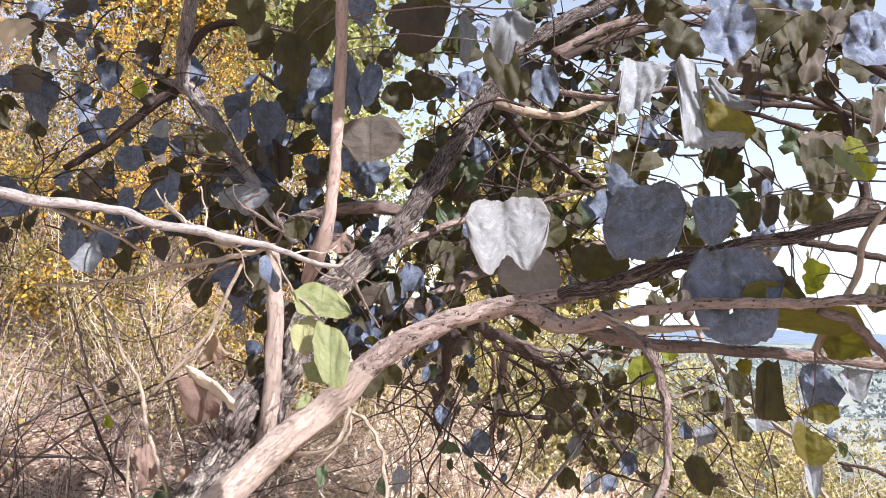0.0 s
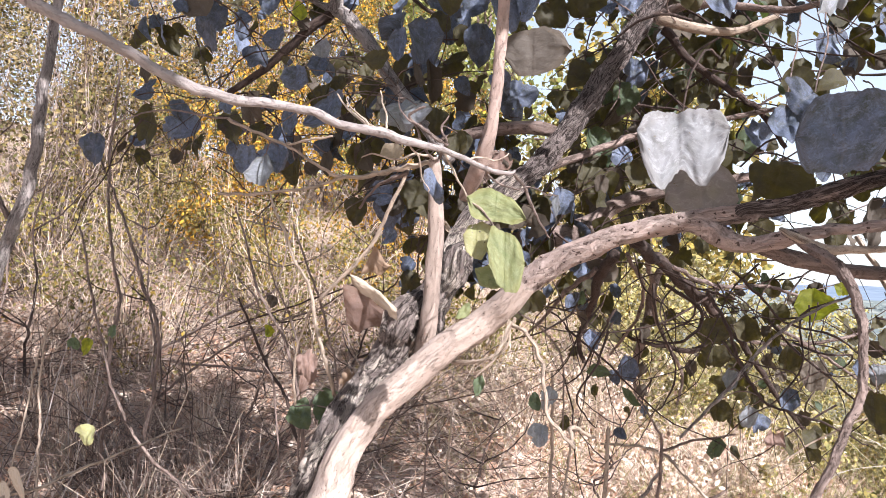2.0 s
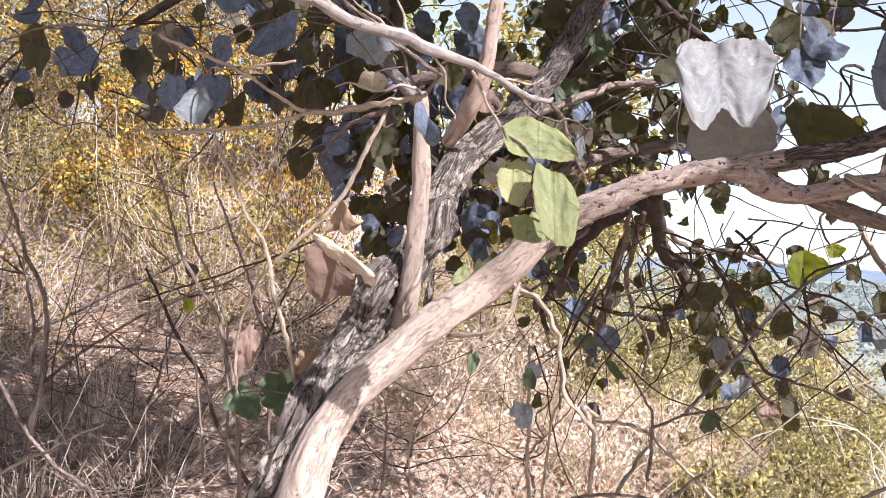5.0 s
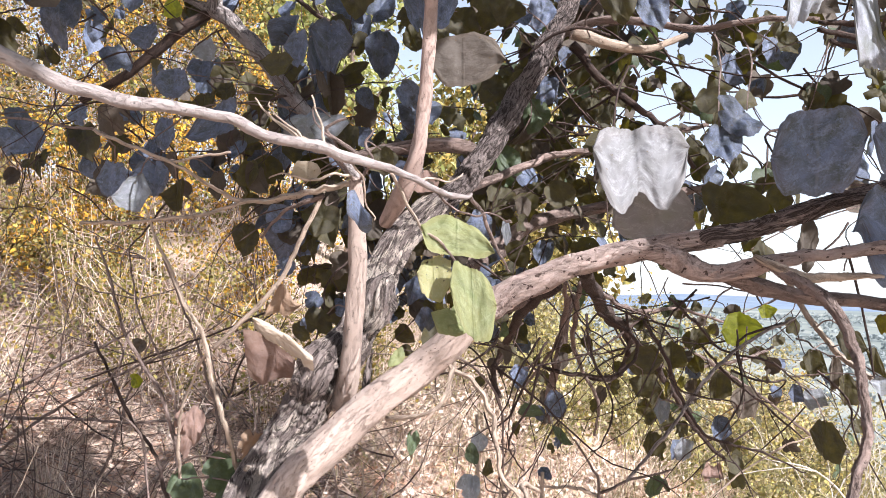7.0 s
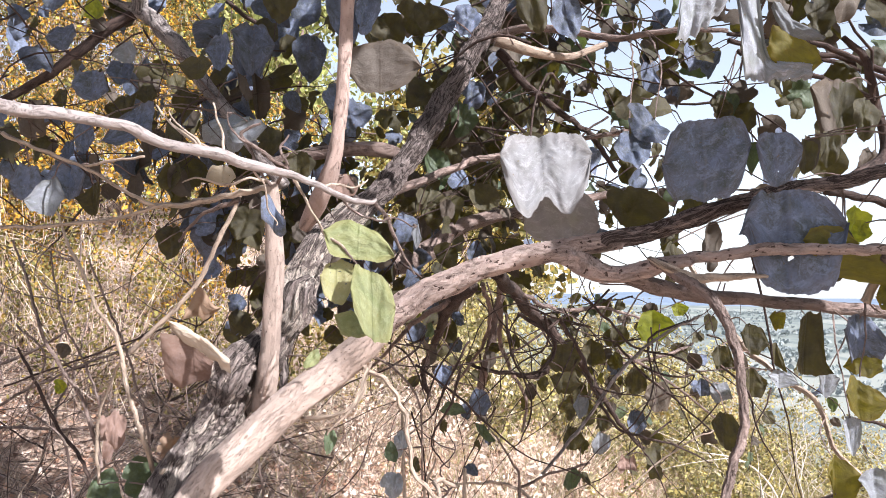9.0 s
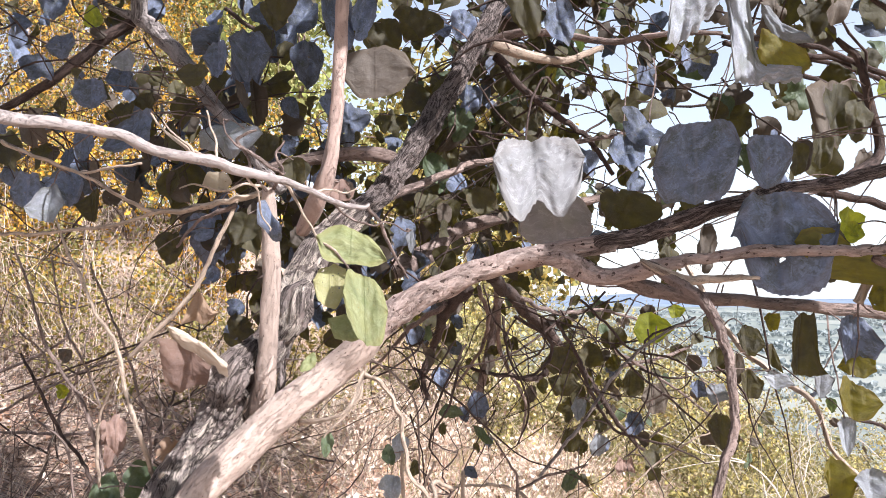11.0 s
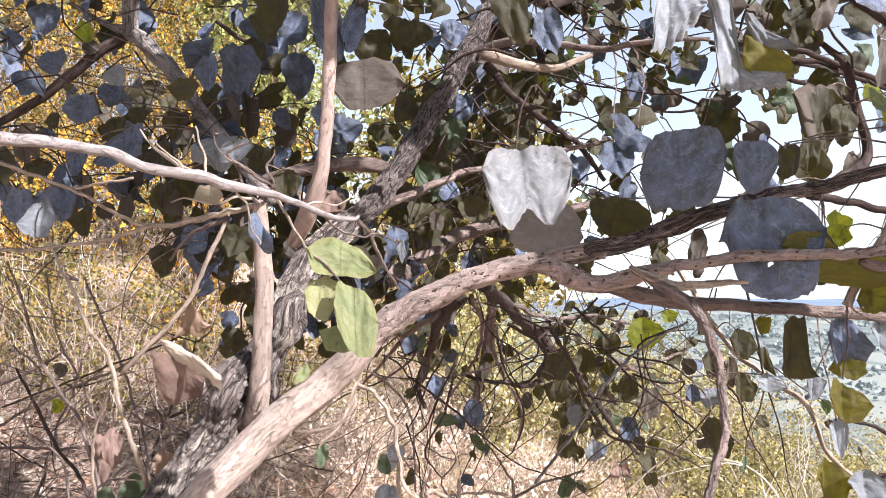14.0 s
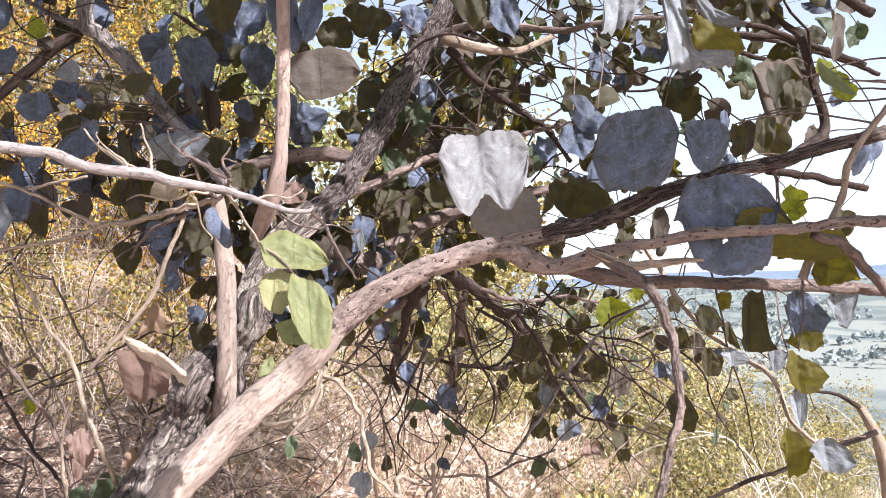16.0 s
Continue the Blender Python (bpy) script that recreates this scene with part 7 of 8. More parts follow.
def build_mass():
    o = Vector(TREE.location)
    for kind, items in MASS.items():
        verts, faces, uvs = [], [], []
        for m, shape in items:
            vs, fs, us = COARSE[shape % len(COARSE)]
            b = len(verts)
            verts += [tuple(m @ Vector(v) - o) for v in vs]
            faces += [tuple(i + b for i in f) for f in fs]
            uvs += us
        tagged(part_of("foliage", mesh_of("foliage", verts, faces, LEAF[kind], uvs), TREE), kind="stuff")
    verts, faces, uvs = [], [], []
    for line, seed in TANGLE:
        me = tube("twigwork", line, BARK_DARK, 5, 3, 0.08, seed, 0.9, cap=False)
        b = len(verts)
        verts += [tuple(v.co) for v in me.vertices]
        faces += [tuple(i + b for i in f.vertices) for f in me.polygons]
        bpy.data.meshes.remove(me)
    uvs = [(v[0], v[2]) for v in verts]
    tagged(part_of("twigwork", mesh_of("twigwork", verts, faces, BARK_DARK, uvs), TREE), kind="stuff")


DARK = ("olive", "olive", "olive", "brown", "slate", "olive", "deep", "brown", "olive", "olive")
rs0 = random.Random(11)
U = rs0.uniform
# crown over the limbs
for k in range(118):
    spray((U(-0.05, 0.95) if k % 9 else U(0.95, 2.1), U(2.3, 4.0), U(1.95, 3.1) if k % 9 else U(2.6, 3.2)), (U(-1, 1), U(-0.5, 0.5), U(-0.6, 0.5)), U(0.35, 0.8), 6, DARK, 0.095, 200 + k, U(0.002, 0.006), kink=0.5, apart=k < 14)
# bare bent twigs among them
for k in range(56):
    spray((U(0.0, 1.4), U(2.2, 3.6), U(1.7, 2.9)), (U(-1, 1), U(-0.5, 0.5), U(-0.6, 0.6)), U(0.4, 1.0), 0, DARK, 0.1, 700 + k, U(0.002, 0.006), kink=0.6)
# hanging growth under the limbs
for k in range(34):
    spray((U(-0.2, 1.15), U(2.4, 3.4), U(1.0, 1.7)), (U(-1, 1), U(-0.4, 0.4), U(-1.0, 0.1)), U(0.35, 0.75), 5, DARK, 0.055, 300 + k, U(0.002, 0.004), kink=0.5, apart=k < 12, lowest=0.82)
for k in range(44):
    spray((U(-0.2, 1.0), U(1.9, 3.2), U(1.2, 1.6)), (U(-1, 1), U(-0.4, 0.4), U(-1.0, 0.2)), U(0.35, 0.9), 0, DARK, 0.1, 800 + k, U(0.0012, 0.004), kink=0.6)
for k in range(16):
    spray((U(-0.25, 0.75), U(2.0, 2.7), U(1.15, 1.5)), (U(-1, 1), U(-0.3, 0.3), U(-1.0, 0.0)), U(0.3, 0.6), 0, DARK, 0.1, 3000 + k, U(0.002, 0.0045), kink=0.85)
# far side of the crown to the left
for k in range(52):
    spray((U(-1.9, -0.6), U(2.3, 3.1), U(1.85, 2.8)), (U(-1, 1), U(-0.4, 0.4), U(-0.8, 0.3)), U(0.3, 0.6), 4, ("slate", "slate", "slate", "olive", "olive", "brown"), 0.09, 400 + k, kink=0.5, apart=k < 8, lowest=1.66)
# shaded leaves and bent twigs behind the old trunk and the stub
for k in range(26):
    spray((U(-0.75, -0.25), U(2.2, 2.8), U(1.5, 1.95)), (U(-1, 1), U(-0.4, 0.4), U(-0.6, 0.4)), U(0.2, 0.45), 4, ("olive", "slate", "olive", "brown"), 0.075, 1200 + k, U(0.0015, 0.004), kink=0.6, apart=k < 6)
for k in range(30):
    spray((U(-0.55, 0.15), U(2.35, 3.0), U(1.4, 1.85)), (U(-1, 1), U(-0.4, 0.4), U(-0.6, 0.3)), U(0.2, 0.45), 5, ("olive", "brown", "olive", "slate"), 0.08, 2600 + k, U(0.0015, 0.004), kink=0.6)
# fine bent twigs through the dusty leaves
for k in range(60):
    spray((U(-1.7, -0.4), U(1.9, 2.7), U(1.7, 2.5)), (U(-1, 1), U(-0.4, 0.4), U(-0.7, 0.5)), U(0.25, 0.7), 0, DARK, 0.1, 1300 + k, U(0.0012, 0.0035), kink=0.7)
# unseen crown growth added past the limbs, sunny side, to shade leaves and limb
for k in range(18):
    spray((U(1.12, 1.6), U(0.9, 1.06), U(2.05, 2.45)), (U(-1, 1), U(-0.5, 0.5), U(-0.4, 0.5)), U(0.12, 0.2), 4, DARK, 0.11, 900 + k, kink=0.5, spread=0.03)
for k in range(16):
    x = U(0.99, 1.2)
    mass_leaf((x, U(0.82, 0.92), U(2.22, 2.35 if x < 1.06 else 2.42)), 0.11, 0.12, ("olive", "brown")[k % 2], U(-40, 40), U(20, 45), U(30, 60), k)
for k in range(5):
    spray((U(1.25, 1.35), U(0.82, 0.92), U(2.42, 2.5)), (-1, 0, -0.5), 0.3, 0, DARK, 0.1, 1600 + k, 0.0025, kink=0.2)
for k in range(46):
    high = U(2.24, 2.54)
    spray((U(1.2 if high > 2.40 else 0.98, 1.6), U(0.78, 0.95), high), (U(-0.1, 1), U(-0.5, 0.5), U(-0.3, 0.5)), U(0.12, 0.2), 6, DARK, 0.13, 1500 + k, kink=0.3, spread=0.03)
# overhead sprays out of view, added to shade the slope on the left
for k in range(50):
    spray((U(-1.6, -0.3), U(0.7, 2.0), U(3.2, 3.8)), (U(-1, 1), U(-0.6, 0.7), U(-0.2, 0.4)), U(0.25, 0.5), 7, DARK, 0.14, 1700 + k, kink=0.4)
LIT = [(-0.60, 1.17, 1.70), (-0.30, 1.35, 1.63), (-0.19, 1.30, 1.42), (-0.55, 1.65, 1.0), (-0.35, 1.68, 1.23), (-0.75, 1.55, 0.6), (-0.45, 1.24, 1.67), (-0.75, 1.10, 1.73), (-0.29, 1.78, 1.95), (-0.44, 1.80, 1.5), (-0.22, 1.34, 1.47), (0.15, 1.63, 1.70), (-0.45, 1.70, 1.15), (-0.66, 1.60, 0.80), (0.0, 1.67, 1.51)]


def shades(at, room):
    """Whether a spray there would keep the sun off the lit wood and leaves."""
    for p in LIT:
        way = np.array(at) - np.array(p)
        if np.linalg.norm(way - np.array(SUN) * way.dot(np.array(SUN))) < room:
            return True
    return False


# more unseen sprays added as shade, with gaps left for the lit parts
for k in range(90):
    x = U(-0.4, 1.3)
    at = (x, U(-0.7, 1.3) if x < 0.7 else U(0.2, 0.8), U(3.1, 3.7))
    if shades(at, 0.34):
        continue
    spray(at, (U(-1, 0.2), U(-0.3, 0.7), U(-0.2, 0.4)), U(0.2, 0.45), 7, DARK, 0.16, 930 + k, kink=0.4)
for k in range(70):
    at = (U(0.0, 1.15), U(0.2, 1.3), U(3.3, 3.7))
    if not shades(at, 0.26):
        spray(at, (U(-1, 1), U(-0.6, 0.6), U(-0.1, 0.2)), U(0.2, 0.4), 8, DARK, 0.14, 2000 + k, kink=0.3)
for k in range(120):
    at = (U(0.15, 1.62), U(-1.15, -0.05), U(3.42, 3.62))
    if shades(at, 0.36):
        continue
    spray(at, (U(-1, 1), U(-0.6, 0.6), U(-0.1, 0.2)), U(0.2, 0.4), 8, DARK, 0.15, 2100 + k, kink=0.3)
for k in range(220):
    at = (U(0.6, 1.95), U(-1.2, -0.45), U(3.45, 3.55))
    if shades(at, 0.19):
        continue
    spray(at, (U(-1, 1), U(-0.6, 0.6), U(-0.1, 0.1)), U(0.10, 0.18), 7, DARK, 0.10, 2300 + k, kink=0.3, spread=0.04)
build_mass()


# ---- growth behind the tree ----
def shrub(name, x, y, h, w, mat, n, size, seed, label, category, group, stem_mat=BARE, stems=26, low=0.15, r=0.008):
    """A bush: bare stems that fan out of one foot, and small leaves in uneven clumps along them."""
    rs = np.random.RandomState(seed)
    z = float(land(x, y)) - 0.05
    ob = thing(name, (x, y, z), label, category, group)
    a = rs.uniform(0, 6.283, stems)
    lean = rs.uniform(0.1, 1.0, stems) ** 0.7
    feet = np.stack([np.cos(a) * 0.12, np.sin(a) * 0.12, np.zeros(stems)], 1)
    tops = np.stack([np.cos(a) * lean * w / 2, np.sin(a) * lean * w / 2, h * rs.uniform(0.55, 1.0, stems) * (1 - 0.25 * lean)], 1)
    bow = np.stack([-np.cos(a) * 0.1 * w, -np.sin(a) * 0.1 * w, np.full(stems, 0.10 * h)], 1) + rs.normal(size=(stems, 3)) * np.array([0.12, 0.12, 0.03]) * h
    tagged(part_of("brushwood", stalks("brushwood", feet, tops, bow, rs.uniform(0.6, 1.3, stems) * r, stem_mat, rs, 6), ob), kind="stuff")
    m = stems * 5
    pick = rs.randint(0, stems, m)
    s = rs.uniform(low, 1.0, m)
    a0 = feet[pick] * (1 - s[:, None]) ** 2 + 2 * (s * (1 - s))[:, None] * ((feet + tops) / 2 + bow)[pick] + tops[pick] * (s ** 2)[:, None]
    d = rs.normal(size=(m, 3)) * np.array([1, 1, 0.7])
    d /= np.linalg.norm(d, axis=1)[:, None]
    a1 = a0 + d * (rs.uniform(0.15, 0.4, m) * min(w, h) * 0.45)[:, None]
    tagged(part_of("twigwork", stalks("twigwork", a0, a1, rs.normal(size=(m, 3)) * 0.03, rs.uniform(0.3, 0.6, m) * r, stem_mat, rs, 3), ob), kind="stuff")
    if n:
        tufts = a1[rs.randint(0, m, max(6, m // 4))]
        c = tufts[rs.randint(0, len(tufts), n)] + rs.normal(size=(n, 3)) * 0.062 * min(w, h) ** 0.8
        c[:, 2] = np.maximum(c[:, 2], 0.03)
        tagged(part_of("foliage", scraps("foliage", c, size * rs.uniform(0.5, 1.4, n), mat, rs), ob), kind="stuff")
    return ob


def background_tree(x, y, h, w, mat, n, size, seed, label, group):
    """A tree: tapered trunk, limbs and a crown of many small leaves in uneven clumps."""
    rs = np.random.RandomState(seed)
    z = float(land(x, y)) - 0.1
    ob = thing("tree", (x, y, z), label, "tree", group)
    part_of("trunk", tube("trunk", [(0, 0, 0, 0.09), (0.05, 0.03, h * 0.3, 0.075), (-0.04, 0.05, h * 0.6, 0.05), (0.05, 0, h * 0.92, 0.015)], BARK_TWIG, 10, 8, 0.1, seed, 0.5), ob)
    tips = []
    for k in range(16):
        a, b = rs.uniform(0, 6.283), rs.uniform(0.25, 0.85)
        l = w / 2 * rs.uniform(0.5, 1.0) * (1.15 - 0.6 * abs(b - 0.5))
        e = np.array([math.cos(a) * l, math.sin(a) * l, h * b + rs.uniform(0.05, 0.28) * h])
        s = np.array([0, 0, h * b * 0.9])
        m = (s + e) / 2 + np.array([0, 0, 0.06 * h])
        part_of("limb", tube("limb", [(*s, 0.03), (*m, 0.02), (*e, 0.005)], BARK_TWIG, 6, 5, 0.1, k, 0.5), ob)
        for q in range(9):
            t = rs.uniform(0.35, 1.0)
            tips.append(s * (1 - t) + e * t + rs.normal(size=3) * 0.10 * w)
    tips = np.array(tips)
    n = int(n * 0.75)
    c = tips[rs.randint(0, len(tips), n)] + rs.normal(size=(n, 3)) * 0.055 * w
    tagged(part_of("crown", scraps("crown", c, 1.12 * size * rs.uniform(0.5, 1.4, n), mat, rs), ob), kind="stuff")
    return ob


def row(places, name, mat, size, seed, label, group, **kw):
    for k, (x, y, h, w, n) in enumerate(places):
        shrub(name, x, y, h, w, mat, int(n * 0.66), size * 1.14, seed + k, label, "shrub", group, **kw)


row([(-3.4, 6.6, 3.2, 2.2, 19500), (-2.2, 7.4, 3.6, 2.4, 18000), (-4.6, 8.8, 5.4, 3.2, 21000), (-2.9, 9.6, 5.0, 3.0, 19500), (-6.6, 9.8, 2.6, 2.6, 9000)], "shrub", FOL_GOLD, 0.025, 40, "tall thin shrub with golden-yellow autumn leaves", "golden shrubs", stem_mat=BRUSHWOOD, stems=70, r=0.0055)
row([(-5.4, 6.6, 4.6, 3.0, 14000), (-6.8, 8.2, 5.8, 3.4, 16800), (-8.6, 7.6, 6.0, 3.6, 16800), (-7.2, 5.6, 4.6, 3.0, 8400), (-10.4, 9.4, 6.5, 4.0, 16800), (-5.0, 5.4, 2.6, 2.2, 2500), (-6.2, 4.2, 2.4, 2.0, 2100), (-9.6, 6.0, 5.0, 3.4, 9800), (-4.4, 11.2, 5.6, 3.4, 14000), (-7.6, 11.2, 6.2, 3.8, 15300), (-5.6, 7.9, 1.5, 2.2, 8000), (-8.4, 13.0, 4.0, 4.4, 14000), (-8.2, 10.2, 1.8, 2.6, 8000)],
    "shrub", FOL_TAN, 0.029, 240, "thin shrub with tan and olive withered leaves", "withered shrubs", stem_mat=BRUSHWOOD, stems=80, r=0.006)
row([(-0.9, 6.4, 1.9, 2.2, 5600), (-0.2, 8.6, 2.6, 2.8, 8000), (-4.2, 5.0, 1.9, 1.8, 3500), (-2.4, 5.6, 1.9, 1.8, 4100), (-5.6, 4.4, 1.9, 1.8, 2800), (-3.3, 4.6, 1.4, 1.6, 1400), (-1.5, 5.4, 1.5, 1.5, 2400), (-3.2, 6.0, 2.3, 1.8, 4100), (-4.5, 6.9, 1.5, 2.0, 5200)],
    "shrub", FOL_OLIVE, 0.021, 60, "olive-green scrub bush with thin dry stems", "olive scrub bushes", stem_mat=BRUSH, stems=46, r=0.004)
row([(0.1, 5.7, 0.9, 1.4, 1300), (1.1, 5.5, 0.8, 1.4, 1100), (-0.5, 5.4, 0.8, 1.2, 1000), (0.55, 5.0, 0.6, 1.1, 900)],
    "dry_bush", BRUSH, 0.022, 520, "low thicket of pale straw-coloured dead stalks", "straw thickets", stem_mat=BRUSH, stems=90, low=0.1, r=0.004)
row([(1.35, 4.75, 0.5, 1.0, 1900), (2.05, 5.1, 0.6, 1.2, 2300), (0.7, 6.3, 1.1, 1.5, 3900), (1.8, 6.4, 0.8, 1.6, 3500), (2.6, 6.4, 0.9, 1.6, 3500), (3.6, 6.8, 1.1, 1.8, 3900), (0.7, 6.9, 1.7, 2.2, 7700), (1.7, 7.2, 1.5, 2.2, 6600), (3.0, 7.2, 1.4, 2.4, 5700), (4.4, 8.4, 1.4, 2.8, 6600), (5.6, 9.0, 1.6, 3.0, 6600), (3.6, 10.0, 1.9, 3.0, 7700), (6.6, 11.0, 1.9, 3.4, 7700), (2.4, 9.4, 2.0, 2.8, 7700),
     (5.2, 12.4, 2.3, 3.6, 8800), (1.0, 10.6, 2.2, 3.0, 7700)], "shrub", FOL_DRYGREEN, 0.025, 80, "pale yellow-green hillside bush with bare whitish branches", "downhill bushes", stem_mat=GRASS, stems=40, low=0.2, r=0.005)
row([(3.0, 7.6, 1.5, 1.8, 6000), (3.9, 8.6, 1.5, 2.0, 5200)], "shrub", FOL_RUST, 0.025, 190, "hillside bush with rust-orange and yellow leaves", "rusty bushes", stems=40, low=0.2, r=0.007)
for k, (x, y, h, w, n, m) in enumerate([(-2.3, 12.5, 8.5, 5.0, 9000, FOL_GREEN), (-6.5, 12.5, 9.5, 5.5, 15000, FOL_GOLD), (-10.0, 12.0, 10.0, 6.5, 16000, FOL_GOLD), (-5.0, 16.0, 11.0, 6.0, 15000, FOL_GREEN), (0.2, 14.5, 5.0, 5.0, 9000, FOL_OLIVE), (-1.7, 10.5, 4.2, 2.6, 5000, FOL_GREEN), (0.9, 11.5, 3.4, 3.4, 8000, FOL_OLIVE),
                                        (-13.0, 10.0, 10.0, 7.0, 10000, FOL_OLIVE)]):
    background_tree(x, y, h, w, m, n, 0.10 if y > 11 else 0.06, 120 + k, ("slender tree with bright green leaves against the sky", "tree with thin golden-yellow autumn crown")[m is FOL_GOLD], "trees behind")


def gnarled_bush(x, y, h, w, seed):
    """A dead bush: crooked bleached branches that fork out of one foot."""
    rq = random.Random(seed)
    ob = thing("bare_shrub", (x, y, float(land(x, y)) - 0.05), "crooked dead bush of bleached white branches on the slope", "shrub", "dead bushes")

    def grow(p, d, l, r, depth):
        pts = [(*p, r)]
        for q in range(4):
            d = (d + Vector((rq.uniform(-0.8, 0.8), rq.uniform(-0.5, 0.5), rq.uniform(-0.6, 0.5)))).normalized()
            p = p + d * l / 4
            pts.append((*p, r * (1 - 0.17 * (q + 1))))
        part_of("branch", tube("branch", pts, BARK_BLEACHED, 6, 4, 0.1, rq.randint(0, 999), 1.2), ob)
        if depth:
            for q in range(rq.randint(2, 3)):
                b = pts[rq.randint(2, 4)]
                grow(Vector(b[:3]), (d + Vector((rq.uniform(-0.9, 0.9), rq.uniform(-0.5, 0.5), rq.uniform(-0.3, 0.6)))).normalized(), l * 0.65, b[3] * 0.75, depth - 1)

    for q in range(4):
        a = rq.uniform(0, 6.283)
        grow(Vector((0, 0, 0)), Vector((math.cos(a) * w, math.sin(a) * w * 0.6, h)).normalized(), rq.uniform(0.6, 1.0) * math.hypot(w, h), 0.011, 2)


for k, (x, y, h, w) in enumerate([(2.7, 5.1, 1.1, 0.8), (3.4, 5.7, 1.2, 0.9), (4.4, 7.2, 1.3, 1.0)]):
    gnarled_bush(x, y, h, w, 71 + k)


def bare_sapling(x, y, h, seed):
    """A leafless young tree: one kinked reddish-brown stem and side twigs."""
    rq = random.Random(seed)
    ob = thing("bare_sapling", (x, y, float(land(x, y)) - 0.03), "thin leafless reddish-brown sapling on the dry slope", "sapling", "bare saplings")
    pts, px, py = [], 0.0, 0.0
    for k in range(7):
        pts.append((px, py, h * k / 6, 0.011 * (1 - 0.13 * k)))
        px, py = px + rq.uniform(-0.09, 0.09) + 0.02, py + rq.uniform(-0.05, 0.05)
    part_of("stem", tube("stem", pts, BARK_TWIG if seed % 2 else BARK_DARK, 7, 6, 0.12, seed, 1.6), ob)
    for k in range(rq.randint(4, 7)):
        b = pts[rq.randint(2, 5)]
        l, a, up = rq.uniform(0.25, 0.7), rq.choice((-1, 1)) * rq.uniform(0.5, 1.0), rq.uniform(0.1, 0.9)
        m = (b[0] + a * l * 0.5, b[1] + rq.uniform(-0.2, 0.2), b[2] + up * l * 0.35, 0.0042)
        e = (b[0] + a * l + rq.uniform(-0.1, 0.1), m[1] + rq.uniform(-0.2, 0.2), b[2] + up * l, 0.0018)
        part_of("twig", tube("twig", [(b[0], b[1], b[2], 0.0055), m, e], BARK_DARK, 5, 6, 0.1, seed + k, 1.5), ob)


for k, (x, y, h) in enumerate([(-2.9, 4.4, 1.5), (-3.5, 3.9, 1.9), (-2.2, 4.2, 1.3), (-1.8, 4.9, 1.5), (-4.3, 4.3, 2.1), (-3.8, 5.0, 2.0), (-2.6, 5.2, 1.7), (-5.0, 4.9, 2.3), (-1.3, 4.4, 0.9), (0.1, 4.6, 0.8), (-0.6, 4.1, 0.8)]):
    bare_sapling(x, y, h, 31 + k)


def stem_clump(name, x, y, label, stems):
    """Thin crooked stems that rise out of the slope side by side."""
    ob = thing(name, (x, y, float(land(x, y))), label, "stems", "undergrowth stems")
    o = ob.location
    for k, (mat, pts) in enumerate(stems):
        first = pts[0]
        foot = (first[0] + 0.02, first[1] + 0.05, float(land(first[0] + 0.02, first[1] + 0.05)) - 0.02, first[3] * 1.15)
        line = [(p[0] - o[0], p[1] - o[1], p[2] - o[2], p[3]) for p in [foot] + pts]
        part_of("stem", tube("stem", line, mat, 7, 6, 0.1, 900 + k, 0.7), ob)


stem_clump("dry_undergrowth", 0.0, 2.3, "thin pale and brown crooked stems below the limb", [
    (BARK_STRAW, [(-0.129, 2.30, 0.396, 0.0064), (-0.126, 2.30, 0.608, 0.0058), (-0.136, 2.30, 0.756, 0.0056), (-0.137, 2.30, 0.903, 0.0052), (-0.144, 2.30, 1.094, 0.0045)]),
    (BARK_STRAW, [(0.016, 2.20, 0.454, 0.0071), (0.030, 2.20, 0.672, 0.0068), (0.034, 2.20, 0.794, 0.0062), (0.034, 2.20, 0.958, 0.0050)]),
    (BARK_TWIG, [(-0.205, 2.20, 0.437, 0.0048), (-0.163, 2.20, 0.581, 0.0048), (-0.081, 2.20, 0.665, 0.0047), (0.020, 2.20, 0.703, 0.0045), (0.136, 2.20, 0.713, 0.0038), (0.252, 2.20, 0.695, 0.0030), (0.381, 2.20, 0.660, 0.0020)]),
    (BARK_GREY, [(-0.006, 2.30, 0.439, 0.0075), (0.048, 2.30, 0.555, 0.0066), (0.106, 2.30, 0.659, 0.0064), (0.155, 2.30, 0.745, 0.0056), (0.205, 2.30, 0.820, 0.0040)]),
    (BARK_TWIG, [(-0.028, 2.25, 0.476, 0.0065), (0.099, 2.25, 0.570, 0.0056), (0.215, 2.25, 0.657, 0.0054), (0.328, 2.25, 0.752, 0.0045), (0.384, 2.25, 0.798, 0.0028)])])
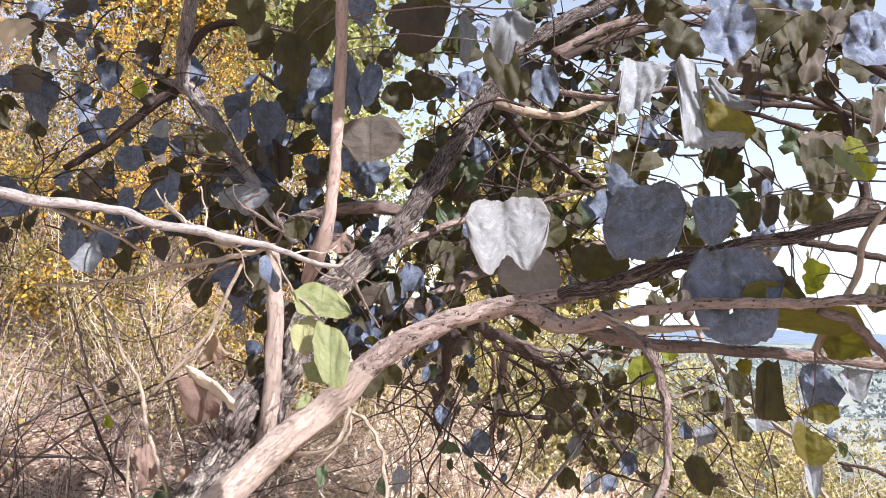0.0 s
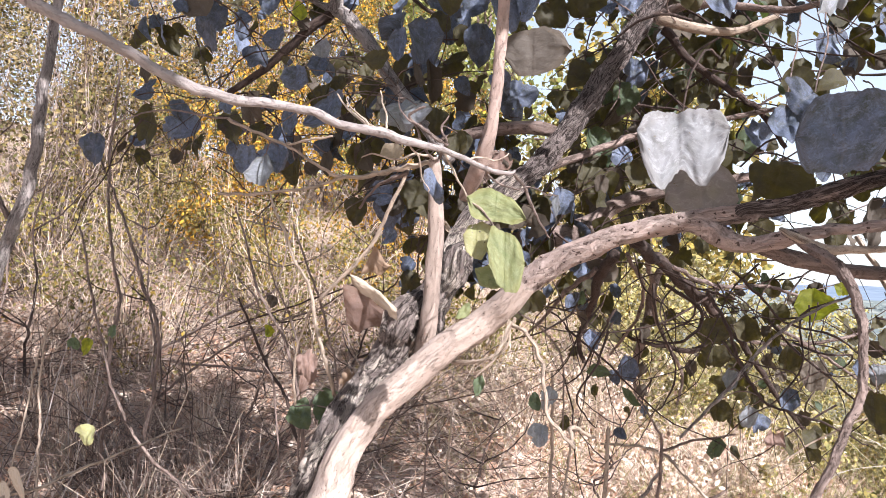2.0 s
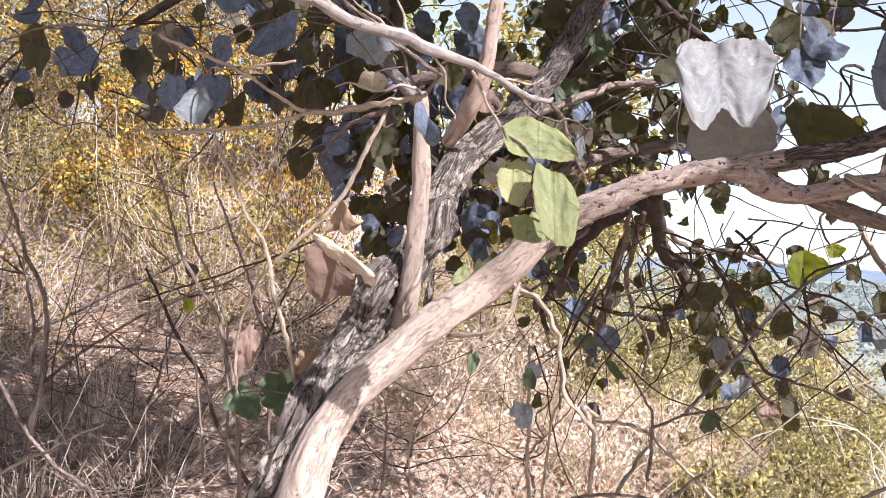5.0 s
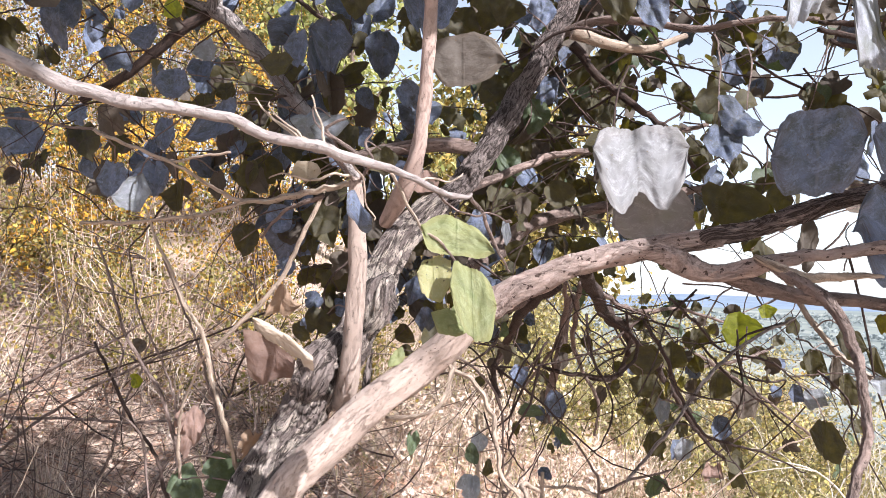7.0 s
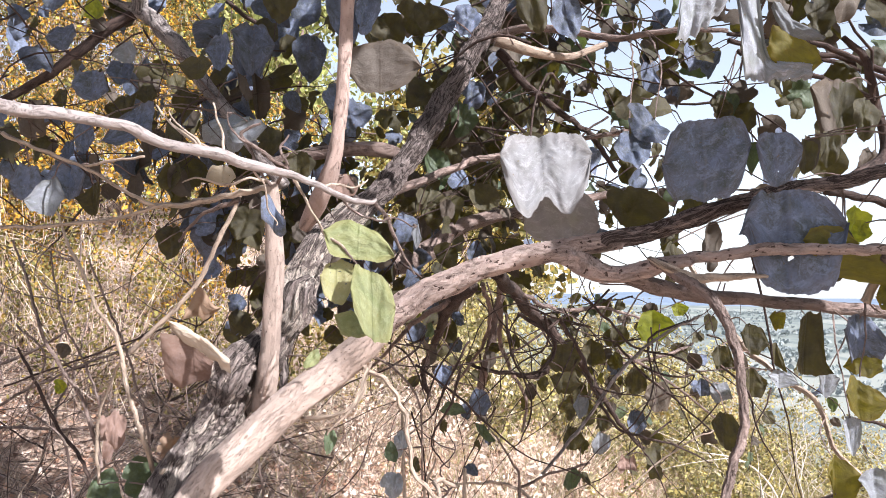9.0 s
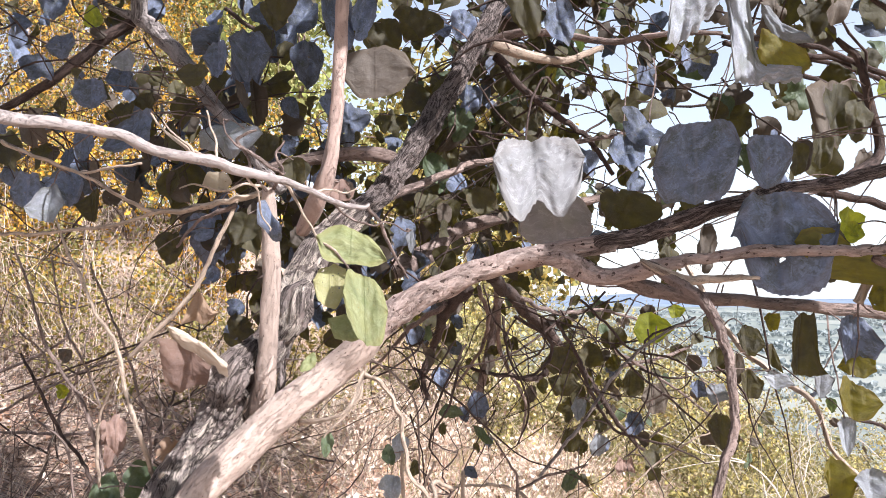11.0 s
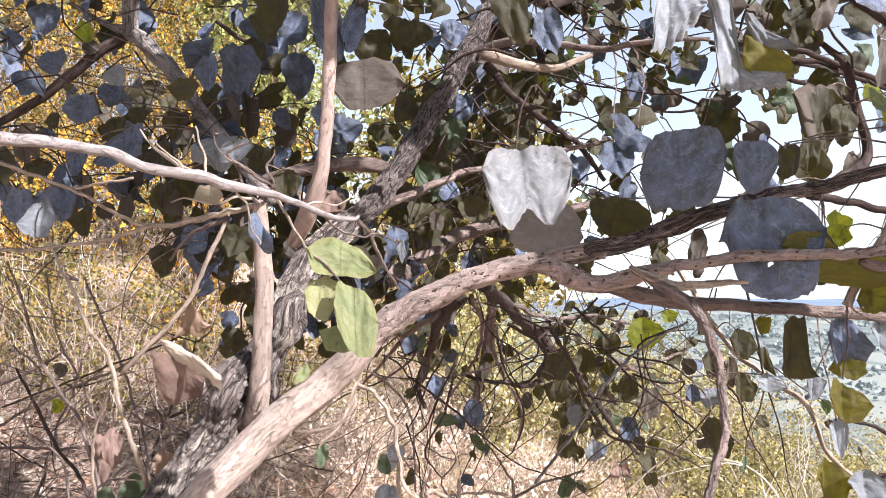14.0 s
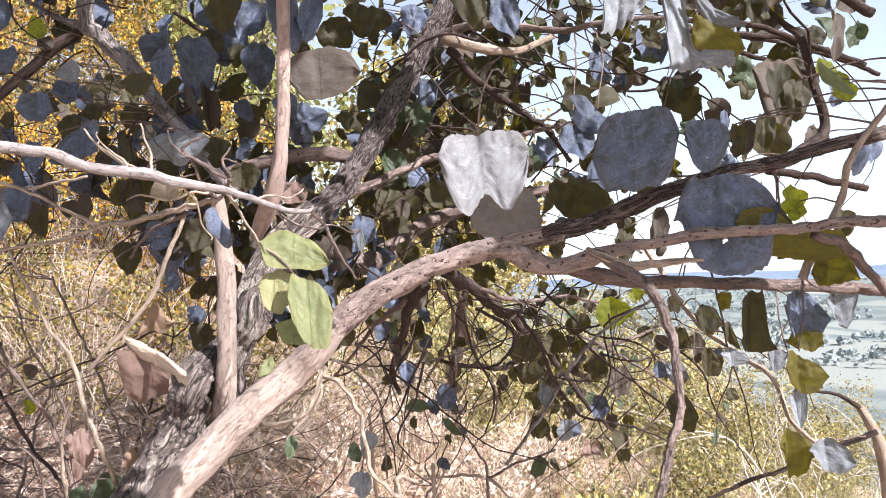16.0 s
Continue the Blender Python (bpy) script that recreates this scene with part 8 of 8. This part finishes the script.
stem_clump("leaning_twigs", -2.5, 4.0, "long dark dead twigs leaning over the sunny slope", [
    (BARK_TWIG, [(-2.861, 4.20, 0.712, 0.0069), (-2.618, 4.10, 0.862, 0.0090), (-2.291, 4.00, 1.025, 0.0085), (-1.983, 3.90, 1.159, 0.0070), (-1.791, 3.80, 1.258, 0.0040)]),
    (BARK_TWIG, [(-2.700, 4.00, 0.447, 0.0085), (-2.498, 3.90, 0.625, 0.0080), (-2.349, 3.90, 0.742, 0.0076), (-2.042, 3.80, 0.927, 0.0066), (-1.781, 3.80, 1.053, 0.0058), (-1.449, 3.80, 1.183, 0.0035)]),
    (BARK_TWIG, [(-2.778, 4.10, 0.691, 0.0067), (-2.548, 4.10, 0.716, 0.0074), (-2.268, 4.10, 0.716, 0.0073), (-1.909, 4.00, 0.723, 0.0068), (-1.702, 4.00, 0.734, 0.0050)]),
    (BARK_DARK, [(-1.129, 3.00, 0.279, 0.0090), (-1.228, 3.00, 0.494, 0.0082), (-1.321, 3.00, 0.646, 0.0078), (-1.360, 3.00, 0.786, 0.0070), (-1.456, 3.00, 0.912, 0.0066), (-1.577, 3.00, 1.142, 0.0058), (-1.622, 3.00, 1.228, 0.0045)])])


def pale_tangle():
    """Long thin bleached twigs that lean across each other over the shaded slope."""
    rp = np.random.RandomState(77)
    o = np.array([-2.1, 2.9, float(land(-2.1, 2.9))])
    ob = thing("twig_tangle", o, "thin straw-coloured dead twigs crossing over the shaded slope", "twigs")
    for k in range(84):
        x, y = rp.uniform(-3.4, -1.1), rp.uniform(2.3, 3.8)
        if k % 3 == 0:
            x, y = rp.uniform(-4.2, -2.4), rp.uniform(3.4, 4.6)
        f = np.array([[x, y, float(land(x, y)) + rp.uniform(-0.02, 0.5) * rp.uniform()]])
        l = rp.uniform(0.45, 1.35)
        d = np.array([[rp.normal() * 0.9 + 0.1, rp.normal() * 0.35, abs(rp.normal()) * 0.6 + 0.25]])
        d /= np.linalg.norm(d)
        part_of("twig", stalks("twig", f - o, f + d * l - o, rp.normal(size=(1, 3)) * 0.10 * l, np.array([rp.uniform(0.0018, 0.0042)]), (BARK_STRAW, BARK_GREY, BARK_STRAW, BARK_TWIG)[k % 4], rp, 8), ob)


pale_tangle()
# dry stalks, fallen leaves
rs = np.random.RandomState(3)


def field(n, x0, x1, y0, y1):
    """Feet spread over a stretch of the hillside, thinning out past its borders."""
    x, y = rs.uniform(x0, x1, n) + rs.normal(size=n) * 0.8, rs.uniform(y0, y1, n) + np.abs(rs.normal(size=n)) * 0.5
    return np.stack([x, y, land(x, y)], 1)


def build_brush():
    n = 5000
    f = field(n, -8, 0.3, 2.5, 9)
    l = rs.uniform(0.2, 1.1, n) * (0.6 + 0.6 * rs.uniform(size=n) ** 2)
    d = rs.normal(size=(n, 3)) * np.array([0.7, 0.7, 0.35]) + np.array([0.1, 0, 0.55])
    d[:, 2] = np.abs(d[:, 2])
    d /= np.linalg.norm(d, axis=1)[:, None]
    t = f + d * l[:, None]
    ob = new("dry_brush", stalks("dry_brush", f - np.array([0, 0, 0.03]), t, rs.normal(size=(n, 3)) * 0.12 * l[:, None], rs.uniform(0.0008, 0.0042, n) * rs.uniform(0.5, 1.0, n), BRUSH, rs, 5))
    tagged(ob, "tangle of dry pinkish-brown stalks and twigs", "brush", kind="stuff")
    n = 4400
    f = field(n, -7, -0.5, 2.7, 7.5)
    l = rs.uniform(0.35, 1.3, n)
    d = rs.normal(size=(n, 3)) * np.array([1.0, 0.8, 0.3]) + np.array([0.0, 0, 0.35])
    d[:, 2] = np.abs(d[:, 2])
    d /= np.linalg.norm(d, axis=1)[:, None]
    f[:, 2] += rs.uniform(-0.03, 0.5, n) * rs.uniform(size=n)
    ob = new("brushwood", stalks("brushwood", f, f + d * l[:, None], rs.normal(size=(n, 3)) * 0.07 * l[:, None], rs.uniform(0.0014, 0.0042, n), BRUSHWOOD, rs, 6))
    tagged(ob, "fallen and leaning bare twigs, dark and pale", "brush", kind="stuff")
    n = 290
    f = field(n, -5.0, -1.3, 2.6, 6.0)
    f[:, 2] += rs.uniform(0.0, 0.9, n) * rs.uniform(size=n)
    l = rs.uniform(0.5, 1.7, n)
    d = rs.normal(size=(n, 3)) * np.array([1.0, 0.5, 0.45]) + np.array([0.2, 0, 0.45])
    d /= np.linalg.norm(d, axis=1)[:, None]
    o = np.array([-3.0, 4.2, float(land(-3.0, 4.2))])
    ob = thing("twig_tangle", o, "tangle of long dark reddish-brown dead twigs over the slope", "twigs")
    bow, r = rs.normal(size=(n, 3)) * 0.08 * l[:, None], rs.uniform(0.0024, 0.0056, n)
    for k in range(n):
        part_of("twig", stalks("twig", f[k:k + 1] - o, f[k:k + 1] + d[k:k + 1] * l[k] - o, bow[k:k + 1], r[k:k + 1], BARK_DARK, rs, 8), ob)
    n = 3200
    f = field(n, -0.4, 3.2, 3.6, 6.5)
    l = rs.uniform(0.08, 0.42, n)
    d = rs.normal(size=(n, 3)) * np.array([0.9, 0.8, 0.35]) + np.array([0.0, 0, 0.7])
    d /= np.linalg.norm(d, axis=1)[:, None]
    ob = new("dry_stalks", stalks("dry_stalks", f - np.array([0, 0, 0.02]), f + d * l[:, None], rs.normal(size=(n, 3)) * 0.15 * l[:, None], rs.uniform(0.0008, 0.0026, n), BRUSH, rs, 4))
    tagged(ob, "broken dry stalks standing out of the fallen leaves", "brush", kind="stuff")
    n = 6500
    f = field(n, -1.0, 6.5, 4.0, 11)
    l = rs.uniform(0.2, 0.8, n)
    d = rs.normal(size=(n, 3)) * np.array([0.5, 0.5, 0.3]) + np.array([0.0, 0, 0.8])
    d /= np.linalg.norm(d, axis=1)[:, None]
    ob = new("dry_grass", stalks("dry_grass", f - np.array([0, 0, 0.03]), f + d * l[:, None], rs.normal(size=(n, 3)) * 0.15 * l[:, None], rs.uniform(0.0012, 0.0036, n), GRASS, rs, 5))
    tagged(ob, "dry straw-green grass on the slope", "grass", kind="stuff")


def build_litter():
    n = 84000
    c = field(n, -7, 3.5, 1.0, 8.0)
    c[:, 2] += rs.uniform(0.0, 0.05, n)
    ob = new("leaf_litter", scraps("leaf_litter", c, 0.0115 + 0.037 * rs.uniform(size=n) ** 2.3, LITTER, rs, 0.75, 1.4))
    tagged(ob, "fallen brown and pinkish dry leaves on the ground", "leaf litter", kind="stuff")
    n = 2600
    c = field(n, -4.5, 1.5, 1.8, 5.2)
    c[:, 2] += rs.uniform(0.02, 0.07, n)
    ob = new("fallen_leaves", scraps("fallen_leaves", c, rs.uniform(0.025, 0.06, n), LITTER, rs, 0.5, 1.5))
    tagged(ob, "large curled dry leaves lying on the litter", "leaf litter", kind="stuff")


def tussock(x, y, h, n, seed, label):
    """A clump of dry upright stalks out of one foot."""
    rt = np.random.RandomState(seed)
    ob = thing("dry_tussock", (x, y, float(land(x, y)) - 0.02), label, "grass tuft", "dry tussocks")
    f = rt.normal(size=(n, 3)) * np.array([0.05, 0.05, 0.0])
    t = f * rt.uniform(1.5, 4.5, (n, 1)) + np.stack([rt.normal(size=n) * 0.06, rt.normal(size=n) * 0.06, h * rt.uniform(0.5, 1.1, n)], 1)
    tagged(part_of("tuft", stalks("tuft", f, t, rt.normal(size=(n, 3)) * 0.04 * h, rt.uniform(0.0015, 0.004, n), BRUSH, rt, 6), ob), kind="stuff")


for k, (x, y, h, w) in enumerate([(-2.25, 3.25, 0.85, 1.2), (-1.85, 3.55, 0.6, 1.1), (-2.75, 3.6, 0.8, 1.1)]):
    shrub("bare_shrub", x, y, h, w, FOL_TAN, 0, 0.03, 450 + k, "leafless thicket of thin dark brown twigs in the shade", "shrub", "dark thickets", stem_mat=BRUSHWOOD, stems=60, low=0.05, r=0.0042)
tussock(-2.95, 3.54, 0.75, 130, 5, "clump of upright dry brown stalks on the shaded slope")
tussock(-2.30, 3.9, 0.6, 90, 6, "clump of thin dry stalks among fallen leaves")
tussock(-3.6, 3.1, 0.7, 90, 7, "clump of pale dry stalks beside the grey sapling")
build_brush()
build_litter()


def build_far_woods():
    """Rows and clumps of trees on the plain, far below."""
    rw = np.random.RandomState(21)
    c = []
    for k in range(150):
        a, d = radians(rw.uniform(2, 62)), rw.uniform(420, 2600)
        o = np.array([d * math.sin(a), d * math.cos(a)])
        w = radians(rw.uniform(-25, 25) + 90 * (rw.uniform() < 0.25))
        for q in range(rw.randint(6, 26)):
            p = o + np.array([math.cos(w), math.sin(w)]) * q * rw.uniform(6, 11) + rw.normal(size=2) * 3
            h = rw.uniform(4, 9)
            for e in range(9):
                c.append((p[0] + rw.normal() * 2.2, p[1] + rw.normal() * 2.2, -62 + h * rw.uniform(0.2, 1.0)))
    c = np.array(c)
    ob = new("far_woods", scraps("far_woods", c, rw.uniform(2.5, 5.0, len(c)), HAZED_LEAF, rw, 0.0, 1.1))
    tagged(ob, "rows of hazy blue-green trees between fields on the plain", "trees", kind="stuff")


build_far_woods()
